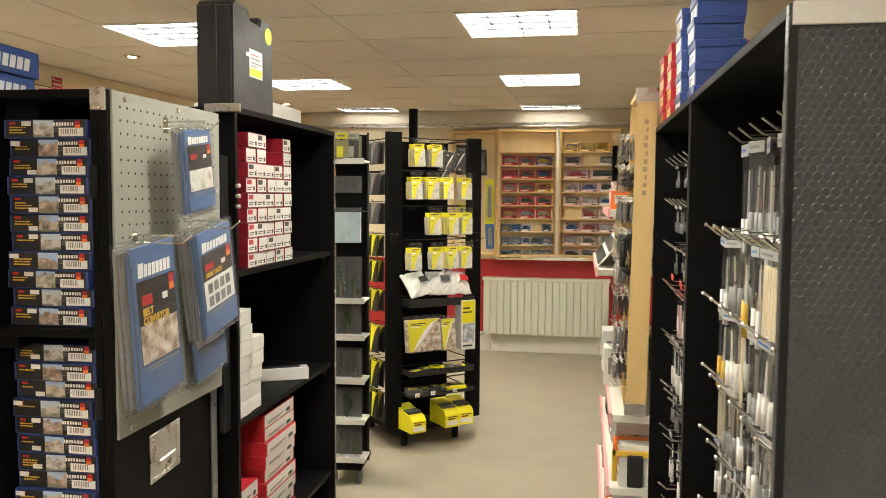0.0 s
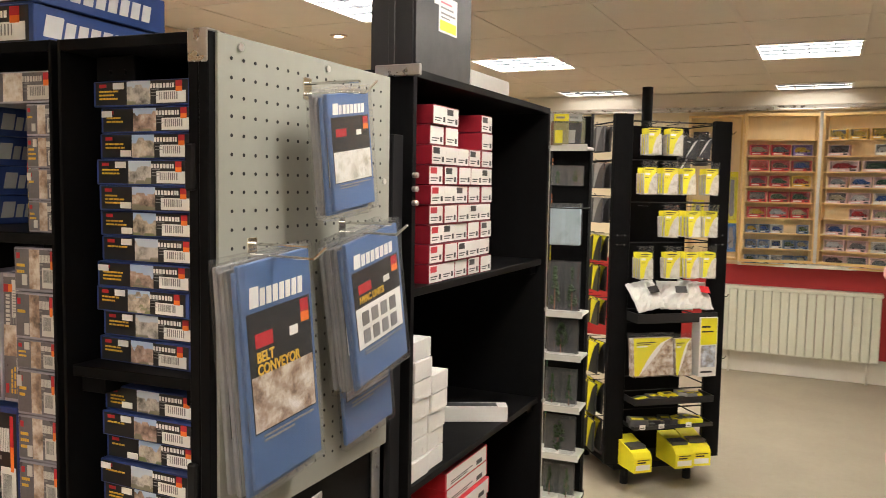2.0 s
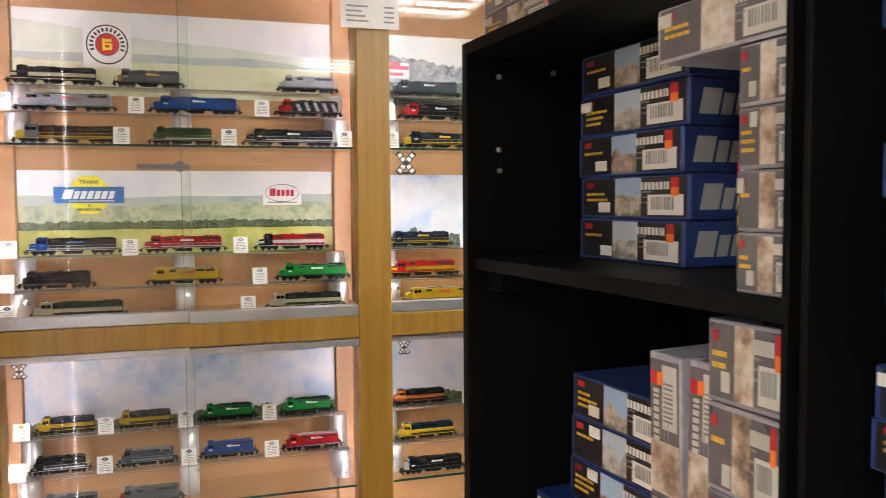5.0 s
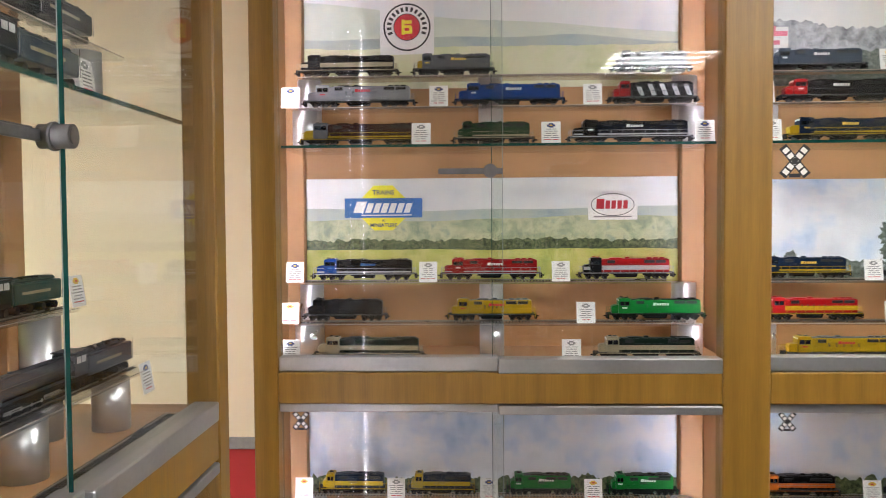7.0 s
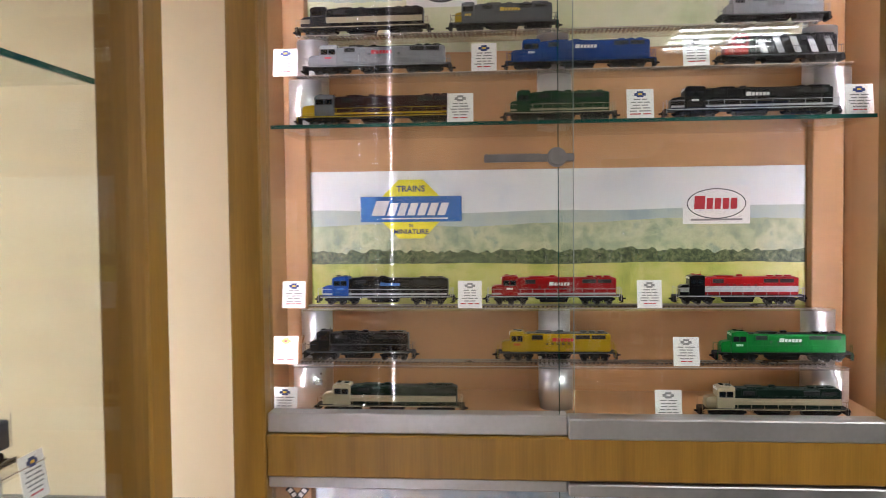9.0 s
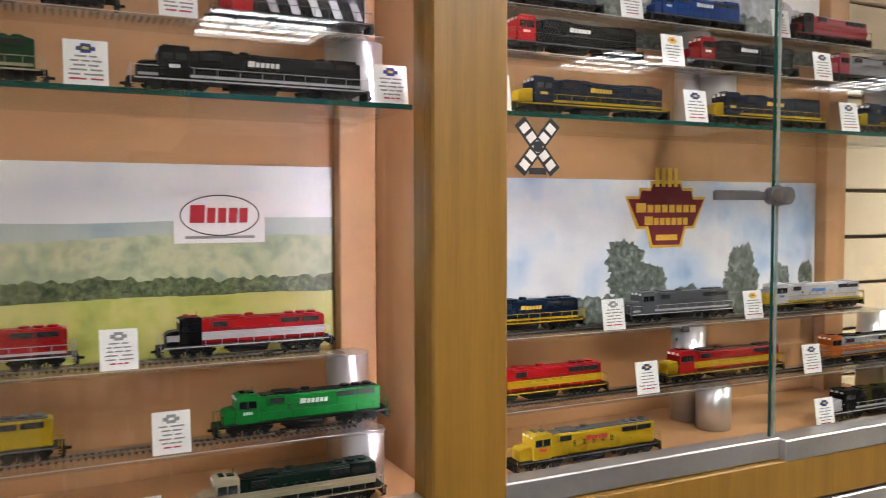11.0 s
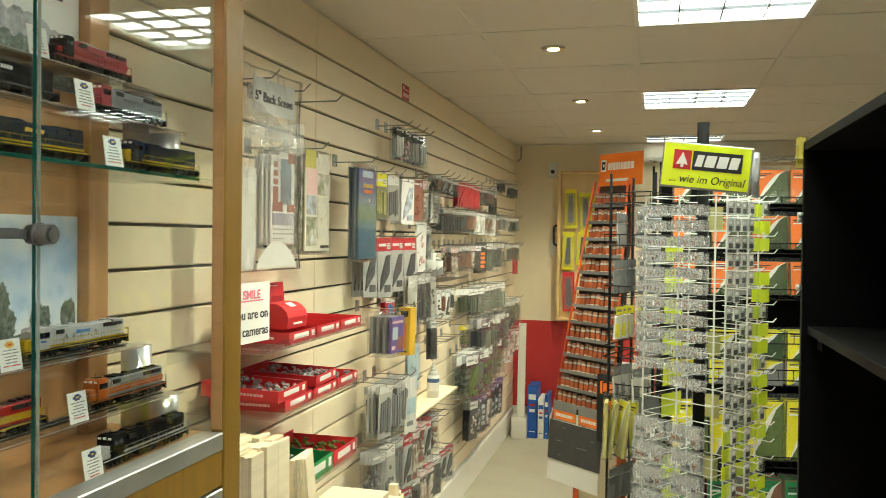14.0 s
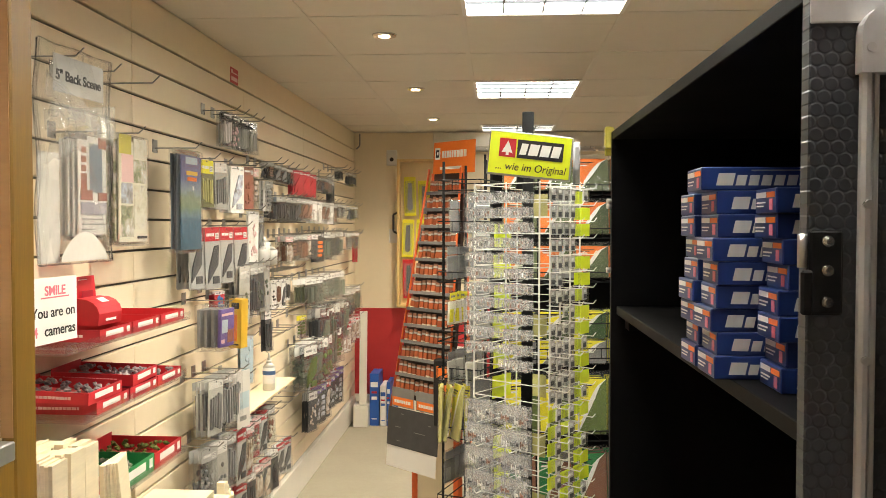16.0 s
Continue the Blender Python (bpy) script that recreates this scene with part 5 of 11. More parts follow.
    if r.random() < 0.55:
        va, vb = ([bm.verts.new((x, y, z)) for y, z in wing] for x in (h - 0.046, h - 0.018))
        for q in range(6):
            bm.faces.new((va[q], va[(q + 1) % 6], vb[(q + 1) % 6], vb[q]))
        bm.faces.new(va[::-1]); bm.faces.new(vb)
    box(bm, xc1 + 0.020, xc1 + 0.046, -0.0105, 0.0105, zt, zt + 0.0034, 0.0008)
    box(bm, xc1 + 0.056, xc1 + 0.066, -0.0032, 0.0032, zt, zt + 0.0052, 0.0006)
    for k in range(3):
        x = h - 0.026 - k * 0.015
        tube(bm, (x, 0, zt + 0.0012), (x, 0, zt + 0.0040), 0.0060, 14)
    for k in range(2):
        x = -0.012 + 0.014 * k
        tube(bm, (x, 0, zt), (x, 0, zt + 0.0030), 0.0048, 12)
    box(bm, xc1 - 0.012, xc1 - 0.004, -0.004, 0.004, zt + 0.0038, zt + 0.0058, 0.0004)
    for y in (-0.005, 0.0, 0.005):
        tube(bm, (xc0 + 0.006, y, zt + 0.0058), (xc0 + 0.012, y, zt + 0.0058), 0.0008, 6)
    tube(bm, (xc1 - 0.003, 0.009, zt + 0.0030), (xc1 - 0.003, 0.009, zt + 0.0095), 0.0004, 5)
    part("roof", bm, roof, t)
    bm = bmesh.new()
    prism(bm, [(-0.026, 0.0135), (-0.024, 0.0048), (0.022, 0.0048), (0.026, 0.0135)], -0.0130, 0.0130)
    for y in (-0.0142, 0.0142):
        tube(bm, (-0.032, y, 0.0118), (0.020, y, 0.0118), 0.0017, 8)
    part("fuel_tank", bm, "truck_iron", t)
    key = round(0.255 * L, 3)
    if key not in TRUCKS:
        TRUCKS[key] = truck_parts(key)
    for s in (-1, 1):
        bg = part("bogie", TRUCKS[key][1], None, t, at=pose(s * (h - 0.185 * L), 0, 0))
        part("wheel_set", TRUCKS[key][0], None, bg, "bright-rimmed wheels")
    rail_mat = stripe if stripe in ("loco_white", "loco_yellow", "loco_cream", "loco_silver") else ("loco_grey" if hood in ("loco_black", "loco_navy", "loco_maroon", "loco_dkgreen") else hood)
    bm = bmesh.new()
    for y in (-0.0156, 0.0156):
        tube(bm, (-h + 0.006, y, 0.0285), (xc0, y, 0.0285), 0.00045, 4)
        tube(bm, (xc1, y, 0.0285), (h - 0.004, y, 0.0285), 0.00045, 4)
        for k in range(9):
            x = xc1 + 0.004 + k * (h - 0.010 - xc1) / 8
            tube(bm, (x, y, zs), (x, y, 0.0285), 0.00045, 4)
        for x in (-h + 0.003, h - 0.003):
            tube(bm, (x, y, zs - 0.009), (x, y, 0.0300), 0.0005, 4)
            tube(bm, (x, y, 0.0300), (x, y * 0.35, 0.0300), 0.0005, 4)
    part("handrail", bm, rail_mat, t, "fine wire handrails")
    edge = stripe or (roof if roof != hood else None) or "loco_grey"
    part("sill_stripe", plates([(-h + 0.006, zs - 0.0022, h - 0.006, zs - 0.0006, 0, 1)], (0, -0.0156, 0)), [edge], t, "pale line along the walkway edge")
    if stripe:
        bm = plates([(xc1 - 0.001, 0.0225 if not low else 0.0185, h - 0.0125, 0.0325 if not low else 0.0215, 0, 2), (-h + 0.0105, 0.0225 if not low else 0.0185, xc0, 0.0300 if not low else 0.0215, 0, -2.2)], (0, -w - 0.0004, 0))
        part("stripe", bm, [stripe], t, "contrasting painted stripe")
    if wedges:
        bm = bmesh.new()
        n = 5
        for k in range(n):
            x = xc1 + 0.012 + k * (h - 0.02 - xc1) / n
            prism(bm, [(x + 0.010, zs + 0.002), (x + 0.020, zs + 0.002), (x + 0.010, zt - 0.003), (x, zt - 0.003)], -w - 0.0022, -w - 0.0002)
        part("slanted_band", bm, wedges, t, "slanted white bands")
    if logo:
        x0 = xc1 + 0.30 * (h - xc1)
        part("emblem", slant_bars(0.036, 0.0062, 6, (x0, -w - 0.0014, 0.0345), (1, 0, 0), (0, 0, 1), (0, -1, 0), 0.15), logo, t, "small painted emblem")
        part("cab_number", plates([(m_ - 0.0055 + a, 0.0275, m_ - 0.0055 + b, 0.0310, 0, 1) for a, b in bars(0.011, 0.003, 4, int(L * 1e4))], (0, -0.0148, 0)), [logo], cb, "small bars in place of a number")
    return t

def steam_engine(L, at, label, body, tender):
    t = thing("model_steam_engine", label, "model train", at, "model locomotives")
    h = L / 2
    xt = h - 0.36 * L
    bm = bmesh.new()
    tube(bm, (-h + 0.012, 0, 0.034), (xt - 0.04, 0, 0.035), 0.0135, 20)
    for x in (-h + 0.03, -h + 0.055, -h + 0.08):
        tube(bm, (x, 0, 0.034), (x, 0, 0.034 + 0.0001), 0.0139, 20)
    tube(bm, (-h + 0.02, 0, 0.046), (-h + 0.02, 0, 0.056), 0.0045, 14)
    tube(bm, (-h + 0.06, 0, 0.046), (-h + 0.06, 0, 0.0525), 0.006, 14, 0.004)
    tube(bm, (-h + 0.09, 0, 0.046), (-h + 0.09, 0, 0.0515), 0.005, 14, 0.0035)
    part("boiler", bm, body, t)
    bm = bmesh.new()
    prism(bm, [(xt - 0.042, 0.02), (xt - 0.006, 0.02), (xt - 0.006, 0.052), (xt - 0.042, 0.050)], -0.0155, 0.0155)
    box(bm, xt - 0.046, xt - 0.002, -0.0165, 0.0165, 0.052, 0.054, 0.0006)
    part("cab", bm, body, t)
    bm = bmesh.new()
    box(bm, xt, h - 0.004, -0.0155, 0.0155, 0.014, 0.043, 0.002)
    box(bm, xt + 0.004, h - 0.012, -0.011, 0.011, 0.043, 0.049, 0.003)
    part("tender", bm, tender, t)
    bm = plates([(xt + 0.02 + a, 0.027, xt + 0.02 + b, 0.031, 0, 1.5) for a, b in bars(L * 0.2, 0.01, 12, 5)], (0, -0.0155, 0))
    part("emblem", bm, ["loco_cream"], t)
    bm = bmesh.new()
    box(bm, -h + 0.004, xt, -0.012, 0.012, 0.012, 0.020, 0.001)
    for k in range(4):
        x = -h + 0.06 + 0.023 * k
        tube(bm, (x, -0.0125, 0.0105), (x, 0.0125, 0.0105), 0.0102, 18)
    tube(bm, (-h + 0.06, -0.0145, 0.010), (-h + 0.129, -0.0145, 0.010), 0.0012, 6)
    box(bm, -h + 0.028, -h + 0.046, -0.0165, -0.011, 0.008, 0.017, 0.001)
    for x in (-h + 0.018, -h + 0.034, xt - 0.026, xt - 0.012):
        tube(bm, (x, -0.0115, 0.006), (x, 0.0115, 0.006), 0.0056, 12)
    for k in range(4):
        x = xt + 0.015 + k * (h - xt - 0.03) / 3
        tube(bm, (x, -0.0115, 0.006), (x, 0.0115, 0.006), 0.0056, 12)
    part("running_gear", bm, "bogie", t)
    bm = bmesh.new()
    for y in (-0.0158, 0.0098):
        box(bm, -h + 0.016, xt - 0.042, y, y + 0.006, 0.0205, 0.0222, 0.0003)
    box(bm, -h + 0.010, -h + 0.018, -0.0155, 0.0155, 0.010, 0.0222, 0.001)
    box(bm, -h + 0.030, xt - 0.045, -0.005, 0.005, 0.0455, 0.0500, 0.0015)
    part("running_board", bm, body, t)
    bm = bmesh.new()
    for y in (-0.0152, 0.0146):
        prism(bm, [(-h + 0.012, 0.0222), (-h + 0.046, 0.0222), (-h + 0.043, 0.043), (-h + 0.018, 0.045)], y, y + 0.0006)
    part("smoke_deflector", bm, body, t)
    bm = bmesh.new()
    tube(bm, (-h + 0.03, -0.0150, 0.0385), (xt - 0.042, -0.0150, 0.0395), 0.0004, 5)
    tube(bm, (xt - 0.0035, -0.0162, 0.016), (xt - 0.0035, -0.0162, 0.050), 0.0004, 5)
    tube(bm, (h - 0.003, -0.0155, 0.014), (h - 0.003, -0.0155, 0.050), 0.0005, 5)
    part("handrail", bm, "lock_steel", t)
    bm = bmesh.new()
    box(bm, -h + 0.040, -h + 0.132, -0.0152, -0.0143, 0.0078, 0.0096, 0.0002)
    box(bm, -h + 0.040, -h + 0.085, -0.0160, -0.0153, 0.0105, 0.0120, 0.0002)
    for k in range(4):
        tube(bm, (-h + 0.06 + 0.023 * k, -0.0160, 0.0088), (-h + 0.06 + 0.023 * k, -0.0140, 0.0088), 0.0024, 10)
    part("side_rod", bm, "steel", t, "bright side rods")
    part("cab_window", plates([(xt - 0.036, 0.0375, xt - 0.025, 0.0465, 0, 1), (xt - 0.022, 0.0375, xt - 0.011, 0.0465, 0, 1)], (0, -0.0155, 0)), ["soft_print"], t, "pale cab windows")
    bm = bmesh.new(); r = random.Random(int(L * 1e4))
    for k in range(60):
        bmesh.ops.create_icosphere(bm, subdivisions=1, radius=r.uniform(0.0016, 0.0026), matrix=pose(r.uniform(xt + 0.01, h - 0.03), r.uniform(-0.009, 0.009), 0.0486))
    tagged(part("coal_load", bm, "bogie", t, "heap of black coal"), kind="stuff")
    return t

def track(L, at, parent):
    bm = bmesh.new()
    for y in (-0.0083, 0.0083):
        box(bm, 0, L, y - 0.0008, y + 0.0008, 0.0012, 0.0032, mi=0)
    n = int(L / 0.0075)
    for k in range(n):
        x = 0.002 + k * 0.0075
        box(bm, x, x + 0.0026, -0.015, 0.015, 0.0, 0.0014, mi=1)
    t = thing("model_track", "length of model railway track on sleepers", "track", at, "model railway track", bm=bm, mats=["rail", "sleeper"])
    return t

def price_card(at, seed, w=0.042, h=0.048):
    bm = bmesh.new()
    box(bm, -w / 2, w / 2, -0.0005, 0.0005, 0, h)
    t = thing("price_card", "small white price card with grey print", "price tag", at @ pose(0, 0, 0, -9, 0, 0), "price cards", bm=bm, mats="paper")
    r = random.Random(seed)
    R = [(-0.009, h * 0.77, 0.009, h * 0.86, 0, 1), (-0.005, h * 0.72, 0.005, h * 0.92, 0, 1.5), (-0.003, h * 0.79, 0.003, h * 0.85, 1, 2)]
    for k in range(6):
        n = r.choice((2, 2, 3))
        ww = r.uniform(0.009, 0.0165)
        for a, b in bars(2 * ww, 0.004, n, seed + k):
            R.append((-ww + a, h * (0.63 - 0.098 * k), -ww + b, h * (0.665 - 0.098 * k), 2 if k == 5 else 3, 1))
    part("print", plates(R, (0, -0.0005, 0)), [("grey_print", "gold", "navy")[seed % 3], ("paper", "red", "gold")[seed % 3], "red", "grey_print"], t, "small emblem over rows of print")
    return t

def picture(cab_at, x0, x1, z0, z1, y, material, label):
    bm = bmesh.new()
    box(bm, 0, x1 - x0, -0.0015, 0.0, 0, z1 - z0)
    return thing("backscene", label, "picture", cab_at @ pose(x0, y, z0), "printed backscenes", bm=bm, mats=material)

def tree_print(parent, x, z, w, h, seed):
    """A printed tree: a ragged silhouette of several overlapping crowns."""
    r = random.Random(seed)
    bm = bmesh.new()
    for q in range(7):
        cx, cz = x + r.uniform(-0.28, 0.28) * w, z + h * r.uniform(0.28, 0.74)
        rad = r.uniform(0.20, 0.34)
        pts = []
        for k in range(56):
            a = 2 * math.pi * k / 56
            e = 0.86 + 0.22 * noise.noise(Vector((math.cos(a) * 1.6 + seed, math.sin(a) * 1.6, q))) + r.uniform(-0.13, 0.13)
            pts.append((cx + math.cos(a) * w * rad * e, max(z, cz + math.sin(a) * h * rad * e)))
        prism(bm, pts, -0.0018 - 0.0001 * q, -0.0016)
    box(bm, x - w * 0.04, x + w * 0.04, -0.0019, -0.0016, z, z + h * 0.35)
    part("printed_tree", bm, "bs_tree", parent, "printed grey-green trees")

def layer(parent, name, w, z0, top, drop, amp, freq, fine, seed, material, lay, label=""):
    """One printed band of landscape, its upper edge rolling (amp, freq) and ragged (fine); the top falls by drop from one side to the other."""
    n = 200
    bm = bmesh.new()
    up = []
    for k in range(n + 1):
        x = w * k / n
        e = amp * noise.noise(Vector((x * freq + seed * 7.3, seed, 0.5))) + fine * noise.noise(Vector((x * 110, seed, 2.5))) + fine * 0.8 * abs(noise.noise(Vector((x * 45, seed, 4.5))))
        up.append((x, max(z0 + 0.001, top - drop * k / n + e)))
    y0, y1 = -0.0016 - 0.0003 * lay, -0.0016 - 0.0003 * (lay - 1)
    a = [bm.verts.new((x, y0, z0)) for x, z in up]
    b = [bm.verts.new((x, y0, z)) for x, z in up]
    for k in range(n):
        bm.faces.new((a[k], a[k + 1], b[k + 1], b[k]))
    part(name, bm, material, parent, label)

def hills_print(p, w, h, seed):
    layer(p, "printed_hill", w, 0.0, h * 0.70, 0.0, 0.016, 3.0, 0.0, seed, "bs_far", 1, "hazy far hills")
    layer(p, "printed_hill", w, 0.0, h * 0.57, -0.01, 0.018, 4.5, 0.001, seed + 1, "bs_mid", 2, "rolling green hills")
    layer(p, "printed_wood", w, 0.0, h * 0.40, 0.0, 0.005, 12, 0.006, seed + 2, "bs_wood", 3, "dark band of woods")
    layer(p, "printed_field", w, 0.0, h * 0.31, 0.0, 0.003, 8, 0.001, seed + 3, "bs_field", 4, "yellow-green field")

def pale_print(p, w, h, seed):
    layer(p, "printed_hill", w, 0.0, h * 0.82, h * 0.34, 0.018, 3.0, 0.0, seed, "bs_pale_hill", 1, "misty hillside")
    layer(p, "printed_hill", w, 0.0, h * 0.52, h * 0.06, 0.012, 5.0, 0.0, seed + 1, "bs_far", 2, "pale blue ridge")
    layer(p, "printed_field", w, 0.0, h * 0.40, 0.0, 0.008, 7, 0.002, seed + 2, "bs_pale_field", 3, "pale meadow")

def skyline_print(p, w, h, seed):
    layer(p, "printed_wood", w, 0.0, h * 0.16, 0.0, 0.012, 16, 0.012, seed, "bs_wood", 1, "dark skyline of trees and roofs")

def riser(cab_at, x0, x1, y0, y1, z, cyl):
    """A clear shelf on brushed metal cylinders, with the heights of its feet."""
    t = thing("riser_shelf", "clear acrylic riser shelf on brushed metal cylinders", "shelf", cab_at @ pose(0, 0, 0), "acrylic riser shelves")
    bm = bmesh.new(); box(bm, x0, x1, y0, y1, z - 0.005, z)
    g = part("sheet", bm, "acrylic", t, "clear acrylic sheet"); g.visible_shadow = False
    bm = bmesh.new(); box(bm, x0, x1, y0 - 0.0015, y0, z - 0.0010, z); part("front_edge", bm, "acrylic_edge", t, "bright polished edge")
    for x, base in cyl:
        bm = bmesh.new(); tube(bm, (x, (y0 + y1) / 2, base + 0.0005), (x, (y0 + y1) / 2, z - 0.0055), 0.028, 24); part("cylinder", bm, "alu", t, "brushed metal cylinder")
    return t

C1, C2, C3 = cab1.matrix_basis.copy(), cab2.matrix_basis.copy(), cab3.matrix_basis.copy()
SH = {"u": (1.748, 1.838, 1.918), "m": (1.27, 1.347, 1.437), "l": (0.735, 0.825, 0.922)}
ROWY = (0.065, 0.122, 0.180)
for at, w in ((C1, 0.945), (C2, 0.966)):
    for key, (b, z2, z3) in SH.items():
        xs_c = (0.035, w * 0.49, w - 0.03)
        riser(at, 0.012, w - 0.012, 0.085, 0.155, z2, [(x, b) for x in xs_c])
        riser(at, 0.012, w - 0.045, 0.145, 0.212, z3, [(x, b) for x in xs_c])
        track(w - 0.06, at @ pose(0.02, ROWY[1], z2 + 0.0005), None)
        track(w - 0.09, at @ pose(0.02, ROWY[2], z3 + 0.0005), None)

def row(at, key, r, items, cards):
    z = SH[key][r] + (0.0035 if r else 0.0005)
    for k, (x0, x1, lab, kw) in enumerate(items):
        locomotive(x1 - x0 - 0.012, at @ pose((x0 + x1) / 2, ROWY[r], z), lab + " model diesel locomotive on the shelf", **kw)
    for k, x in enumerate(cards):
        price_card(at @ pose(x, ROWY[r] - 0.032 if r else 0.036, SH[key][r] + 0.0005), int(x * 977) + r)

L_ = "loco_"
row(C1, "u", 2, [(0.0, 0.253, "black and cream striped", dict(hood=L_ + "black", stripe=L_ + "cream", roof=L_ + "black")), (0.276, 0.479, "grey", dict(hood=L_ + "grey", nose=L_ + "yellow", logo="gold")), (0.741, 0.935, "silver", dict(hood=L_ + "silver"))], [])
row(C1, "u", 1, [(0.028, 0.295, "silver with a red slash", dict(hood=L_ + "silver", roof=L_ + "dkgreen", stripe=L_ + "silver", logo="red")), (0.374, 0.636, "bright blue", dict(hood=L_ + "blue", logo="paper", stripe=L_ + "blue")), (0.724, 0.935, "black with a red cab", dict(hood=L_ + "black", cab=L_ + "red", wedges=L_ + "white"))], [0.008, 0.345, 0.69])
row(C1, "u", 0, [(0.03, 0.314, "dark maroon", dict(hood=L_ + "maroon", nose=L_ + "yellow", cab=L_ + "grey", stripe=L_ + "yellow", low=True)), (0.372, 0.563, "green and cream", dict(hood=L_ + "green", stripe=L_ + "cream", low=True, cab=L_ + "green", nose=L_ + "green")), (0.626, 0.908, "black", dict(hood=L_ + "black", stripe=L_ + "white", low=True, logo="paper"))], [0.308, 0.592, 0.924])
row(C1, "m", 2, [(0.032, 0.292, "blue and black", dict(hood=L_ + "black", cab=L_ + "blue", nose=L_ + "blue", stripe=L_ + "white", low=True, logo="blue")), (0.337, 0.588, "red and white", dict(hood=L_ + "red", stripe=L_ + "white", low=True, logo="paper")), (0.664, 0.897, "red, white and black", dict(hood=L_ + "red", cab=L_ + "black", stripe=L_ + "white"))], [0.0, 0.315, 0.625])
row(C1, "m", 1, [(0.022, 0.227, "plain black", dict(hood=L_ + "black")), (0.355, 0.571, "yellow and grey", dict(hood=L_ + "yellow", roof=L_ + "grey", logo="red")), (0.72, 0.953, "bright green", dict(hood=L_ + "lime", roof=L_ + "black", logo="paper"))], [0.0, 0.675])
row(C1, "m", 0, [(0.056, 0.314, "cream and dark green", dict(hood=L_ + "dkgreen", cab=L_ + "cream", stripe=L_ + "cream")), (0.682, 0.925, "cream and dark green", dict(hood=L_ + "dkgreen", cab=L_ + "cream", stripe=L_ + "cream"))], [0.012, 0.636])
row(C1, "l", 2, [(0.04, 0.22, "yellow and blue", dict(hood=L_ + "navy", cab=L_ + "yellow", stripe=L_ + "yellow")), (0.253, 0.429, "yellow and blue", dict(hood=L_ + "navy", cab=L_ + "yellow", stripe=L_ + "yellow")), (0.491, 0.667, "bright green", dict(hood=L_ + "lime", roof=L_ + "black", logo="paper")), (0.731, 0.908, "bright green", dict(hood=L_ + "lime", roof=L_ + "black", logo="paper"))], [0.015, 0.235, 0.455, 0.70])
row(C1, "l", 1, [(0.032, 0.2, "black", dict(hood=L_ + "black", stripe=L_ + "white", low=True)), (0.26, 0.436, "silver blue", dict(hood=L_ + "slate", roof=L_ + "silver", stripe=L_ + "silver", low=True)), (0.489, 0.664, "bright blue", dict(hood=L_ + "blue", logo="paper")), (0.729, 0.921, "red and silver", dict(hood=L_ + "red", roof=L_ + "silver", logo="paper"))], [0.012, 0.235, 0.462, 0.70])
row(C1, "l", 0, [(0.06, 0.235, "dark grey", dict(hood=L_ + "grey", cab=L_ + "grey", nose=L_ + "red")), (0.259, 0.45, "dark grey", dict(hood=L_ + "grey", nose=L_ + "red"))], [])
row(C2, "u", 2, [(0.05, 0.29, "dark slate", dict(hood=L_ + "slate", logo="paper")), (0.37, 0.586, "bright blue", dict(hood=L_ + "blue", logo="paper")), (0.69, 0.905, "pink-red and white", dict(hood=L_ + "rose", cab=L_ + "black", roof=L_ + "white", stripe=L_ + "red"))], [0.325, 0.645])
row(C2, "u", 1, [(0.06, 0.32, "black with a red cab", dict(hood=L_ + "black", cab=L_ + "red", nose=L_ + "red", logo="paper")), (0.392, 0.647, "black with a red cab", dict(hood=L_ + "black", cab=L_ + "red", nose=L_ + "red", logo="paper")), (0.709, 0.93, "silver and red", dict(hood=L_ + "silver", cab=L_ + "rose", nose=L_ + "rose", roof=L_ + "black"))], [0.025, 0.357, 0.68])
row(C2, "u", 0, [(0.05, 0.321, "navy with a yellow nose", dict(hood=L_ + "navy", nose=L_ + "yellow", stripe=L_ + "yellow", low=True, logo="gold")), (0.387, 0.645, "navy with a yellow nose", dict(hood=L_ + "navy", nose=L_ + "yellow", stripe=L_ + "yellow", low=True, logo="gold")), (0.71, 0.95, "navy with a yellow nose", dict(hood=L_ + "navy", nose=L_ + "yellow", stripe=L_ + "yellow", low=True))], [0.022, 0.353, 0.678])
row(C2, "m", 2, [(0.03, 0.259, "navy and gold", dict(hood=L_ + "navy", stripe=L_ + "yellow", low=True, logo="gold")), (0.331, 0.57, "grey and white", dict(hood=L_ + "grey", stripe=L_ + "white", low=True)), (0.624, 0.90, "white and yellow", dict(hood=L_ + "white", nose=L_ + "yellow", stripe=L_ + "yellow", low=True, logo="blue"))], [0.296, 0.592])
row(C2, "m", 1, [(0.02, 0.26, "bright red and yellow", dict(hood=L_ + "red", stripe=L_ + "yellow")), (0.354, 0.626, "red and yellow", dict(hood=L_ + "red", cab=L_ + "red", nose=L_ + "yellow", stripe=L_ + "yellow", roof=L_ + "maroon")), (0.702, 0.935, "orange and silver", dict(hood=L_ + "silver", cab=L_ + "orange", nose=L_ + "orange", stripe=L_ + "orange", roof=L_ + "black"))], [0.315, 0.668])
row(C2, "m", 0, [(0.052, 0.312, "yellow and grey", dict(hood=L_ + "yellow", roof=L_ + "grey", logo="red")), (0.66, 0.92, "black", dict(hood=L_ + "black", stripe=L_ + "white", low=True, cab=L_ + "black", nose=L_ + "white"))], [0.635])
row(C2, "l", 2, [(0.04, 0.24, "orange and black", dict(hood=L_ + "black", cab=L_ + "orange", stripe=L_ + "orange")), (0.34, 0.56, "orange and black", dict(hood=L_ + "black", cab=L_ + "orange", stripe=L_ + "orange"))], [0.30])
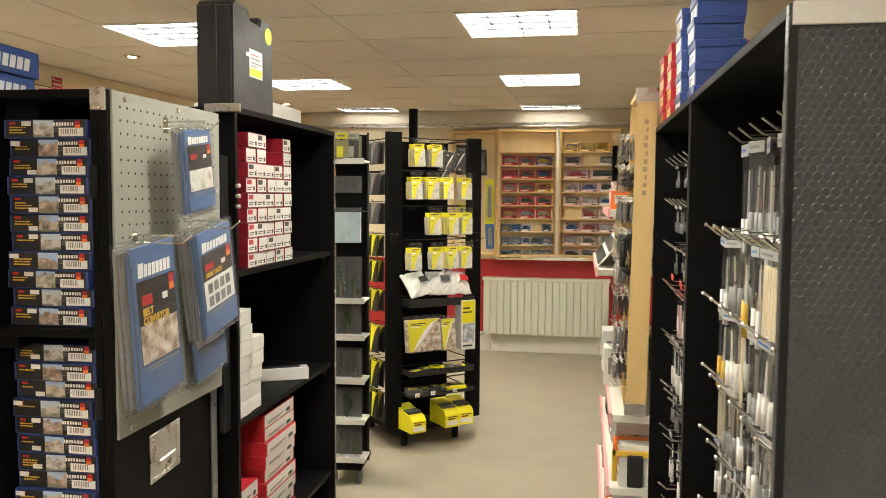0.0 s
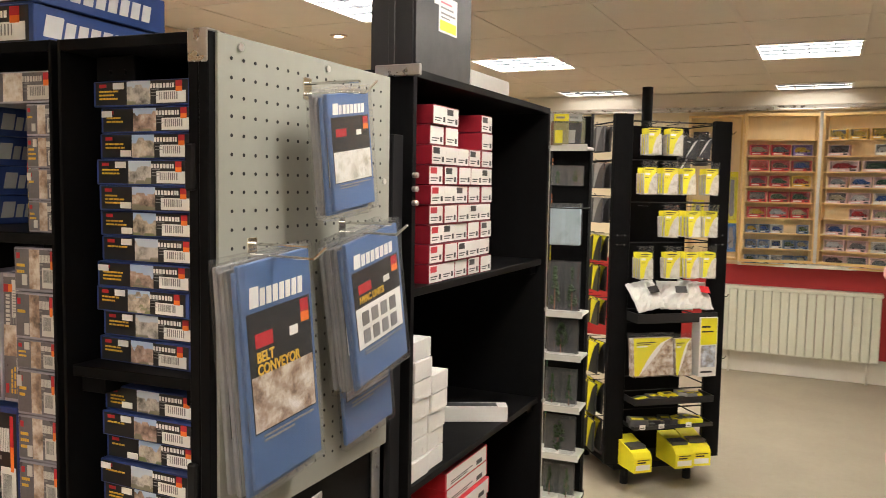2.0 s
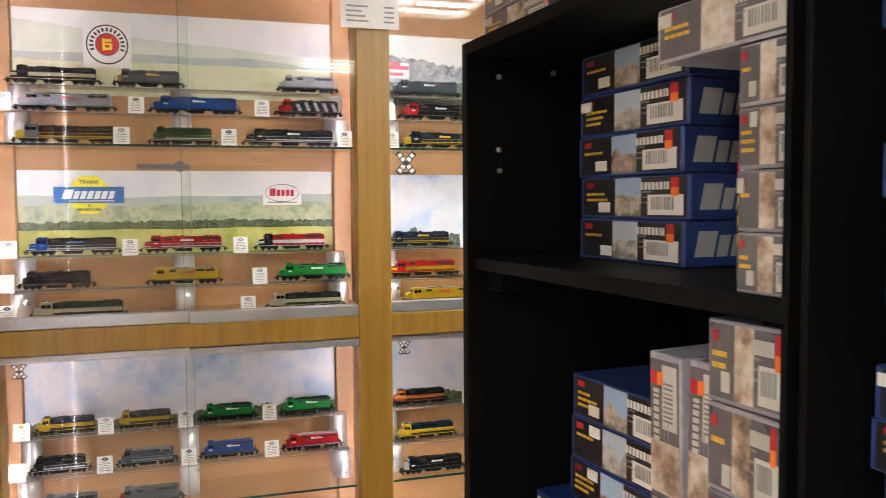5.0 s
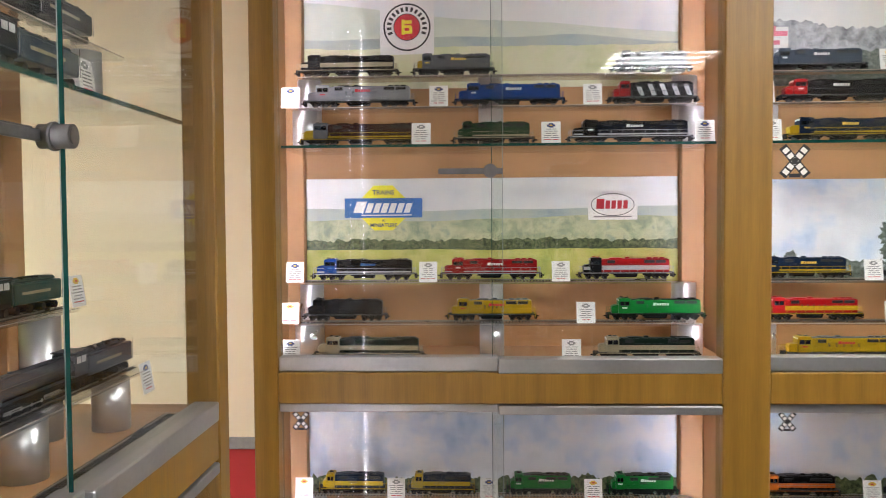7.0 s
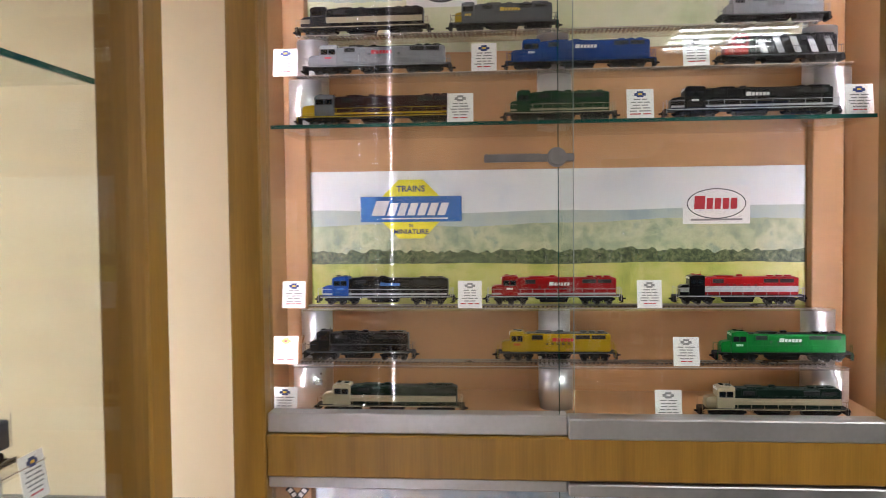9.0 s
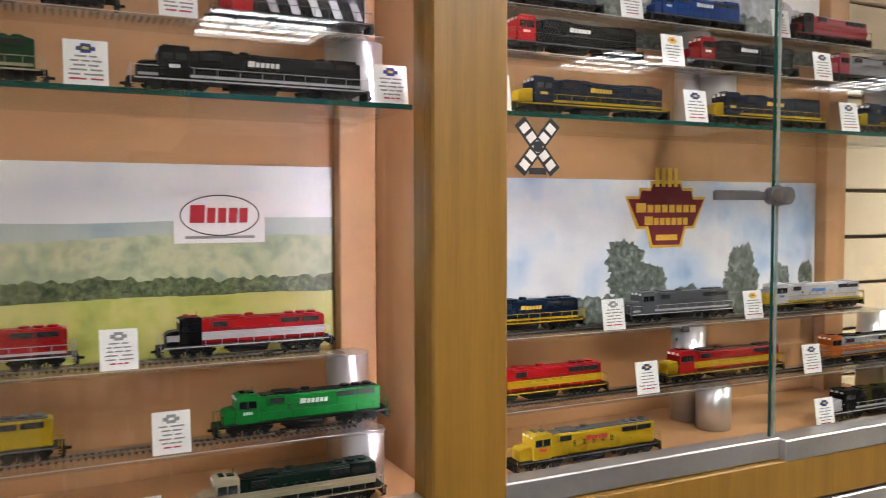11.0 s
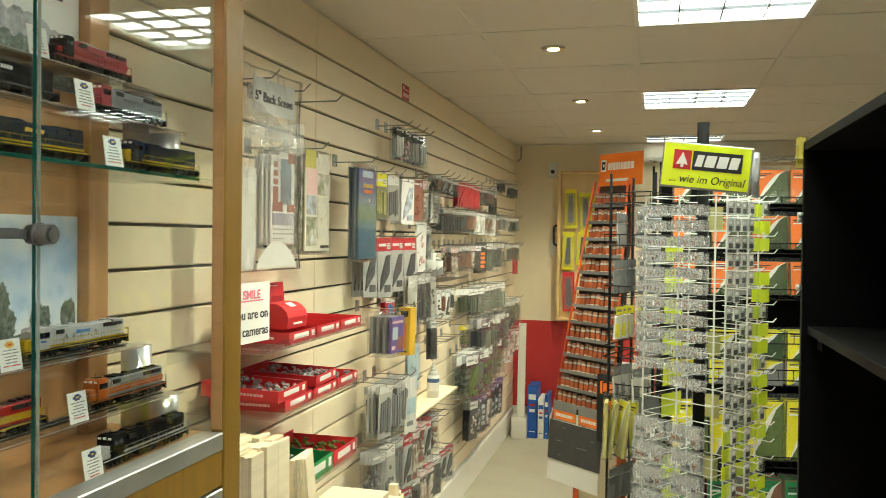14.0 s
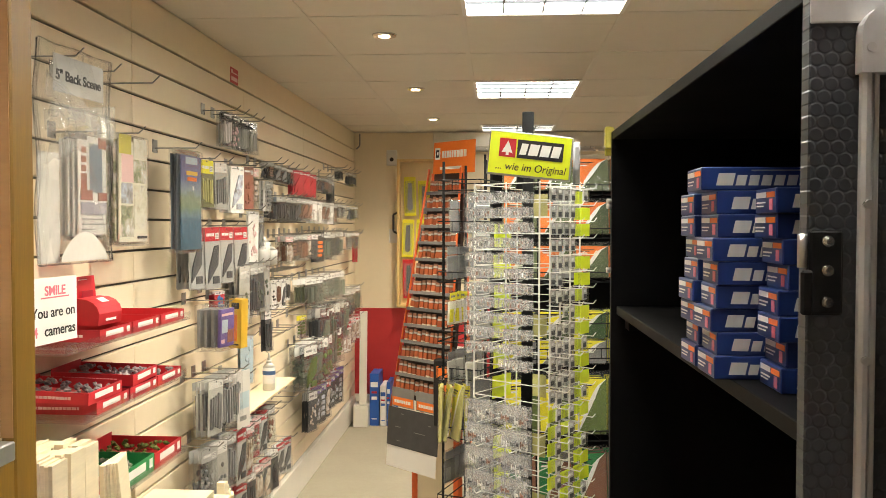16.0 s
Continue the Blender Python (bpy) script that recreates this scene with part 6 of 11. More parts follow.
row(C2, "l", 1, [(0.04, 0.25, "yellow and blue", dict(hood=L_ + "navy", cab=L_ + "yellow", stripe=L_ + "yellow")), (0.34, 0.55, "yellow and blue", dict(hood=L_ + "navy", cab=L_ + "yellow", stripe=L_ + "yellow"))], [])
row(C2, "l", 0, [(0.04, 0.26, "black", dict(hood=L_ + "black", cab=L_ + "black", nose=L_ + "white", logo="paper"))], [])

# printed backscenes behind the models
YB = 0.256
pa = picture(C1, 0.008, 0.92, 1.905, 2.15, YB, "bs_haze", "pale printed backscene of misty hills"); pale_print(pa, 0.912, 0.245, 3)
pb = picture(C1, 0.008, 0.92, 1.43, 1.685, YB, "bs_haze", "printed backscene of fields and woods"); hills_print(pb, 0.912, 0.255, 5)
pc = picture(C1, 0.008, 0.92, 0.90, 1.145, YB, "bs_cloud", "printed backscene of roofs under clouds"); skyline_print(pc, 0.912, 0.245, 9)
p2 = picture(C2, 0.008, 0.864, 1.43, 1.675, YB, "bs_cloud", "printed backscene of trees under a summer sky")
layer(p2, "printed_wood", 0.856, 0.0, 0.045, 0.0, 0.006, 10, 0.007, 14, "bs_tree", 1, "distant grey-green trees")
for x, w_, h_, k in ((0.13, 0.05, 0.065, 1), (0.40, 0.16, 0.135, 2), (0.53, 0.05, 0.055, 3), (0.67, 0.10, 0.125, 4), (0.76, 0.06, 0.09, 5), (0.25, 0.06, 0.045, 6), (0.835, 0.05, 0.10, 7)):
    tree_print(p2, x, 0.012, w_, h_, 40 + k)
p3 = picture(C2, 0.008, 0.864, 1.90, 2.13, YB, "bs_haze", "printed backscene of a wooded hillside")
layer(p3, "printed_hill", 0.856, 0.0, 0.165, 0.07, 0.02, 6, 0.008, 21, "print_hill", 1, "grey wooded hillside")
layer(p3, "printed_wood", 0.856, 0.0, 0.08, 0.0, 0.01, 12, 0.008, 23, "bs_tree", 2)
pd = picture(C2, 0.008, 0.864, 0.90, 1.145, YB, "bs_cloud", "printed backscene of roofs under clouds"); skyline_print(pd, 0.856, 0.245, 31)
# signs on the backscenes and glass
def sign_on(cab_at, name, label, x, y, z):
    return thing(name, label, "sign", cab_at @ pose(x, y, z), "makers' signs")
s = sign_on(C1, "emblem_sign", "yellow octagon sign with a blue name bar", 0.20, YB - 0.003, 1.613)
bm = bmesh.new(); prism(bm, [(math.cos(math.pi / 8 + k * math.pi / 4) * 0.06, math.sin(math.pi / 8 + k * math.pi / 4) * 0.06) for k in range(8)], -0.001, 0.0); part("plate", bm, "yellow", s)
bm = bmesh.new(); box(bm, -0.096, 0.096, -0.002, -0.0012, -0.024, 0.024, 0.0); part("bar", bm, "blue", s)
part("name_bar", slant_bars(0.142, 0.028, 7, (-0.075, -0.0021, -0.012), (1, 0, 0), (0, 0, 1), (0, -1, 0), 0.35), "paper", s, "white slanting bars in place of a name")
part("underline", plates([(-0.055, -0.019, 0.07, -0.0165, 0, 1)], (0, -0.002, 0)), ["paper"], s)
writing("word", "TRAINS", 0.016, "navy", s, pose(0, -0.0012, 0.033, 90, 0, 0)); writing("word", "IN", 0.008, "navy", s, pose(0, -0.0012, -0.034, 90, 0, 0)); writing("word", "MINIATURE", 0.013, "navy", s, pose(0, -0.0012, -0.047, 90, 0, 0))
s = sign_on(C1, "emblem_card", "white card with a red name in an oval", 0.762, YB - 0.003, 1.615)
bm = bmesh.new(); box(bm, -0.06, 0.06, -0.001, 0, -0.035, 0.035); part("card", bm, "paper", s)
part("name_bar", slant_bars(0.078, 0.024, 5, (-0.040, -0.0011, -0.008), (1, 0, 0), (0, 0, 1), (0, -1, 0), 0.05), "red", s, "red bars in place of a name")
bm = bmesh.new()
for k in range(40):
    a, b = 2 * math.pi * k / 40, 2 * math.pi * (k + 1) / 40
    tube(bm, (0.052 * math.cos(a), -0.0012, 0.002 + 0.027 * math.sin(a)), (0.052 * math.cos(b), -0.0012, 0.002 + 0.027 * math.sin(b)), 0.0008, 4)
part("oval", bm, "black_print", s)
part("small_print", plates([(-0.046, -0.029, 0.046, -0.0255, 0, 1)], (0, -0.001, 0)), ["grey_print"], s)
s = sign_on(C1, "round_emblem", "round red and white maker's emblem on a card", 0.262, YB - 0.003, 2.054)
bm = bmesh.new(); box(bm, -0.066, 0.066, -0.001, 0, -0.066, 0.066); part("card", bm, "paper", s)
for r1, m, y in ((0.058, "black_print", -0.0014), (0.054, "paper", -0.0018), (0.033, "black_print", -0.0022), (0.031, "red", -0.0026)):
    bm = bmesh.new(); tube(bm, (0, -0.001, 0), (0, y, 0), r1, 40); part("ring", bm, m, s)
bm = plates([(-0.013, -0.018, -0.006, 0.018, 0, 1), (-0.006, 0.008, 0.012, 0.016, 0, 1), (-0.006, -0.016, 0.013, -0.009, 0, 1), (0.006, -0.009, 0.013, 0.002, 0, 1), (-0.006, -0.002, 0.010, 0.004, 0, 1)], (0, -0.0026, 0)); part("monogram", bm, ["yellow"], s)
bm = bmesh.new()
for k in range(15):
    a = math.radians(200 - k * 15.7)
    box(bm, -0.003, 0.003, -0.0024, -0.0018, 0.038, 0.049, m=pose(0, 0, 0, 0, 90 - math.degrees(a), 0))
part("ring_bars", bm, "black_print", s)
s = sign_on(C2, "stepped_emblem", "maroon and gold stepped maker's emblem", 0.487, YB - 0.003, 1.612)
for k, (m, d, y) in enumerate((("gold", 0.0, -0.001), ("maroon_sign", 0.005, -0.002))):
    bm = bmesh.new()
    prism(bm, [(-0.09 + d, 0.035 - d), (-0.06, 0.035 - d), (-0.06 + d, 0.05 - d), (-0.035, 0.05 - d), (-0.035 + d, 0.062 - d), (0.035 - d, 0.062 - d), (0.035, 0.05 - d), (0.06 - d, 0.05 - d), (0.06, 0.035 - d), (0.09 - d, 0.035 - d), (0.065 - d, -0.022 + d), (0.045 - d, -0.022 + d), (0.035 - d, -0.055 + d), (-0.035 + d, -0.055 + d), (-0.045 + d, -0.022 + d), (-0.065 + d, -0.022 + d)], y, y + 0.001)
    part("shape", bm, m, s)
part("name_bar", slant_bars(0.136, 0.016, 8, (-0.068, -0.0021, 0.007), (1, 0, 0), (0, 0, 1), (0, -1, 0), 0.0), "gold", s, "gold bars in place of a name")
part("name_bar", slant_bars(0.098, 0.015, 7, (-0.049, -0.0021, -0.015), (1, 0, 0), (0, 0, 1), (0, -1, 0), 0.0), "gold", s)
bm = plates([(-0.024, -0.042, 0.024, -0.032, 0, 1)] + [(-0.026 + 0.014 * k, 0.052, -0.018 + 0.014 * k, 0.085, 0, 1) for k in range(4)], (0, -0.002, 0)); part("ornament", bm, ["gold"], s)
s = sign_on(C2, "emblem_card", "white card with a red name banner", 0.085, YB - 0.006, 2.02)
bm = bmesh.new(); box(bm, -0.06, 0.05, -0.001, 0, -0.03, 0.02); part("card", bm, "paper", s)
bm = plates([(-0.058, -0.002, 0.048, 0.010, 0, 1), (-0.03, 0.010, 0.02, 0.022, 0, 1), (-0.04, -0.022, 0.03, -0.012, 0, 1)], (0, -0.001, 0)); part("print", bm, ["pink"], s)
s = sign_on(C2, "emblem_card", "white card with a black name frame", 0.77, YB - 0.006, 2.08)
bm = bmesh.new(); box(bm, -0.05, 0.05, -0.001, 0, -0.028, 0.028); part("card", bm, "paper", s)
bm = plates([(-0.045, -0.024, 0.045, 0.024, 0, 1), (-0.041, -0.012, 0.041, 0.020, 1, 2)] + [(-0.032 + a, -0.008, -0.032 + b, 0.016, 2, 3) for a, b in bars(0.064, 0.02, 3, 6)], (0, -0.001, 0)); part("print", bm, ["black_print", "paper", "red"], s)

def crossbuck(at, s=1.0):
    t = thing("crossbuck_sticker", "black and white railway crossing sticker on the glass", "sticker", at, "crossing stickers")
    for a in (50, -50):
        bm = bmesh.new(); box(bm, -0.040 * s, 0.040 * s, -0.0004, 0, -0.009 * s, 0.009 * s, m=pose(0, -0.0001 * (a > 0), 0, 0, a, 0)); q = part("arm", bm, "black_print", t)
        for k in range(5):
            x = (-0.034 + 0.0145 * k) * s
            bm = bmesh.new(); box(bm, x, x + 0.010 * s, -0.0012, -0.0002, -0.006 * s, 0.006 * s, m=pose(0, -0.0001 * (a > 0), 0, 0, a, 0))
            part("panel", bm, "paper", q)
    bm = bmesh.new(); box(bm, -0.012 * s, 0.012 * s, -0.0014, 0, -0.034 * s, -0.026 * s); tube(bm, (0, -0.0015, 0), (0, -0.001, 0), 0.007 * s, 10); part("foot", bm, "black_print", t)
crossbuck(C2 @ pose(0.051, -0.0125, 1.701))
crossbuck(C2 @ pose(0.04, -0.0125, 1.150), 0.6)
crossbuck(C1 @ pose(0.045, -0.0125, 1.150), 0.6)

# price list taped across the middle posts
t = thing("price_list", "grey printed price list taped over the posts", "notice", C1 @ pose(0.988, -0.036, 2.083, -2, 0, 0))
bm = bmesh.new(); box(bm, -0.085, 0.085, -0.0008, 0, 0, 0.24); part("sheet", bm, "card_white", t)
R = [(-0.04 + 0.01 * (k % 2), 0.10 + 0.018 * k, 0.05 - 0.008 * k, 0.104 + 0.018 * k, 0, 1) for k in range(6)] + [(-0.07, 0.018 + 0.014 * k, -0.005 - 0.01 * (k % 3), 0.023 + 0.014 * k, 0, 1) for k in range(4)] + [(0.04, 0.018 + 0.014 * k, 0.07, 0.023 + 0.014 * k, 0, 1) for k in range(4)]
part("print", plates(R, (0, -0.0008, 0)), ["grey_print"], t)

# wing cabinet: steam engines on risers, banner and backscene
riser(C3, 0.02, 0.93, 0.066, 0.136, 1.352, [(0.40, 1.27), (0.86, 1.27), (0.62, 1.27)])
riser(C3, 0.02, 0.86, 0.146, 0.205, 1.455, [(0.30, 1.27), (0.80, 1.27)])
track(0.90, C3 @ pose(0.02, 0.100, 1.3525), None)
track(0.83, C3 @ pose(0.02, 0.176, 1.4555), None)
track(0.93, C3 @ pose(0.02, 0.040, 1.2705), None)
steam_engine(0.40, C3 @ pose(0.705, 0.100, 1.3560), "graphite grey streamlined model steam engine with tender", "loco_graphite", "loco_graphite")
steam_engine(0.36, C3 @ pose(0.660, 0.176, 1.4590), "green model steam engine with lettered tender", "loco_dkgreen", "loco_pine")
steam_engine(0.40, C3 @ pose(0.640, 0.12, 1.8420), "black model steam engine with tender", "loco_black", "loco_black")
steam_engine(0.38, C3 @ pose(0.480, 0.058, 1.7520), "black model steam engine with tender", "loco_black", "loco_slate")
riser(C3, 0.02, 0.90, 0.088, 0.152, 1.838, [(0.40, 1.748), (0.83, 1.748)])
price_card(C3 @ pose(0.868, 0.150, 1.4560), 901); price_card(C3 @ pose(0.905, 0.060, 1.3160), 902); price_card(C3 @ pose(0.695, 0.045, 1.7485), 903)
pe = picture(C3, 0.01, 0.885, 1.43, 1.66, 0.290, "bs_haze", "printed backscene of fields and woods"); hills_print(pe, 0.875, 0.23, 41)
bm = bmesh.new(); box(bm, 0, 0.875, -0.0015, 0, 0, 0.16)
t = thing("banner", "dark blue printed banner across the cabinet back", "banner", C3 @ pose(0.01, 0.290, 1.665), bm=bm, mats="brochure")
part("print", plates([(0.45 + a, 0.02, 0.45 + b, 0.03, 0, 1) for a, b in bars(0.40, 0.02, 20, 8)] + [(0.45 + a, 0.11, 0.45 + b, 0.12, 0, 1) for a, b in bars(0.40, 0.02, 20, 9)], (0, -0.0015, 0)), ["gold"], t)


# ---------------------------------------------------------------- goods on the slatwall
XW = XL + 0.022
PACK_MESHES = {}
PACK_NAMES = {"card_white": "blister_pack", "pack_grey": "clear_pack", "grass": "foliage_bag", "dark_grey": "dark_packet", "brown": "brown_packet", "paper": "card_packet", "yellow": "yellow_packet", "clear": "clear_pack"}
M["brick_card"] = mat("brick_printed_card", (0.30, 0.10, 0.065), 0.5, vary=0.2, scale=30, rand=0.2)
M["olive_card"] = mat("olive_card", (0.22, 0.21, 0.09), 0.5, vary=0.2, scale=20, rand=0.25)
M["dull_green"] = mat("dusty_green_goods", (0.13, 0.15, 0.11), 0.7, vary=0.35, scale=50, bump=0.4, bump_scale=200, rand=0.3)
def pack_meshes(w, h, d, card, blis, head, top):
    """Shared meshes of one kind of hanging pack: faces +x, top at z=0. One whole front pack in parts, one plain pack from behind it."""
    key = (round(w, 3), round(h, 2), round(d, 3), card, blis, head, top)
    if key not in PACK_MESHES:
        r = random.Random(int(w * 1e4 + h * 1e3) + len(PACK_MESHES))
        style = 3 if head == "red" and card != "red" else r.randrange(4)
        def goods(bm, mi):
            lo = top + 0.06
            if style == 0:
                for k in range(5):
                    y = -w * 0.32 + w * 0.16 * k
                    box(bm, 0.0012, d * r.uniform(0.4, 0.7), y - w * 0.045, y + w * 0.045, -h * r.uniform(0.82, 0.93), -h * r.uniform(lo, lo + 0.12), mi=mi)
            elif style == 1:
                for k in range(4):
                    z = -h * (lo + 0.08 + (0.84 - lo) * k / 4)
                    box(bm, 0.0012, d * r.uniform(0.4, 0.7), -w * r.uniform(0.22, 0.36), w * r.uniform(0.16, 0.36), z - h * 0.055, z + h * 0.035, 0.0008, mi=mi)
            elif style == 2:
                for k in range(10):
                    y, z, q = r.uniform(-0.28, 0.28) * w, -h * r.uniform(lo + 0.1, 0.88), r.uniform(0.06, 0.12) * w
                    o = bmesh.ops.create_icosphere(bm, subdivisions=1, radius=q, matrix=pose(d * 0.4, y, z) @ Matrix.Diagonal((min(1, d * 0.35 / q), 1, 1.2, 1)))
                    for f in {f for v in o["verts"] for f in v.link_faces}:
                        f.material_index = mi
            else:
                prism(bm, [(-w * 0.38, -h * 0.90), (w * 0.30, -h * 0.62), (w * 0.38, -h * lo), (w * 0.10, -h * (lo + 0.02)), (-w * 0.30, -h * 0.66)], 0.0012, d * 0.5, mi=mi, axis="x")
                box(bm, 0.0012, d * 0.4, -w * 0.05, w * 0.36, -h * 0.92, -h * 0.80, mi=mi)
        bm = bmesh.new(); box(bm, -0.0007, 0.0007, -w / 2, w / 2, -h, -0.004, 0.0)
        c = mesh_of(bm, card)
        bm = bmesh.new(); goods(bm, 0); g = mesh_of(bm, blis)
        bm = bmesh.new()
        tube(bm, (0.0008, 0, -0.009), (0.0016, 0, -0.009), 0.004, 8, mi=1)
        hh = h * top
        box(bm, 0.0006, 0.0014, -w / 2 + 0.001, w / 2 - 0.001, -hh, -0.004, mi=0)
        for a, b in bars(w * 0.5, 0.01, 5, len(PACK_MESHES)):
            box(bm, 0.0012, 0.0020, -w * 0.38 + a, -w * 0.38 + b, -hh * 0.66, -hh * 0.46, mi=2 if head != "paper" else 3)
        box(bm, 0.0012, 0.0020, w * 0.20, w * 0.42, -hh * 0.86, -hh * 0.44, mi=2)
        for k in range(3):
            box(bm, 0.0019, 0.0024, w * 0.22, w * 0.40, -hh * (0.80 - 0.12 * k), -hh * (0.74 - 0.12 * k), mi=3)
        p = mesh_of(bm, [head, "black_print", "paper", "grey_print"])
        bm = bmesh.new(); box(bm, -0.0012, d, -w / 2 - 0.002, w / 2 + 0.002, -h - 0.004, 0.0, 0.002)
        for v in bm.verts:
            if v.co.z > -h * top:
                v.co.x *= 0.3
        f = mesh_of(bm, "film")
        bm = bmesh.new(); box(bm, -0.0007, 0.0007, -w / 2, w / 2, -h, -0.004, mi=0); goods(bm, 1)
        box(bm, 0.0006, 0.0014, -w / 2 + 0.001, w / 2 - 0.001, -hh, -0.004, mi=2)
        q = mesh_of(bm, [card, blis, head])
        PACK_MESHES[key] = (c, p, g, f, q)
    return PACK_MESHES[key]

def pack(at, w, h, d, card, goods, head, label, group, front=True, top=0.22):
    c, p, g, f, q = pack_meshes(w, h, d, card, goods, head, top)
    name = PACK_NAMES.get(card, "printed_packet")
    if not front:
        t = new(name, q)
        tagged(t, label, "packet", group)
        t.matrix_basis = at
        return t
    t = thing(name, label, "packet", at, group)
    part("card", c, None, t)
    part("moulding", g, None, t)
    part("header_print", p, None, t)
    part("clear_bag", f, None, t, "clear plastic bag").visible_shadow = False
    return t

WALL_HOOKS = {}
def wall_hook(y, z, L):
    """Double wire hook with an upturned end on a wide plate in the slat's groove."""
    if L not in WALL_HOOKS:
        bm = bmesh.new()
        path_tube(bm, [(0, 0, 0), (L, 0, 0), (L + 0.022, 0, 0.020)], 0.0022, 6)
        box(bm, 0.0, 0.0022, -0.021, 0.021, -0.016, 0.030, 0.0008)
        WALL_HOOKS[L] = mesh_of(bm, "hook_wire")
    return part("hook", WALL_HOOKS[L], None, slatwall, "double wire hook on a steel plate", at=pose(XW - XL, y, z))

def hang(y, z, w, h, n, kinds, L=0.15, seed=0, label="", group="packets hanging on the slatwall", d=0.010, yaw=-14, top=0.22):
    """A hook at y with n packs pushed together towards its end; kinds: (card, goods, header) triples."""
    r = random.Random(seed)
    wall_hook(y, z, L)
    step = min(d, (L - 0.05) / n)
    for k in range(n):
        x = XW + L - 0.036 - step * (n - 1 - k)
        card, goods, head = kinds if isinstance(kinds, tuple) else kinds[r.randrange(len(kinds))]
        pack(pose(x, y + r.uniform(-0.003, 0.003), z - 0.001 - r.uniform(0, 0.005), r.uniform(-1.5, 1.5), r.uniform(-2, 2), yaw + r.uniform(-4, 4)), w, h, step * 0.95, card, goods, head, label or "clear pack of model parts on a hook", group, k == n - 1, top)

# large clear bag of backscene sheets, its upper half folded film
t = thing("backscene_bag", "clear bag of rolled backscene sheets with a paper label", "packet", pose(XW + 0.165, 3.885, 2.08, 0, 0, -4))
bm = bmesh.new(); box(bm, -0.006, 0.006, -0.12, 0.19, -0.53, 0.0, 0.004)
bmesh.ops.subdivide_edges(bm, edges=bm.edges[:], cuts=9, use_grid_fill=True)
rr = random.Random(2)
for v in bm.verts:
    v.co.x += rr.uniform(-0.004, 0.004) + 0.005 * math.sin(v.co.y * 40 + v.co.z * 22)
part("clear_bag", bm, "film", t, "crinkled clear bag").visible_shadow = False
for k, (y0, z0, y1, z1, wd) in enumerate(((-0.11, -0.19, 0.19, -0.14, 0.045), (-0.11, -0.10, 0.18, -0.20, 0.05), (-0.11, -0.27, 0.10, -0.20, 0.045), (-0.10, -0.16, 0.19, -0.18, 0.035))):
    bm = bmesh.new()
    n_ = 14
    va = [bm.verts.new((0.012 + 0.004 * k + 0.006 * math.sin(q * 1.9 + k), y0 + (y1 - y0) * q / n_, z0 + (z1 - z0) * q / n_ + wd * 0.5)) for q in range(n_ + 1)]
    vb = [bm.verts.new((0.009 + 0.004 * k + 0.006 * math.cos(q * 1.3 + k), y0 + (y1 - y0) * q / n_, z0 + (z1 - z0) * q / n_ - wd * (0.5 + 0.15 * math.sin(q * 2.3)))) for q in range(n_ + 1)]
    for q in range(n_):
        bm.faces.new((va[q], va[q + 1], vb[q + 1], vb[q]))
    part("film_fold", bm, "fold_film", t, "slack folded clear film").visible_shadow = False
bm = bmesh.new(); box(bm, -0.011, -0.009, -0.105, -0.02, -0.525, -0.26, 0.0005); part("sheet", bm, "veiled_paper", t)
bm = bmesh.new(); box(bm, 0.0035, 0.0045, -0.06, 0.155, -0.115, -0.025); part("label", bm, "bag_paper", t)
writing("lettering", '5" Back Scene', 0.034, "black_print", t, pose(0.0050, 0.045, -0.085, 90, 0, 90), "CENTER", "black lettering")
bm = bmesh.new(); prism(bm, [(-0.05 + 0.20 * k / 16, -0.512 + 0.062 * math.sin(math.pi * k / 16) ** 0.8) for k in range(17)] + [(0.15, -0.522), (-0.05, -0.522)], 0.0134, 0.0142, axis="x"); part("paper_arc", bm, "veiled_paper", t)
wall_hook(3.92, 2.065, 0.17); wall_hook(4.12, 2.065, 0.17); wall_hook(4.30, 2.065, 0.20)

def sheet_pack(y, z, w, h, n, front, patches, label, edge="card_white", L=0.13, skew=-10):
    """Stack of flat card kits in bags; the front one carries the printed patches (y0, z0, y1, z1, material)."""
    wall_hook(y, z + 0.005, L)
    for k in range(n):
        x = XW + L - 0.02 - 0.011 * (n - 1 - k)
        t = thing("card_kit", label, "packet", pose(x, y + 0.006 * math.sin(k * 2.1), z - 0.004 * (k % 2), 0, 0, skew), "card kits on the slatwall")
        bm = bmesh.new(); box(bm, -0.003, 0.003, -w / 2, w / 2, -h, -0.02, 0.001); part("card", bm, front if k == n - 1 else edge, t)
        bm = bmesh.new(); box(bm, -0.005, 0.006, -w / 2 - 0.008, w / 2 + 0.008, -h - 0.012, 0, 0.002); part("clear_bag", bm, "film", t).visible_shadow = False
        if k == n - 1:
            mats = sorted({p[4] for p in patches})
            part("print", plates([(a * w - w / 2, -h + b * h, c * w - w / 2, -h + e * h, mats.index(m), 1 + 0.5 * i) for i, (a, b, c, e, m) in enumerate(patches)], (0.003, 0, 0), (0, 1, 0), (0, 0, 1), (1, 0, 0)), mats, t, "printed front")
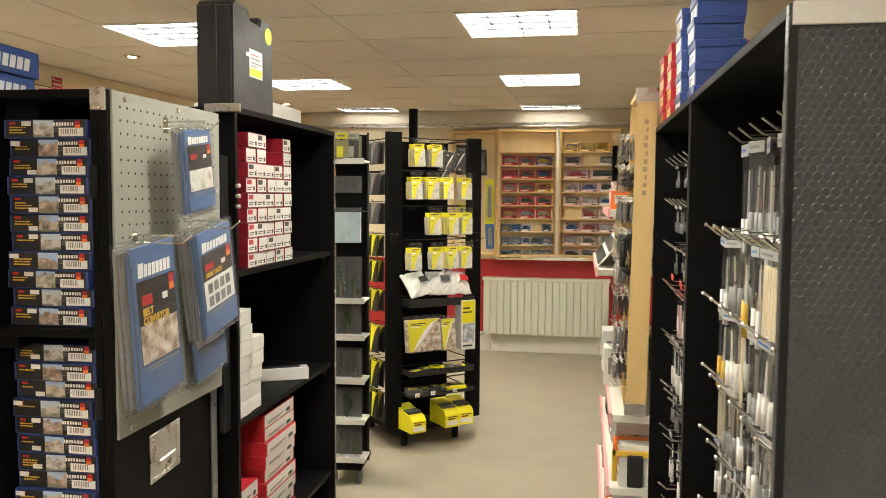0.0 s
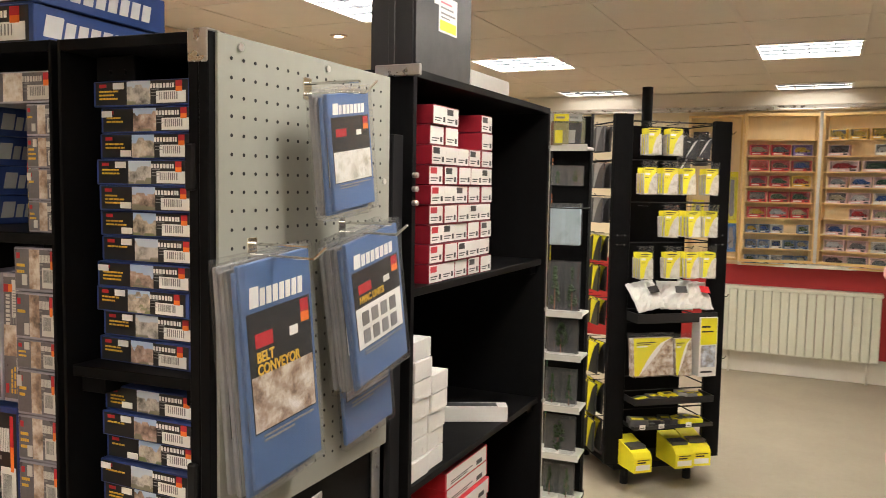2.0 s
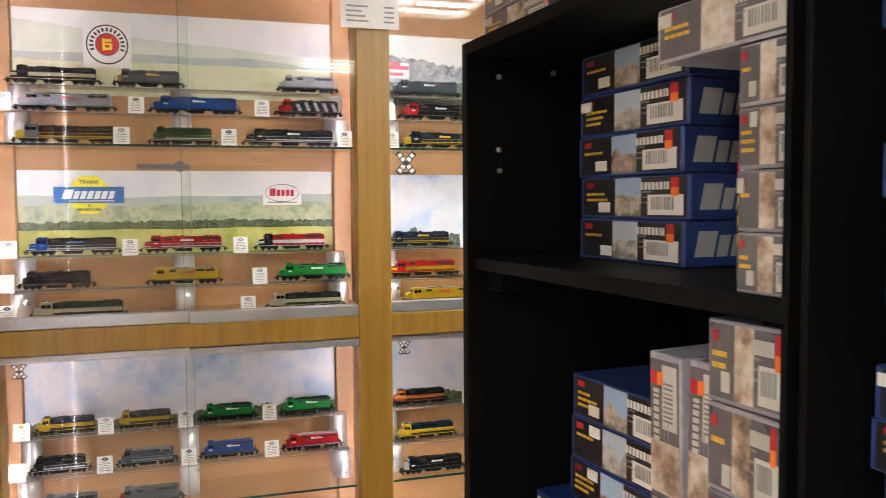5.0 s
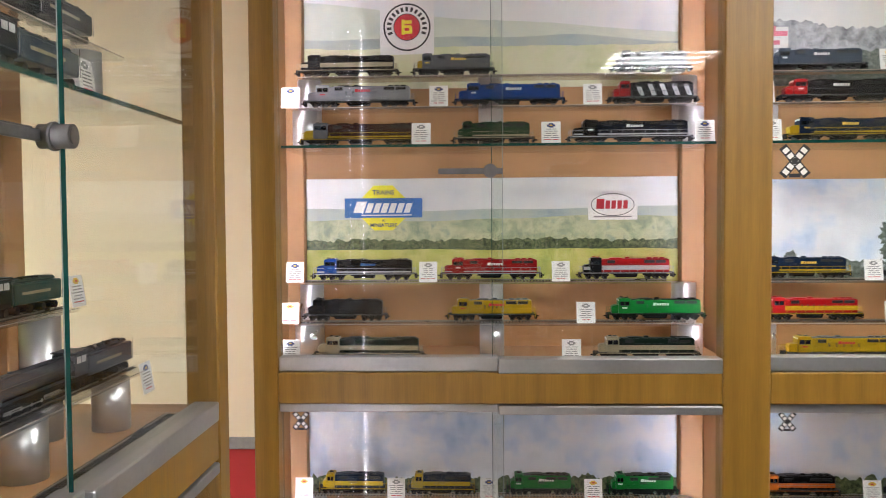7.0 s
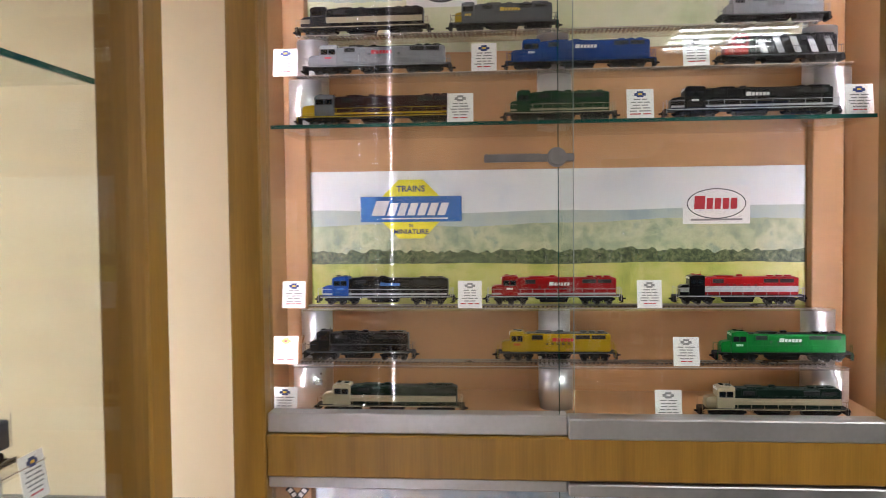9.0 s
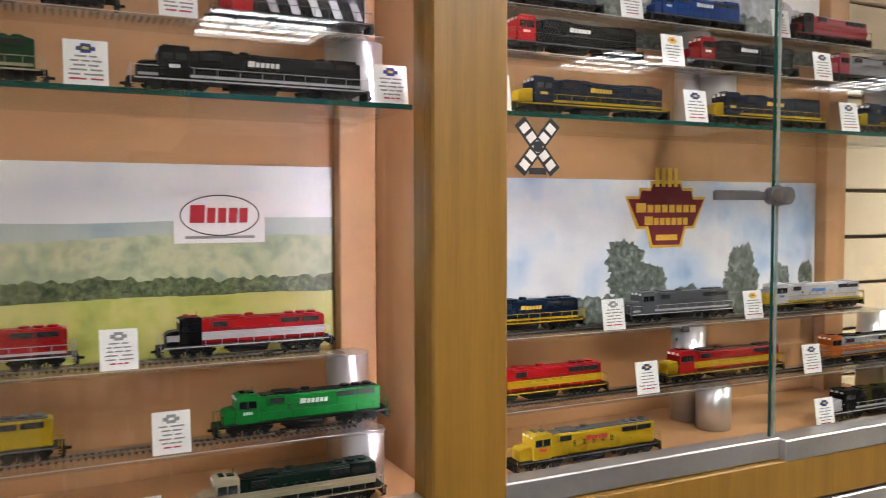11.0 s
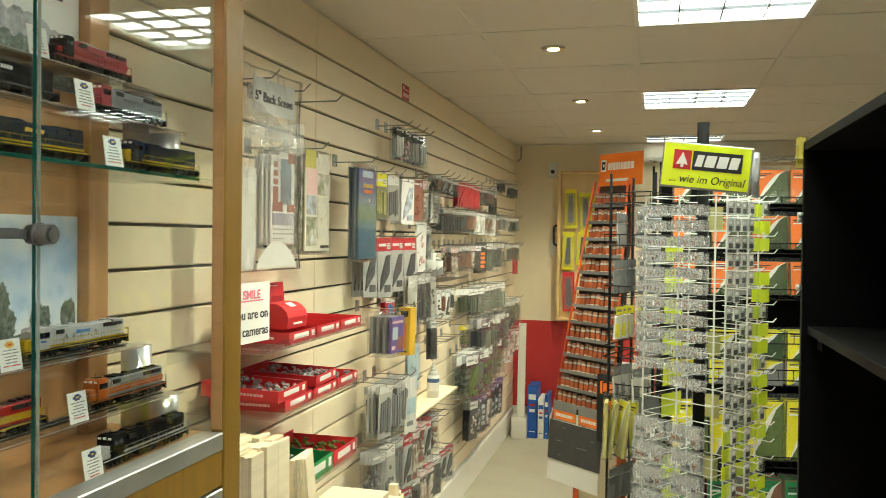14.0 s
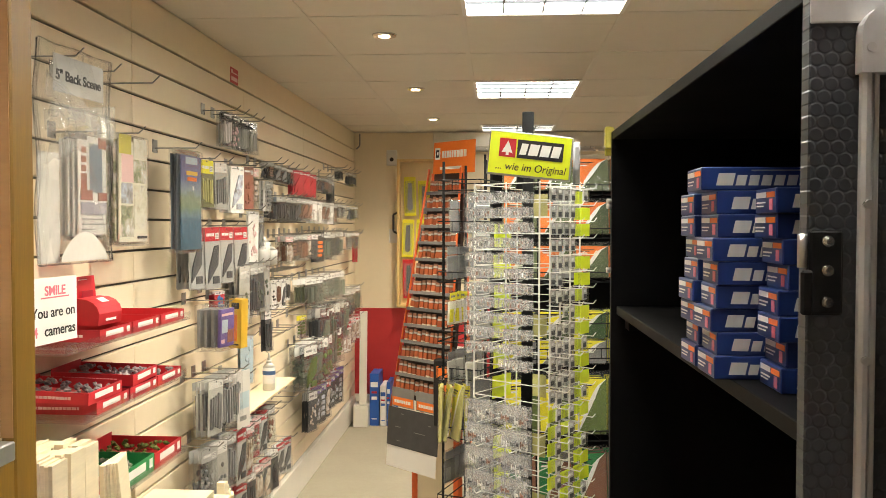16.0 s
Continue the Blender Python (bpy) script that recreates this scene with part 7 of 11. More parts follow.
sheet_pack(4.105, 1.895, 0.135, 0.275, 5, "card_white", [(0.30, 0.40, 0.98, 0.97, "veiled_paper"), (0.38, 0.42, 0.84, 0.90, "slate_print"), (0.08, 0.44, 0.28, 0.60, "brick_card"), (0.10, 0.62, 0.26, 0.68, "brick_card"), (0.10, 0.71, 0.26, 0.77, "brick_card"), (0.10, 0.80, 0.26, 0.86, "brick_card"), (0.70, 0.86, 0.98, 0.97, "brick_card"), (0.06, 0.34, 0.46, 0.44, "brick_card"), (0.68, 0.34, 0.98, 0.42, "brick_card"), (0.06, 0.20, 0.96, 0.32, "shrink"), (0.10, 0.15, 0.8, 0.162, "grey_print"), (0.10, 0.10, 0.9, 0.112, "grey_print"), (0.10, 0.05, 0.5, 0.062, "grey_print")], "white card building kit with blue and brown print", skew=-4)
sheet_pack(4.36, 1.92, 0.165, 0.32, 4, "paper_cream", [(0.0, 0.82, 0.42, 1.0, "corner_yellow"), (0.50, 0.80, 0.95, 0.98, "photo_d"), (0.08, 0.56, 0.48, 0.82, "pink_pale"), (0.50, 0.56, 0.95, 0.78, "photo_c"), (0.06, 0.36, 0.44, 0.55, "photo_b"), (0.50, 0.12, 0.95, 0.54, "photo_d"), (0.06, 0.05, 0.46, 0.34, "photo_c"), (0.62, 0.03, 0.95, 0.055, "black_print")], "card kit with a yellow header and printed plans", edge="photo_c", skew=-4)
M["dusk_print"] = ramp_mat("dusk_landscape_print", [(0.0, (0.05, 0.12, 0.18)), (0.28, (0.07, 0.15, 0.22)), (0.31, (0.16, 0.24, 0.30)), (0.40, (0.20, 0.27, 0.18)), (0.50, (0.26, 0.30, 0.20)), (0.58, (0.26, 0.32, 0.38)), (0.72, (0.15, 0.17, 0.32)), (1.0, (0.10, 0.10, 0.26))], 2, -0.34, 0.0, rough=0.3, wobble=0.14, scale=16, cloud=0.2)
sheet_pack(4.775, 1.915, 0.155, 0.35, 4, "dusk_print", [(0.22, 0.86, 0.80, 0.93, "ltblue_pale"), (0.25, 0.75, 0.80, 0.79, "gold"), (0.30, 0.69, 0.75, 0.73, "orange"), (0.55, 0.60, 0.62, 0.64, "paper")], "long blue and purple printed packet in a clear bag", edge="slate_print", L=0.15, skew=-5)

GREY = ("pack_grey", "grey", "card_white"); DARK = ("dark_grey", "dark_grey", "paper"); REDH = ("bag_paper", "dark_grey", "red")
GRN = ("clear", "dull_green", "paper"); WHT = ("paper", "card_white", "paper"); PINK = ("clear", "photo_a", "pink_pale"); PHO = ("paper", "photo_b", "paper")
ORA = ("black_print", "orange", "black_print"); REDC = ("red", "red", "red"); CLG = ("clear", "grey", "bag_paper"); CLB = ("clear", "brown", "bag_paper"); CLD = ("clear", "dark_grey", "pack_grey")
for k in range(4):
    hang(5.25 + 0.115 * k, 2.12, 0.062, 0.145, 4, ("clear", ("card_white", "pink_pale", "pack_grey", "pack_grey")[k], "clear"), 0.14, 400 + k, "clear moulded blister of small parts")
hang(5.03, 1.905, 0.085, 0.185, 7, ("olive_card", "yellow_tint", "yellow"), 0.13, 410, d=0.012, top=0.30)
hang(5.19, 1.905, 0.085, 0.19, 7, [WHT, GREY, GREY], 0.13, 411, d=0.012)
hang(5.34, 1.905, 0.095, 0.20, 6, [PHO, GREY, PHO], 0.15, 412, d=0.010, top=0.12)
hang(5.53, 1.915, 0.085, 0.19, 8, ("brick_card", "brick_card", "brick_card"), 0.14, 413, d=0.012)
hang(5.60, 1.91, 0.07, 0.18, 2, PINK, 0.15, 414)
for k in range(4):
    hang(4.965 + 0.178 * k, 1.645, 0.098, 0.25 if k % 2 else 0.235, 5, REDH, 0.11, 420 + k, "grey track parts in a red-headed bag", d=0.011, yaw=-17, top=0.235)
hang(5.64, 1.72, 0.10, 0.24, 2, ("paper", "pink_pale", "paper"), 0.13, 426, top=0.1)
# purple printed pack in a bulky clear bag, small cards over it, tall yellow box
wall_hook(5.03, 1.355, 0.19)
for k in range(4):
    t = thing("puzzle_pack", "purple printed card in a bulky clear bag on a hook", "packet", pose(XW + 0.085 + 0.027 * k, 5.03 + 0.004 * (k % 2), 1.343, 0, 1.5 * (k % 2), -12), "purple packs on the slatwall")
    bm = bmesh.new(); box(bm, -0.004, 0.010, -0.050, 0.050, -0.165, -0.018, 0.002); part("card", bm, "purple" if k == 3 else "grey", t)
    if k == 3:
        part("print", plates([(-0.04, -0.11, 0.0, -0.06, 0, 1), (0.0, -0.15, 0.044, -0.10, 1, 1.5), (-0.044, -0.15, -0.02, -0.135, 2, 1), (-0.044, -0.045, 0.04, -0.035, 2, 1)], (0.010, 0, 0), (0, 1, 0), (0, 0, 1), (1, 0, 0)), ["ltblue_pale", "brick_card", "pink_pale"], t, "printed front")
    bm = bmesh.new(); box(bm, -0.010, 0.016, -0.060, 0.060, -0.180, 0.0, 0.004); part("clear_bag", bm, "film", t, "bulky clear bag").visible_shadow = False
hang(5.20, 1.385, 0.075, 0.07, 3, ("red", "blue", "paper"), 0.12, 431)
t = thing("yellow_box", "tall narrow yellow printed box on a hook", "box", pose(XW + 0.13, 5.29, 1.135, 0, 1.5, -14))
bm = bmesh.new(); box(bm, -0.03, 0.03, -0.025, 0.025, 0, 0.205, 0.001); part("carton", bm, "gold", t)
part("print", plates([(-0.018, 0.165, 0.018, 0.19, 0, 1), (-0.012, 0.03, 0.010, 0.14, 1, 1), (-0.018, 0.012, 0.018, 0.018, 0, 1)], (0, -0.025, 0)), ["black_print", "orange"], t)
wall_hook(5.29, 1.352, 0.17)
for k in range(3):
    hang(5.01 + 0.115 * k, 1.055, 0.098, 0.215, 5, [CLG, GREY, CLG], 0.17, 440 + k, "large clear bag of small fittings on a hook", d=0.016, top=0.16)
t = thing("blue_card", "pale blue printed card in a clear bag on a hook", "packet", pose(XW + 0.15, 5.30, 1.035, 0, 0, -14))
bm = bmesh.new(); box(bm, -0.001, 0.001, -0.05, 0.05, -0.24, 0, 0.0005); part("card", bm, "card_white", t)
part("print", plates([(-0.03, -0.16, 0.04, -0.09, 0, 1), (-0.03, -0.21, 0.02, -0.19, 1, 1)], (0.001, 0, 0), (0, 1, 0), (0, 0, 1), (1, 0, 0)), ["ltblue_pale", "grey_print"], t)
hang(5.44, 1.00, 0.075, 0.20, 4, [DARK, WHT, ("brown", "dark_grey", "paper")], 0.14, 445, d=0.014)
hang(5.56, 1.150, 0.11, 0.22, 2, ("ltblue_pale", "ltblue_pale", "ltblue_pale"), 0.12, 446, top=0.1)
# wooden ledge with a glue bottle
bm = bmesh.new(); box(bm, 0, 0.13, 0, 0.85, -0.012, 0, 0.002)
thing("wooden_ledge", "narrow pale wooden shelf on the slatwall", "shelf", pose(XW, 5.42, 0.825), bm=bm, mats="balsa")
t = thing("glue_bottle", "white plastic glue bottle with a pointed nozzle", "bottle", pose(XW + 0.08, 5.93, 0.8255))
bm = bmesh.new()
tube(bm, (0, 0, 0), (0, 0, 0.115), 0.031, 20); tube(bm, (0, 0, 0.115), (0, 0, 0.135), 0.031, 20, 0.014); part("body", bm, "plastic_white", t)
bm = bmesh.new(); tube(bm, (0, 0, 0.135), (0, 0, 0.15), 0.013, 14); tube(bm, (0, 0, 0.15), (0, 0, 0.185), 0.009, 12, 0.003); part("nozzle", bm, "plastic_white", t)
bm = bmesh.new(); tube(bm, (0, 0, 0.035), (0, 0, 0.10), 0.0316, 20, caps=False); part("label", bm, "paper", t)
bm = bmesh.new(); tube(bm, (0, 0, 0.078), (0, 0, 0.098), 0.0319, 20, caps=False); part("label_band", bm, "ltblue", t)
# the long run of small packs towards the corner, row by row
def run(y0, y1, step, z, w, h, n, kinds, L, seed, gap=0.0, d=0.012):
    r = random.Random(seed)
    y = y0
    while y < y1:
        if r.random() >= gap:
            hang(y, z + r.uniform(-0.004, 0.004), w, h * r.uniform(0.85, 1.1), n, kinds, L, seed + int(y * 100), d=d)
        else:
            wall_hook(y, z, L)
        y += step
run(5.85, 6.25, 0.12, 1.955, 0.075, 0.085, 4, [CLB, CLD, CLG], 0.15, 500)
for k in range(3):
    hang(6.48 + 0.17 * k, 1.965, 0.10, 0.14, 3, REDC, 0.13, 505 + k, "bright red card pack on a hook", yaw=-24)
run(7.00, 7.35, 0.12, 1.955, 0.08, 0.09, 4, [CLB, PINK, CLD], 0.15, 508)
hang(7.44, 2.00, 0.07, 0.34, 3, DARK, 0.13, 660, "tall dark packet on a hook")
run(7.60, 8.30, 0.14, 2.05, 0.085, 0.10, 3, [CLD, CLG, CLD], 0.15, 509, 0.25)
hang(5.86, 1.87, 0.075, 0.15, 4, [WHT, WHT, CLG], 0.14, 511, "white carded pack on a hook")
hang(5.74, 1.70, 0.07, 0.16, 3, [CLG, DARK], 0.13, 512)
run(6.00, 6.45, 0.115, 1.80, 0.085, 0.125, 6, [CLD, ("clear", "grey", "slate_print"), CLD], 0.16, 513, d=0.014)
run(6.50, 7.40, 0.125, 1.80, 0.085, 0.13, 5, [CLB, WHT, ("clear", "brown", "pink_pale"), CLD, CLB], 0.16, 514, d=0.014)
run(7.60, 8.25, 0.16, 1.80, 0.08, 0.10, 3, [CLD, CLG], 0.15, 516, 0.3)
run(6.20, 6.75, 0.11, 1.60, 0.085, 0.14, 5, [("clear", "brown", "pink_pale"), CLB, PINK], 0.15, 520, d=0.014)
hang(6.95, 1.615, 0.11, 0.19, 4, ORA, 0.15, 527, "black and orange printed pack on a hook")
hang(6.82, 1.60, 0.08, 0.15, 4, DARK, 0.15, 526)
run(7.15, 7.75, 0.15, 1.61, 0.11, 0.18, 5, [GRN, GRN, CLD], 0.15, 528, d=0.018)
run(7.90, 8.25, 0.16, 1.60, 0.08, 0.12, 2, [CLD], 0.16, 529)
run(5.50, 5.90, 0.105, 1.475, 0.095, 0.25, 7, [("dark_grey", "dull_green", "pack_grey"), CLD, ("pack_grey", "dull_green", "pack_grey")], 0.13, 530, d=0.013)
for k in range(7):
    wall_hook(5.95 + 0.085 * k, 1.415, 0.12)
run(6.00, 6.30, 0.095, 1.375, 0.05, 0.15, 3, [("paper", "dark_grey", "paper"), ("paper", "brown", "paper")], 0.12, 535)
run(6.70, 7.60, 0.18, 1.335, 0.145, 0.18, 4, [GRN, GRN], 0.15, 540, d=0.024)
run(5.90, 6.55, 0.12, 1.205, 0.05, 0.10, 1, [GREY], 0.12, 550, 0.95)
run(6.05, 6.45, 0.11, 1.095, 0.05, 0.10, 1, [CLD], 0.12, 552, 0.8)
hang(5.86, 1.235, 0.06, 0.20, 3, DARK, 0.13, 553)
hang(6.58, 1.13, 0.08, 0.13, 3, ("clear", "moss", "yellow"), 0.13, 554)
run(7.05, 7.75, 0.17, 1.13, 0.14, 0.28, 4, [CLD, ("clear", "dull_green", "clear"), ("clear", "dark_grey", "clear")], 0.16, 560, d=0.028)
run(7.90, 8.35, 0.20, 1.18, 0.12, 0.22, 3, [GRN, CLD], 0.15, 565, d=0.024)
run(6.60, 7.40, 0.155, 0.955, 0.15, 0.25, 4, [("clear", "moss", "paper"), GRN, ("clear", "dull_green", "clear")], 0.17, 580, d=0.03)
run(7.75, 8.4, 0.2, 0.94, 0.12, 0.22, 3, [PINK, CLG, ("paper", "photo_a", "red")], 0.14, 585)
run(5.85, 6.65, 0.14, 0.72, 0.05, 0.10, 1, [CLG], 0.13, 590, 0.85)
run(6.75, 7.60, 0.14, 0.655, 0.11, 0.25, 4, [("black_print", "photo_a", "red"), ("black_print", "photo_b", "purple"), ("dark_grey", "photo_a", "paper")], 0.15, 600, d=0.014)
run(5.38, 5.85, 0.11, 0.775, 0.085, 0.22, 4, [PINK, CLB, REDH, ("red", "brown", "paper")], 0.15, 610)
hang(5.20, 0.86, 0.06, 0.06, 2, ("clear", "moss", "lime"), 0.12, 612)
run(4.96, 5.30, 0.115, 0.805, 0.10, 0.24, 4, [CLG, GREY, CLG], 0.16, 620, d=0.016)
run(5.40, 6.2, 0.13, 0.53, 0.09, 0.18, 3, [PINK, REDH, DARK], 0.14, 630)
# red long packs at the far end
for k in range(3):
    hang(8.35 + 0.05 * k, 1.58, 0.035, 0.22, 2, REDC, 0.12, 650 + k)
# two milk-white bottles on the upper hooks
for y, fat in ((5.84, 1.0), (5.98, 0.62)):
    t = thing("plastic_bottle", "white plastic squeeze bottle on a small shelf" if fat == 1 else "squat white plastic tub on a small shelf", "bottle", pose(XW + 0.07, y, 1.455) @ Matrix.Diagonal((1.15, 1.15, fat, 1)))
    bm = bmesh.new(); tube(bm, (0, 0, 0), (0, 0, 0.11), 0.035, 18); tube(bm, (0, 0, 0.11), (0, 0, 0.14), 0.035, 18, 0.012); part("body", bm, "plastic_white", t)
    bm = bmesh.new(); tube(bm, (0, 0, 0.14), (0, 0, 0.17), 0.010, 12, 0.006); part("cap", bm, "plastic_white", t)
bm = bmesh.new(); box(bm, 0, 0.13, 0, 0.3, -0.006, 0, 0.001)
thing("acrylic_ledge", "short clear plastic shelf on the slatwall", "shelf", pose(XW, 5.72, 1.4545), bm=bm, mats="acrylic")

# small red camera notice high on the wall
t = thing("wall_sticker", "small red and white notice on the slatwall", "sticker", pose(XW, 5.60, 2.30))
bm = bmesh.new(); box(bm, 0.0003, 0.0015, 0, 0.11, 0, 0.07); part("sheet", bm, "red", t)
part("print", plates([(0.01, 0.045, 0.035, 0.062, 0, 1), (0.04, 0.045, 0.10, 0.051, 0, 1), (0.012, 0.012, 0.10, 0.03, 0, 1)], (0.0015, 0, 0), (0, 1, 0), (0, 0, 1), (1, 0, 0)), ["pink_pale"], t)

# clear shelves with red card trays
def clear_shelf(z, y0, y1):
    t = thing("clear_shelf", "clear acrylic shelf with an upturned front lip", "shelf", pose(XW, y0, z), "clear shelves on the slatwall")
    bm = bmesh.new(); box(bm, 0, 0.255, 0, y1 - y0, -0.005, 0); part("sheet", bm, "acrylic", t).visible_shadow = False
    bm = bmesh.new(); box(bm, 0.255, 0.259, 0, y1 - y0, -0.005, 0.018); part("lip", bm, "acrylic", t, "clear polished lip")
    bm = bmesh.new(); box(bm, 0, 0.005, 0, y1 - y0, -0.04, -0.005); part("back_flange", bm, "acrylic", t)
    return t
def tray(at, w, d, h, mat_name="red", fill=None, seed=0):
    """Open card tray: width along y, depth along x, front at +x."""
    t = thing("card_tray", ("green" if mat_name == "green" else "red") + " open card tray with a white price label", "tray", at, "card trays on clear shelves")
    for nm, b in (("base", (0, d, 0, w, 0, 0.002)), ("front", (d - 0.002, d, 0, w, 0.002, h)), ("back", (0, 0.002, 0, w, 0.002, h * 1.25)), ("side", (0.002, d - 0.002, 0, 0.002, 0.002, h)), ("side", (0.002, d - 0.002, w - 0.002, w, 0.002, h))):
        bm = bmesh.new(); box(bm, *b); part(nm, bm, mat_name, t)
    part("price_label", plates([(w * 0.18, h * 0.35, w * 0.72, h * 0.8, 0, 1), (w * 0.84, h * 0.3, w * 0.94, h * 0.8, 0, 1)], (d, 0, 0), (0, 1, 0), (0, 0, 1), (1, 0, 0)), ["paper"], t)
    part("side_print", plates([(d * 0.15 + a, h * 0.40, d * 0.15 + b, h * 0.62, 0, 1) for a, b in bars(d * 0.65, h, 14, seed)], (0, 0, 0), (1, 0, 0), (0, 0, 1), (0, -1, 0)), ["pink_pale"], t)
    if fill:
        r = random.Random(seed)
        bm = bmesh.new()
        for k in range(60):
            x, y = r.uniform(0.012, d - 0.012), r.uniform(0.012, w - 0.012)
            s = r.uniform(0.005, 0.010)
            q = bmesh.ops.create_icosphere(bm, subdivisions=1, radius=s, matrix=pose(x, y, h * 0.55 + r.uniform(0, 0.010)) @ Matrix.Diagonal((1, 1, 0.8, 1)))
            for v in q["verts"]:
                v.co += Vector((r.uniform(-1, 1), r.uniform(-1, 1), r.uniform(-1, 1))) * s * 0.25
        tagged(part("filling", bm, fill, t, "heaped loose scenery material"), kind="stuff")
    return t
clear_shelf(1.360, 3.70, 4.43); clear_shelf(1.187, 3.78, 4.40); clear_shelf(0.955, 3.78, 4.40)
for k, y in enumerate((3.87, 4.05, 4.23)):
    tray(pose(XW + 0.03, y, 1.3605), 0.17, 0.22, 0.030, seed=k)
for k, y in enumerate((3.85, 4.03, 4.205)):
    tray(pose(XW + 0.03, y, 1.1875), 0.17, 0.22, 0.030, fill="grey" if k == 2 else None, seed=10 + k)
for k, y in enumerate((3.81, 4.035)):
    tray(pose(XW + 0.03, y, 1.2265, 0, 2, 3 * k), 0.17, 0.22, 0.030, fill="grey", seed=20 + k)
tray(pose(XW + 0.03, 4.18, 0.9555), 0.19, 0.22, 0.045, fill="moss", seed=31)
tray(pose(XW + 0.03, 3.975, 0.9555), 0.2, 0.22, 0.05, "green", "lichen", 32)
tray(pose(XW + 0.03, 3.80, 0.9555), 0.17, 0.22, 0.045, fill="lichen", seed=33)
# red leaflet holder: a tall back card with a rounded bin before it
t = thing("leaflet_holder", "red folded card dispenser on the shelf", "dispenser", pose(XW + 0.150, 3.940, 1.3925, 0, 0, -4))
bm = bmesh.new(); box(bm, -0.003, 0.0, 0.0, 0.108, 0.0, 0.122, 0.0008, m=pose(0, 0, 0, 0, -6, 0)); back = part("back_card", bm, "red", t, "tall red back card")
part("back_print", plates([(0.030, 0.030, 0.080, 0.055, 0, 1), (0.020, 0.085, 0.050, 0.092, 0, 1)], (0.0005, 0, 0.03), (0, 1, 0), (0, 0, 1), (1, 0, 0)), ["crimson"], back)
bm = bmesh.new(); box(bm, -0.010, 0.0, 0.035, 0.075, 0.112, 0.114, m=pose(0, 0, 0, 0, -6, 0)); part("top_label", bm, "paper", back)
bm = bmesh.new(); prism(bm, [(0.001, 0.0), (0.062, 0.0), (0.066, 0.030), (0.060, 0.046), (0.048, 0.058), (0.030, 0.066), (0.001, 0.068)], 0.0, 0.108); part("bin", bm, "red", t, "rounded red bin")
bm = bmesh.new(); box(bm, 0.0, 0.020, 0.040, 0.072, 0.0, 0.0008, m=pose(0.033, 0, 0.0662, 0, 28, 0)); part("label", bm, "paper", t)
bm = bmesh.new(); box(bm, 0.0655, 0.0662, 0.030, 0.078, 0.010, 0.016); part("front_label", bm, "paper", t)
# notice about the cameras
t = thing("camera_notice", "white printed notice standing on the shelf", "notice", pose(XW + 0.20, 3.765, 1.3770, 0, 0, -6))
bm = bmesh.new(); box(bm, -0.0008, 0.0008, -0.135, 0.075, 0, 0.15); part("sheet", bm, "paper", t)
writing("word", "SMILE", 0.030, "pink", t, pose(0.001, -0.005, 0.11, 90, 0, 90), "CENTER", "red underlined word")
bm = bmesh.new(); box(bm, 0.0008, 0.0014, -0.055, 0.045, 0.103, 0.106); part("underline", bm, "pink", t)
writing("word", "You are on", 0.034, "black_print", t, pose(0.001, -0.01, 0.060, 90, 0, 90), "CENTER", "black lettering", bold=0.4)
writing("word", "4", 0.034, "pink", t, pose(0.001, -0.075, 0.018, 90, 0, 90), "CENTER", "red figure", bold=0.4)
writing("word", "cameras", 0.034, "black_print", t, pose(0.001, 0.012, 0.018, 90, 0, 90), "CENTER", "black lettering", bold=0.4)

# balsa and lime wood, stacked on a plain plinth by the cabinet
bm = bmesh.new(); box(bm, XW + 0.002, XW + 0.50, 3.38, 4.62, 0.0, 0.62, 0.004)
thing("plinth", "plain cream plinth under the balsa stock", "plinth", bm=bm, mats="white")
def wood_stack(x0, y0, z0, w, d, h, n, seed, label="stack of pale balsa sheets"):
    """n sheets lying on one another."""
    t = thing("balsa_stack", label, "wood stock", pose(x0, y0, z0), "stacks of balsa wood")
    r = random.Random(seed)
    hh = h / n
    for k in range(n):
        bm = bmesh.new(); a, b = r.uniform(-0.006, 0.006), r.uniform(-0.006, 0.006)
        box(bm, a, w + a, b, d + b, hh * k, hh * (k + 1) - 0.0008, 0.0006); part("sheet", bm, "balsa", t)
def wood_bundle(x0, y0, z0, w, d, h, n, rows, seed):
    """Sheets standing on end, side by side in rows."""
    t = thing("balsa_bundle", "tall bundle of pale balsa sheets standing on end", "wood stock", pose(x0, y0, z0), "stacks of balsa wood")
    r = random.Random(seed)
    for j in range(rows):
        x = 0.0
        while x < w - 0.006:
            th = min(r.choice((0.006, 0.009, 0.013, 0.02)), w - x)
            bm = bmesh.new(); a = r.uniform(-0.003, 0.003)
            box(bm, x, x + th - 0.0009, d * j / rows + a + 0.003, d * (j + 1) / rows + a - 0.003, 0, h - r.uniform(0, 0.012), 0.0006)
            part("sheet", bm, "balsa", t); x += th
wood_bundle(XW + 0.268, 3.40, 0.6205, 0.128, 0.18, 0.588, 10, 3, 1)
wood_stack(XW + 0.03, 3.44, 0.6205, 0.20, 0.36, 0.30, 9, 6)
wood_stack(XW + 0.32, 3.79, 0.6205, 0.16, 0.22, 0.34, 8, 3)
wood_stack(XW + 0.26, 4.03, 0.6205, 0.18, 0.24, 0.24, 6, 4)
wood_stack(XW + 0.05, 4.12, 0.6205, 0.12, 0.12, 0.28, 4, 5, "thick pale balsa blocks")
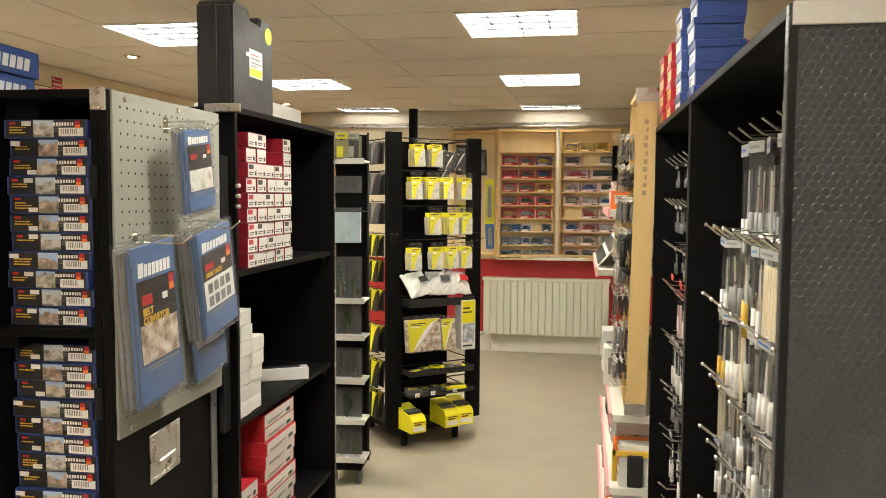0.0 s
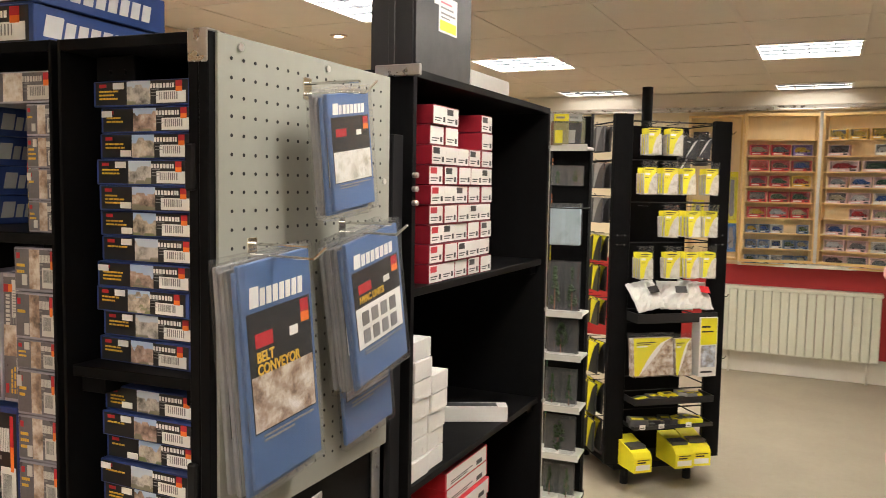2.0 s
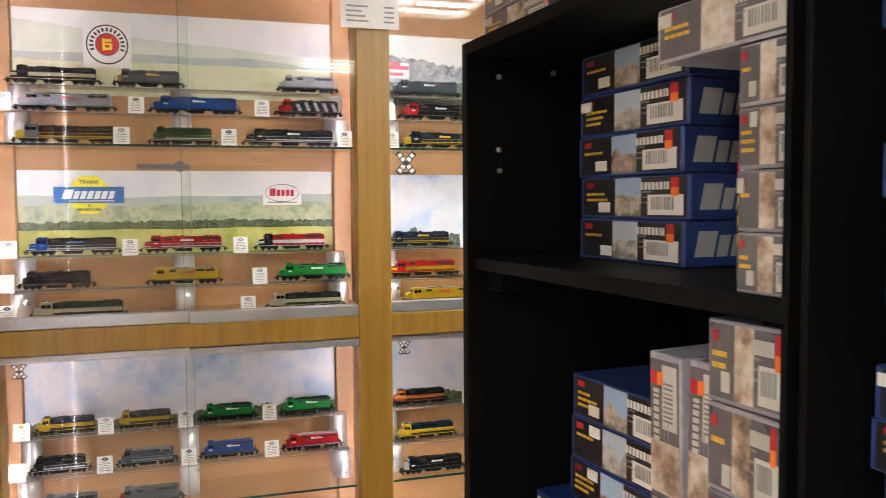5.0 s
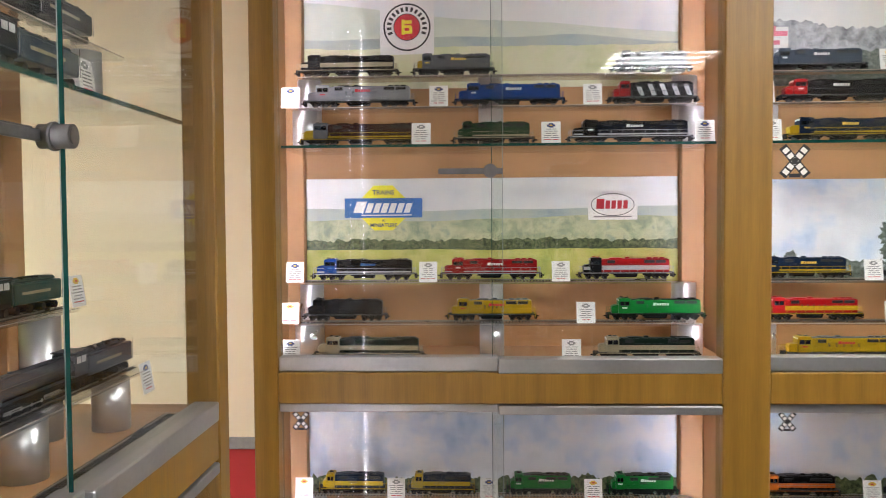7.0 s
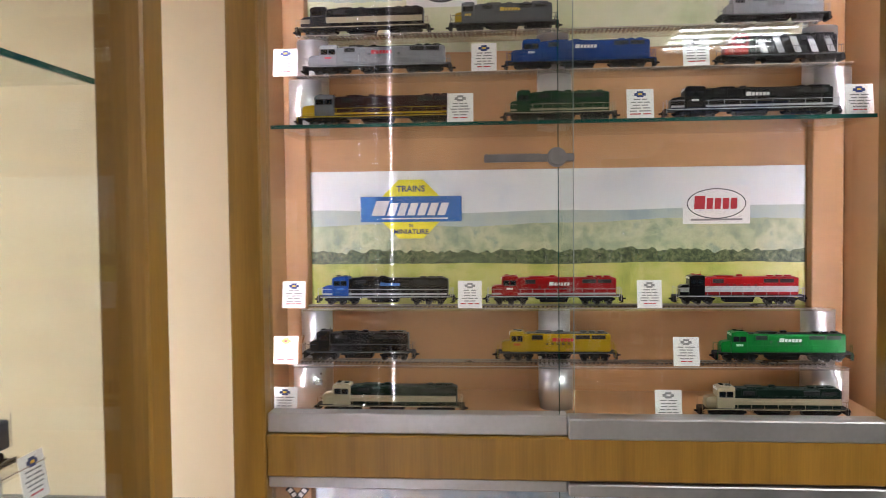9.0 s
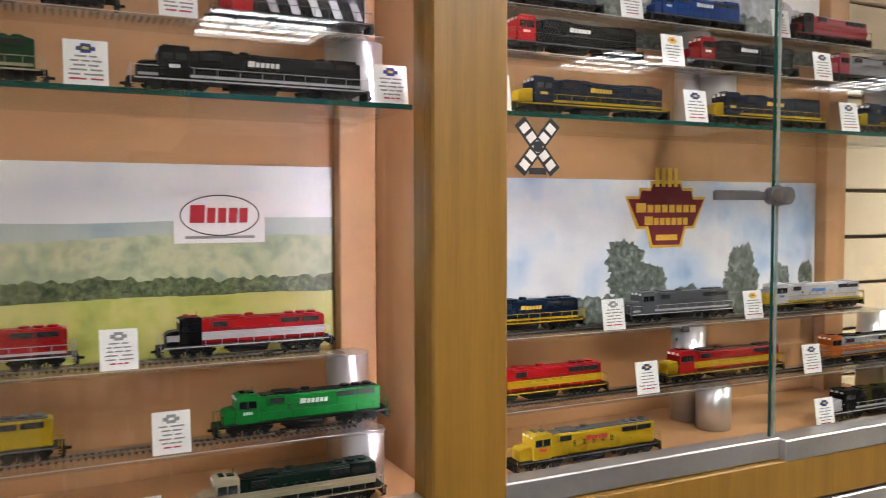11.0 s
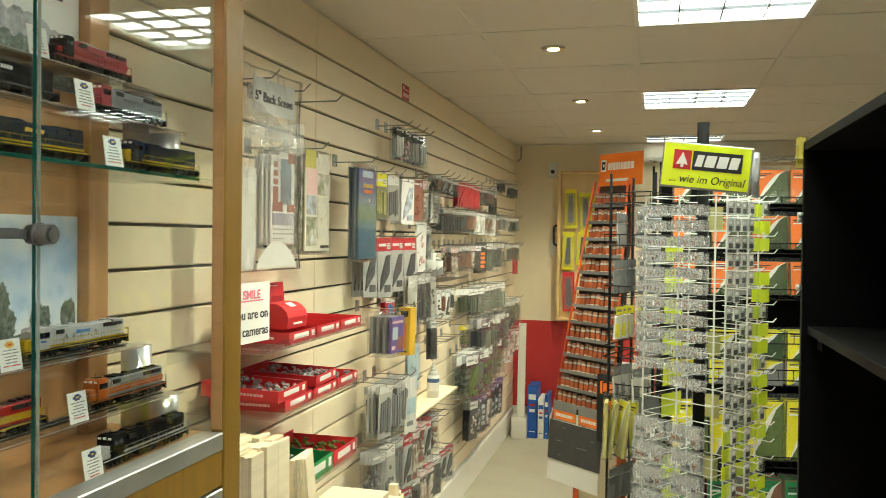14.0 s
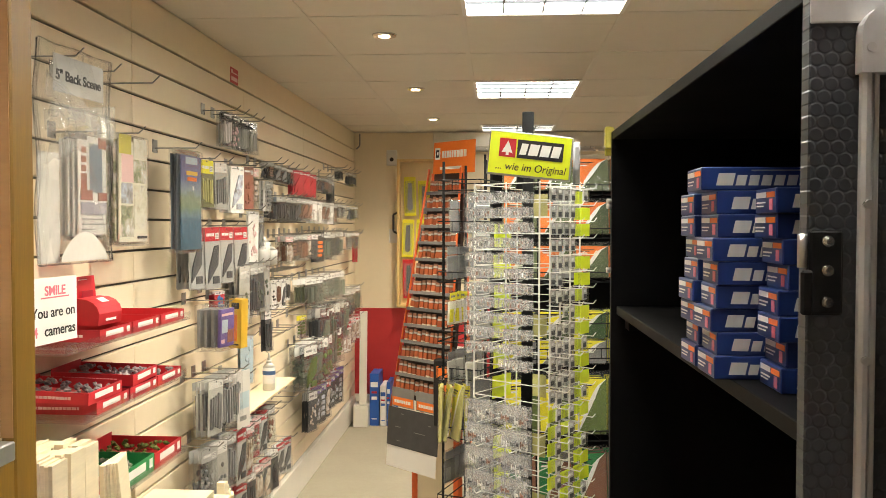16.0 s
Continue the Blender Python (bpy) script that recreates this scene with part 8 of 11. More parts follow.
for k in range(5):
    bm = bmesh.new(); box(bm, 0, 0.012, 0, 0.07, 0, 0.52, 0.001)
    thing("balsa_plank", "pale balsa plank leaning on the stack", "wood stock", pose(XW + 0.36 + 0.015 * k, 3.66 + 0.006 * k, 0.6205, 5, 2 - 1.5 * k, 4 * k - 6), "balsa planks", bm=bm, mats="balsa")
for k in range(4):
    bm = bmesh.new(); box(bm, 0, 0.025, 0, 0.03, 0, 0.24 - 0.02 * k, 0.001)
    thing("balsa_plank", "pale balsa strip standing on end", "wood stock", pose(XW + 0.36, 4.35 + 0.034 * k, 0.6205, -5 + 4 * k, 0, 6 * k), "balsa planks", bm=bm, mats="balsa")

# ---------------------------------------------------------------- packs with a swoosh on the card, used on several stands
SWOOSH = {}
def swoosh_pack(at, w, h, color, goods, label, group, d=0.02, bag=True):
    """Card with a coloured corner cut by a pale curved band; faces -y, hangs from its top at z=0."""
    key = (w, h, color, goods, d)
    if key not in SWOOSH:
        bm = bmesh.new(); box(bm, -w / 2, w / 2, 0.0, d, -h, -h * 0.12, 0.003)
        a = mesh_of(bm, goods)
        curve = [(-w / 2 + w * (0.98 - 0.86 * (k / 8) ** 0.55), -h * 0.13 - h * 0.85 * (k / 8)) for k in range(9)]
        bm = bmesh.new(); prism(bm, [(-w / 2 + 0.002, -h * 0.98), (-w / 2 + 0.002, -h * 0.12)] + curve, -0.0010, -0.0002)
        b = mesh_of(bm, color)
        bm = bmesh.new()
        outer = [(x + w * 0.14 * math.sin(math.pi * (k / 8) ** 0.8) + 0.001, z) for k, (x, z) in enumerate(curve)]
        prism(bm, curve + outer[::-1], -0.0016, -0.0004)
        c = mesh_of(bm, "paper")
        bm = plates([(-w * 0.42, -h * 0.24, w * 0.05, -h * 0.215, 0, 1), (-w * 0.42, -h * 0.28, -w * 0.08, -h * 0.262, 0, 1), (-w * 0.42, -h * 0.33, -w * 0.15, -h * 0.30, 1, 1)], (0, -0.0011, 0))
        e = mesh_of(bm, ["black_print", "paper"])
        bm = bmesh.new(); box(bm, -w / 2 - 0.004, w / 2 + 0.004, -0.004, d + 0.002, -h - 0.004, 0, 0.002)
        f = mesh_of(bm, "film")
        SWOOSH[key] = (a, b, c, e, f)
    a, b, c, e, f = SWOOSH[key]
    t = thing("scenery_packet", label, "packet", at, group)
    part("filling", a, None, t)
    part("card_corner", b, None, t)
    if bag:
        part("pale_band", c, None, t)
        part("print", e, None, t)
        part("clear_bag", f, None, t, "clear plastic bag").visible_shadow = False
    return t

def wire_hook(parent, x, y, z, L, mat_name="black_metal", r=0.0022):
    """Hook along -y with an upturned end."""
    bm = bmesh.new(); path_tube(bm, [(0, 0, 0), (0, -L, 0), (0, -L - 0.012, 0.014)], r, 5)
    return part("hook", bm, mat_name, parent, at=pose(x, y, z))

# ---------------------------------------------------------------- white wire spinner
SPL, SPR = pose(-1.846, 4.91, 0, 0, 0, -35.3), pose(-1.62, 4.75, 0, 0, 0, 54.7)
spin = thing("wire_spinner", "white wire spinner rack hung with clear packs of figures", "display rack", SPL)
SW = 0.277
for x, y in ((0, 0), (SW, 0), (SW, SW), (0, SW), (SW / 2, 0), (SW, SW * 0.25), (SW, SW * 0.5), (SW, SW * 0.75)):
    bm = bmesh.new(); tube(bm, (x, y, 0.20), (x, y, 1.80), 0.003, 6); part("upright_wire", bm, "white_wire", spin)
for k in range(27):
    z = 1.795 - 0.0585 * k
    bm = bmesh.new(); path_tube(bm, [(0, 0, z), (SW, 0, z), (SW, SW, z), (0, SW, z), (0, 0, z)], 0.0018, 5); part("wire_hoop", bm, "white_wire", spin)
bm = bmesh.new(); tube(bm, (SW / 2, SW / 2, 0.03), (SW / 2, SW / 2, 2.06), 0.021, 14); part("pole", bm, "matte_black", spin, "black centre pole")
bm = bmesh.new(); tube(bm, (SW / 2, SW / 2, 0), (SW / 2, SW / 2, 0.03), 0.24, 28); part("base_plate", bm, "black_metal", spin, "round black foot")

def figure_mesh(w, h, seed, n):
    r = random.Random(seed)
    bm = bmesh.new()
    for k in range(n):
        x = -w * 0.4 + w * 0.8 * (k + 0.5) / n + r.uniform(-0.003, 0.003)
        z = -h * r.uniform(0.45, 0.7)
        s = h * r.uniform(0.14, 0.22)
        mi = r.randrange(4)
        box(bm, x - 0.0016, x + 0.0016, 0.002, 0.005, z - s, z + s * 0.6, 0.0, mi)
        box(bm, x - 0.001, x + 0.001, 0.002, 0.0045, z + s * 0.6, z + s, 0.0, 3)
        if h > 0.05:
            box(bm, x + 0.004, x + 0.012, 0.002, 0.005, z - s * 0.6, z, 0.0, mi)
    return mesh_of(bm, ["dark_grey", "brown", "grey", "card_white"])
FIG = [figure_mesh(0.124, 0.038, k, 6 + k % 3) for k in range(5)] + [figure_mesh(0.124, 0.074, 9 + k, 5) for k in range(3)]
def pack_shell(w, h, d):
    bm = bmesh.new(); box(bm, -w / 2, w / 2, 0, d, -h, 0, 0.002); return mesh_of(bm, "clear")
def pack_back(w, h, d, m):
    bm = bmesh.new(); box(bm, -w / 2 + 0.002, w / 2 - 0.002, d - 0.001, d - 0.0004, -h + 0.002, -0.002); return mesh_of(bm, m)
M["milk"] = glass_mat("milky_backing", (0.97, 0.97, 0.98), 0.3, haze=0.22)
SH_S, SH_L = pack_shell(0.128, 0.038, 0.012), pack_shell(0.128, 0.074, 0.012)
BK_S, BK_L = pack_back(0.128, 0.038, 0.012, "milk"), pack_back(0.128, 0.074, 0.012, "milk")
def figure_pack(at, big, k, hook_x):
    t = thing("figure_pack", "flat clear pack of tiny painted figures", "packet", at, "clear figure packs on the spinner")
    part("shell", SH_L if big else SH_S, None, t, "clear plastic shell").visible_shadow = False
    part("backing", BK_L if big else BK_S, None, t, "milky backing sheet").visible_shadow = False
    tagged(part("figures", FIG[5 + k % 3] if big else FIG[k % 5], None, t), kind="stuff")
BACKCARD = [pack_back(0.12, 0.09, 0.01, m) for m in ("lime", "grey", "yellow_tint")]
for col in range(2):
    for r_ in range(12):
        if (col, r_) in ((0, 11),):
            continue
        z = 1.765 - 0.0525 * r_
        x = 0.066 + 0.142 * col
        wire_hook(spin, x, 0, z + 0.006, 0.075, "white_wire", 0.0018)
        for k in range(2):
            figure_pack(SPL @ pose(x + 0.002 * math.sin(r_ * 3 + k), -0.070 + 0.034 * k, z - 0.003 * (k % 2), 3 * math.sin(r_ + k), 1.5 * math.sin(r_ * 1.7 + k + col), 2 * math.sin(k * 5 + r_)), False, r_ * 2 + col + k, x)
    for r_ in range(9):
        z = 1.03 - 0.084 * r_
        x = 0.066 + 0.142 * col
        wire_hook(spin, x, 0, z + 0.006, 0.075, "white_wire", 0.0018)
        for k in range(2):
            figure_pack(SPL @ pose(x, -0.070 + 0.025 * k, z, 2 * math.sin(r_ + k), 1.5 * math.sin(r_ * 1.7 + col), 0), True, r_ + col + k, x)
# the other face: small labelled packs, with yellow cards on the far column
bm = bmesh.new(); box(bm, -0.016, 0.016, 0, 0.006, -0.042, 0, 0.001); SMALL = mesh_of(bm, "pack_grey")
SM_LAB = mesh_of(plates([(-0.010, -0.016, 0.006, -0.006, 0, 1), (-0.012, -0.038, 0.012, -0.022, 1, 1)]), ["paper", "dark_grey"])
SM_SHELL = pack_shell(0.066, 0.05, 0.012)
bm = bmesh.new(); box(bm, -0.03, 0.03, 0, 0.002, -0.048, -0.004); YCARD = mesh_of(bm, "lime")
for col in range(3):
    for r_ in range(22):
        z = 1.775 - 0.0585 * r_
        x = 0.050 + 0.088 * col
        hk = wire_hook(spin, 0, 0, 0, 0.085, "white_wire", 0.0018)
        hk.matrix_basis = SPL.inverted() @ SPR @ pose(x, 0, z + 0.004)
        if (r_ * 7 + col * 3) % 11 == 5:
            continue
        low = r_ > 12
        for k in range(2):
            t = thing("accessory_pack", "small clear pack with a white label on the spinner", "packet", SPR @ pose(x, -0.052 + 0.026 * k, z, 2 * math.sin(r_ + k * 2), 0, 3 * math.sin(r_ * 2 + col)), "small packs on the spinner")
            if (k and (col == 2 or low)) or (col == 2 and r_ % 3):
                part("card", YCARD, None, t, "bright yellow card")
            else:
                part("filling", SMALL, None, t)
                part("label", SM_LAB, None, t, "small white label")
            if k == 0:
                part("shell", SM_SHELL, None, t, "clear shell").visible_shadow = False
# the two faces turned away
for f, at in ((0, SPL @ pose(0, SW, 0, 0, 0, -90)), (1, SPL @ pose(SW, SW, 0, 0, 0, 180))):
    for col in range(2):
        for r_ in range(13):
            if (r_ * 5 + col * 3 + f) % 7 == 0:
                continue
            if r_ % 2 and f:
                continue
            t = thing("card_pack", "yellow-backed pack on the far side of the spinner", "packet", at @ pose(0.07 + 0.14 * col, -0.03, 1.77 - 0.116 * r_, 2 * math.sin(r_), 0, 4 * math.sin(r_ * 3)), "packs on the far side of the spinner")
            part("card", BACKCARD[(r_ * 3 + col + f) % 3], None, t)
            part("shell", SH_L, None, t, "clear shell").visible_shadow = False
# header sign
t = thing("header_sign", "bright yellow header sign with a red tree emblem", "sign", pose(-1.654, 4.705, 1.882, 0, 5.5, 7) @ Matrix.Diagonal((0.93, 1, 1, 1)))
bm = bmesh.new(); box(bm, -0.153, 0.153, 0, 0.006, -0.075, 0.075, 0.003); part("backing", bm, "grey_backing", t, "pale grey backing board")
bm = bmesh.new(); box(bm, -0.149, 0.146, -0.0015, 0, -0.068, 0.070); part("panel", bm, "lime", t, "bright yellow panel")
bm = bmesh.new(); box(bm, -0.115, -0.055, -0.003, -0.0016, -0.012, 0.050); part("emblem_ground", bm, "red", t, "red square")
bm = bmesh.new(); prism(bm, [(-0.085, 0.044), (-0.066, 0.002), (-0.080, 0.005), (-0.080, -0.006), (-0.090, -0.006), (-0.090, 0.005), (-0.106, 0.002)], -0.0042, -0.003); part("tree_emblem", bm, "paper", t, "white fir tree shape")
bm = bmesh.new(); box(bm, -0.050, 0.118, -0.003, -0.0016, -0.012, 0.050); part("brand_ground", bm, "black_print", t, "black panel")
for k, (a, b) in enumerate(bars(0.145, 0.05, 4, 21)):
    bm = bmesh.new(); prism(bm, [(-0.038 + a - 0.004, 0.000), (-0.038 + b - 0.004, 0.000), (-0.038 + b + 0.004, 0.038), (-0.038 + a + 0.004, 0.038)], -0.0044, -0.003); part("brand_bar", bm, "paper", t)
writing("slogan", "... wie im Original", 0.036, "black_print", t, pose(0.004, -0.0022, -0.054, 90, 0, 0), "CENTER", "dark lettering", shear=0.2, bold=0.1)
bm = bmesh.new(); box(bm, -0.012, 0.012, 0.006, 0.2, -0.05, -0.035); box(bm, -0.012, 0.012, 0.18, 0.2, -0.12, -0.05); part("bracket", bm, "black_metal", t, "black bracket")
t = thing("card_tube", "upright grey printed tube standing in the rack", "tube", pose(-1.478, 4.93, 1.80))
bm = bmesh.new(); tube(bm, (0, 0, 0), (0, 0, 0.15), 0.013, 16); part("tube_body", bm, "grey", t)
bm = bmesh.new(); box(bm, -0.006, 0.006, -0.0138, -0.0126, 0.05, 0.13); part("print", bm, "grey_print", t)

# ---------------------------------------------------------------- leaning orange rack of plastic strip
OR_AT = pose(-2.294, 6.20, 0, 0, 0, -40)
orack = thing("leaning_rack", "leaning orange rack filled with rows of thin strip packs", "display rack", OR_AT)
OB, OT = 0.745, 1.92
def on_rack(z):
    """Left edge, right edge and depth of the leaning face at height z."""
    k = (z - 0.77) / 1.13
    return 0.150 * k, 0.405 - 0.03 * k, 0.125 * k
l0, r0, d0 = on_rack(OB); l1, r1, d1 = on_rack(OT)
bm = bmesh.new()
v = [bm.verts.new(c) for c in ((l0, d0, OB), (r0, d0, OB), (r1, d1, OT), (l1, d1, OT), (l0, d0 + 0.02, OB), (r0, d0 + 0.02, OB), (r1, d1 + 0.02, OT), (l1, d1 + 0.02, OT))]
for f in ((3, 2, 1, 0), (4, 5, 6, 7), (0, 1, 5, 4), (1, 2, 6, 5), (2, 3, 7, 6), (3, 0, 4, 7)):
    bm.faces.new([v[i] for i in f])
bmesh.ops.recalc_face_normals(bm, faces=bm.faces[:])
part("back_board", bm, "dark_brown", orack, "dark brown backing board")
for (la, da, za), (lb, db, zb) in (((l0, d0, OB), (l1, d1, OT)), ((r0, d0, OB), (r1, d1, OT))):
    bm = bmesh.new(); tube(bm, (la, da - 0.03, za - 0.05), (lb, db - 0.03, zb + 0.02), 0.006, 8); part("side_edge", bm, "orange_card", orack, "orange edge tube")
    bm = bmesh.new(); tube(bm, (la, da + 0.16, 0.0), (lb, db - 0.0, zb), 0.010, 8); part("rear_leg", bm, "orange_card", orack)
ROWS = 13
PK = {}
for j in range(ROWS):
    z = 1.885 - 0.0855 * j
    la, ra, da = on_rack(z)
    bm = bmesh.new(); box(bm, la, ra, da - 0.045, da, z - 0.078, z - 0.074); box(bm, la, ra, da - 0.045, da - 0.042, z - 0.074, z - 0.062); part("ledge", bm, "grey", orack, "clear grey ledge")
    n = 11 if j < 4 else (9 if j < 9 else 11)
    r = random.Random(j)
    pw = (ra - la - 0.01) / n
    for k in range(n):
        kind = (round(pw, 4), r.randrange(4))
        if kind not in PK:
            w, hh = pw * 0.72, 0.068 * (0.92 + 0.04 * kind[1])
            bm = bmesh.new()
            cut = (0.0, 0.05, 0.14 + 0.03 * kind[1], 0.62, 0.66, 0.80, 1.0)
            ring = [[bm.verts.new((x, y, hh * c)) for x, y in ((-w / 2, -0.004), (w / 2, -0.004), (w / 2, 0.004), (-w / 2, 0.004))] for c in cut]
            for q, m in enumerate((0, 4, 0, 3, 2, 1)):
                for e in range(4):
                    bm.faces.new((ring[q][e], ring[q][(e + 1) % 4], ring[q + 1][(e + 1) % 4], ring[q + 1][e])).material_index = m
            bm.faces.new(ring[-1]).material_index = 1
            bm.faces.new(ring[0][::-1])
            PK[kind] = mesh_of(bm, ["orange_strip", "orange_dull", "pack_grey", "brown", "paper_cream"])
        ob = new("strip_pack", PK[kind])
        tagged(ob, "thin orange-brown pack of plastic strip on a ledge", "packet", "strip packs on the leaning rack")
        ob.matrix_basis = OR_AT @ pose(la + 0.005 + pw * (k + 0.5), da - 0.026, z - 0.0738, -6, r.uniform(-4, 4), r.uniform(-6, 6))
# header sign of the rack
t = thing("header_sign", "orange header board with pale bars of print", "sign", OR_AT @ pose(0.155, 0.12, 1.915, -3, 0, 0))
bm = bmesh.new(); box(bm, 0, 0.29, 0, 0.004, 0, 0.165, 0.001); part("board", bm, "orange", t)
R = [(0.012, 0.075, 0.048, 0.135, 0, 1), (0.018, 0.085, 0.042, 0.125, 1, 1.6), (0.026, 0.098, 0.036, 0.113, 0, 2.2), (0.05, 0.022, 0.20, 0.036, 0, 1)]
R += [(0.062 + a, 0.082, 0.062 + b, 0.118, 0, 1) for a, b in bars(0.17, 0.03, 9, 4)]
part("print", plates(R), ["paper", "black_print"], t, "white bars of print")
# lower flap, white card, cards with orange print
t = thing("flap_board", "dark grey flap hanging over a white card", "display card", OR_AT @ pose(-0.015, -0.035, 0.70, -4, 0, 0))
bm = bmesh.new(); box(bm, 0, 0.37, -0.004, 0, -0.20, 0, 0.001); part("flap", bm, "dark_grey", t, "dark grey flap")
bm = bmesh.new(); box(bm, 0.0, 0.36, 0.001, 0.004, -0.31, 0.0, 0.001); part("white_card", bm, "paper", t)
part("scuffs", plates([(0.06, -0.10, 0.10, -0.097, 0, 1), (0.2, -0.11, 0.28, -0.107, 0, 1), (0.1, -0.03, 0.12, -0.027, 0, 1), (0.3, -0.06, 0.32, -0.057, 0, 1), (0.07, -0.17, 0.10, -0.168, 0, 1)], (0, -0.0041, 0)), ["grey_print"], t)
for k in range(2):
    t = thing("info_card", "grey and orange printed card on the rack", "card", OR_AT @ pose(0.01 + 0.18 * k, -0.036, 0.705))
    bm = bmesh.new(); box(bm, 0, 0.165, 0, 0.002, 0, 0.10); part("card", bm, "grey", t)
    part("print", plates([(0.005, 0.005, 0.16, 0.05, 0, 1)] + [(0.02 + a, 0.02, 0.02 + b, 0.036, 1, 2) for a, b in bars(0.12, 0.02, 7, 8 + k)]), ["orange", "paper"], t)
t = thing("carrier_box", "black folder with orange print hanging on the rack", "folder", OR_AT @ pose(0.35, -0.075, 0.66, 0, 0, 14))
bm = bmesh.new(); box(bm, 0, 0.20, 0, 0.05, 0, 0.33, 0.004); part("folder", bm, "black_plastic", t)
part("print", plates([(0.06, 0.13, 0.14, 0.21, 0, 1), (0.08, 0.155, 0.12, 0.185, 1, 1.6), (0.05, 0.08, 0.16, 0.10, 0, 1), (0.02, 0.24, 0.19, 0.30, 0, 1)]), ["orange", "black_print"], t)
bm = bmesh.new(); box(bm, 0.12, 0.20, 0.02, 0.035, 0.33, 0.40, 0.006); part("handle", bm, "card_white", t)
bm = bmesh.new(); box(bm, 0.12, 0.40, 0.02, 0.05, 0.03, 0.60, 0.002); part("lower_panel", bm, "cream", orack, "cream lower panel")
for x in (0.11, 0.405):
    bm = bmesh.new(); box(bm, x, x + 0.035, 0.01, 0.045, 0, 0.66, 0.003); part("leg", bm, "orange_card", orack, "orange leg")
bm = bmesh.new(); box(bm, 0.146, 0.404, 0.012, 0.04, 0.0, 0.03, 0.002); part("foot_rail", bm, "orange_card", orack)

# ---------------------------------------------------------------- black wire racks either side of the spinner
def wire_rack(label, at, w, d, z0, z1, levels):
    """Black wire stand with open baskets, front towards -y."""
    t = thing("wire_rack", label, "display rack", at, "black wire racks")
    for x in (0, w):
        for y in (0, d):
            bm = bmesh.new(); tube(bm, (x, y, 0.0), (x, y, z1), 0.006, 6); part("post", bm, "black_metal", t)
    for z in levels:
        bm = bmesh.new()
        for dz in (0, 0.045):
            path_tube(bm, [(0, -0.06, z + dz), (w, -0.06, z + dz), (w, d, z + dz), (0, d, z + dz), (0, -0.06, z + dz)], 0.0028, 5)
        n = max(2, int(w / 0.06))
        for k in range(n + 1):
            path_tube(bm, [(w * k / n, -0.06, z + 0.045), (w * k / n, -0.06, z), (w * k / n, d, z)], 0.0018, 4)
        part("basket", bm, "black_metal", t, "black wire basket")
    return t
LEV = [1.79, 1.59, 1.39, 1.20, 1.04, 0.66, 0.30]
BK1 = pose(-1.79, 5.68, 0, 0, 0, 9)
rk1 = wire_rack("black wire rack of boxed scenery mats", BK1, 0.88, 0.20, 0, 1.99, LEV)
LAND = [(1.975, "orange", "grass"), (1.775, "orange", "grass"), (1.575, "orange", "grass"), (1.27, "yellow", "foliage"), (1.135, "yellow", "grey"), (0.98, "yellow", "moss"), (0.63, "green", "brown"), (0.33, "green", "foliage")]
for z, c, g in LAND:
    hh = {1.27: 0.14, 1.135: 0.12, 0.98: 0.29, 0.63: 0.27, 0.33: 0.25}.get(z, 0.165)
    for k in range(5):
        for q in range(3 if k > 1 else 1):
            swoosh_pack(BK1 @ pose(0.128 + 0.165 * k + 0.003 * math.sin(q * 3 + z * 9), -0.035 + 0.045 * q, z, -4, 1.5 * math.sin(k + z * 5), 2), 0.155, hh, c, g, "%s-cornered pack of scenery material in a rack" % c, "landscape packs on the wire rack", 0.016, q == 0)
bm = bmesh.new(); box(bm, 0.02, 0.86, 0.155, 0.17, 0.12, 1.93, 0.002); part("core_board", bm, "black_board", rk1, "black core board")
FLAT = {}
def flat_pack(at, w, h, goods, tab):
    """Thin clear bag with a flat pale filling and a small printed tab; faces -y, hangs from its top at z=0."""
    if (w, h, goods, tab) not in FLAT:
        bm = bmesh.new(); box(bm, -w / 2 + 0.004, w / 2 - 0.004, 0.001, 0.008, -h + 0.004, -h * 0.30, 0.002); a = mesh_of(bm, goods)
        bm = plates([(-w * 0.44, -h * 0.26, w * 0.44, -h * 0.04, 0, 1), (-w * 0.30, -h * 0.18, w * 0.2, -h * 0.12, 1, 2), (-w * 0.36, -h * 0.90, w * 0.10, -h * 0.52, 0, 1)]); b = mesh_of(bm, [tab, "grey_print"])
        bm = bmesh.new(); box(bm, -w / 2, w / 2, -0.002, 0.010, -h, 0, 0.002); c = mesh_of(bm, "film")
        FLAT[w, h, goods, tab] = (a, b, c)
    a, b, c = FLAT[w, h, goods, tab]
    t = thing("flat_packet", "thin clear packet with a pale filling on a wire rack", "packet", at, "packets on the wire rack")
    part("filling", a, None, t)
    part("tab", b, None, t, "small printed tab")
    part("clear_bag", c, None, t, "clear plastic bag").visible_shadow = False
    return t
BK2 = pose(-2.00, 5.55, 0, 0, 0, -20)
rk2 = wire_rack("black wire rack of dark and yellow packets", BK2, 0.20, 0.26, 0, 1.93, [1.80, 1.62, 1.40, 1.14, 0.98, 0.72, 0.42])
r = random.Random(77)
for z, g, n in ((1.76, "grey", 2), (1.56, "grey", 4), (1.36, "card_white", 3), (1.10, "pack_grey", 3), (0.66, "grey", 4), (0.40, "grey", 3)):
    for k in range(2):
        for q in range(n):
            flat_pack(BK2 @ pose(0.055 + 0.10 * k + r.uniform(-0.01, 0.01), -0.03 + 0.05 * q, z, r.uniform(-6, 2), r.uniform(-3, 3), r.uniform(66, 86)), 0.075, 0.15, g, "yellow" if z == 1.36 else "grey")
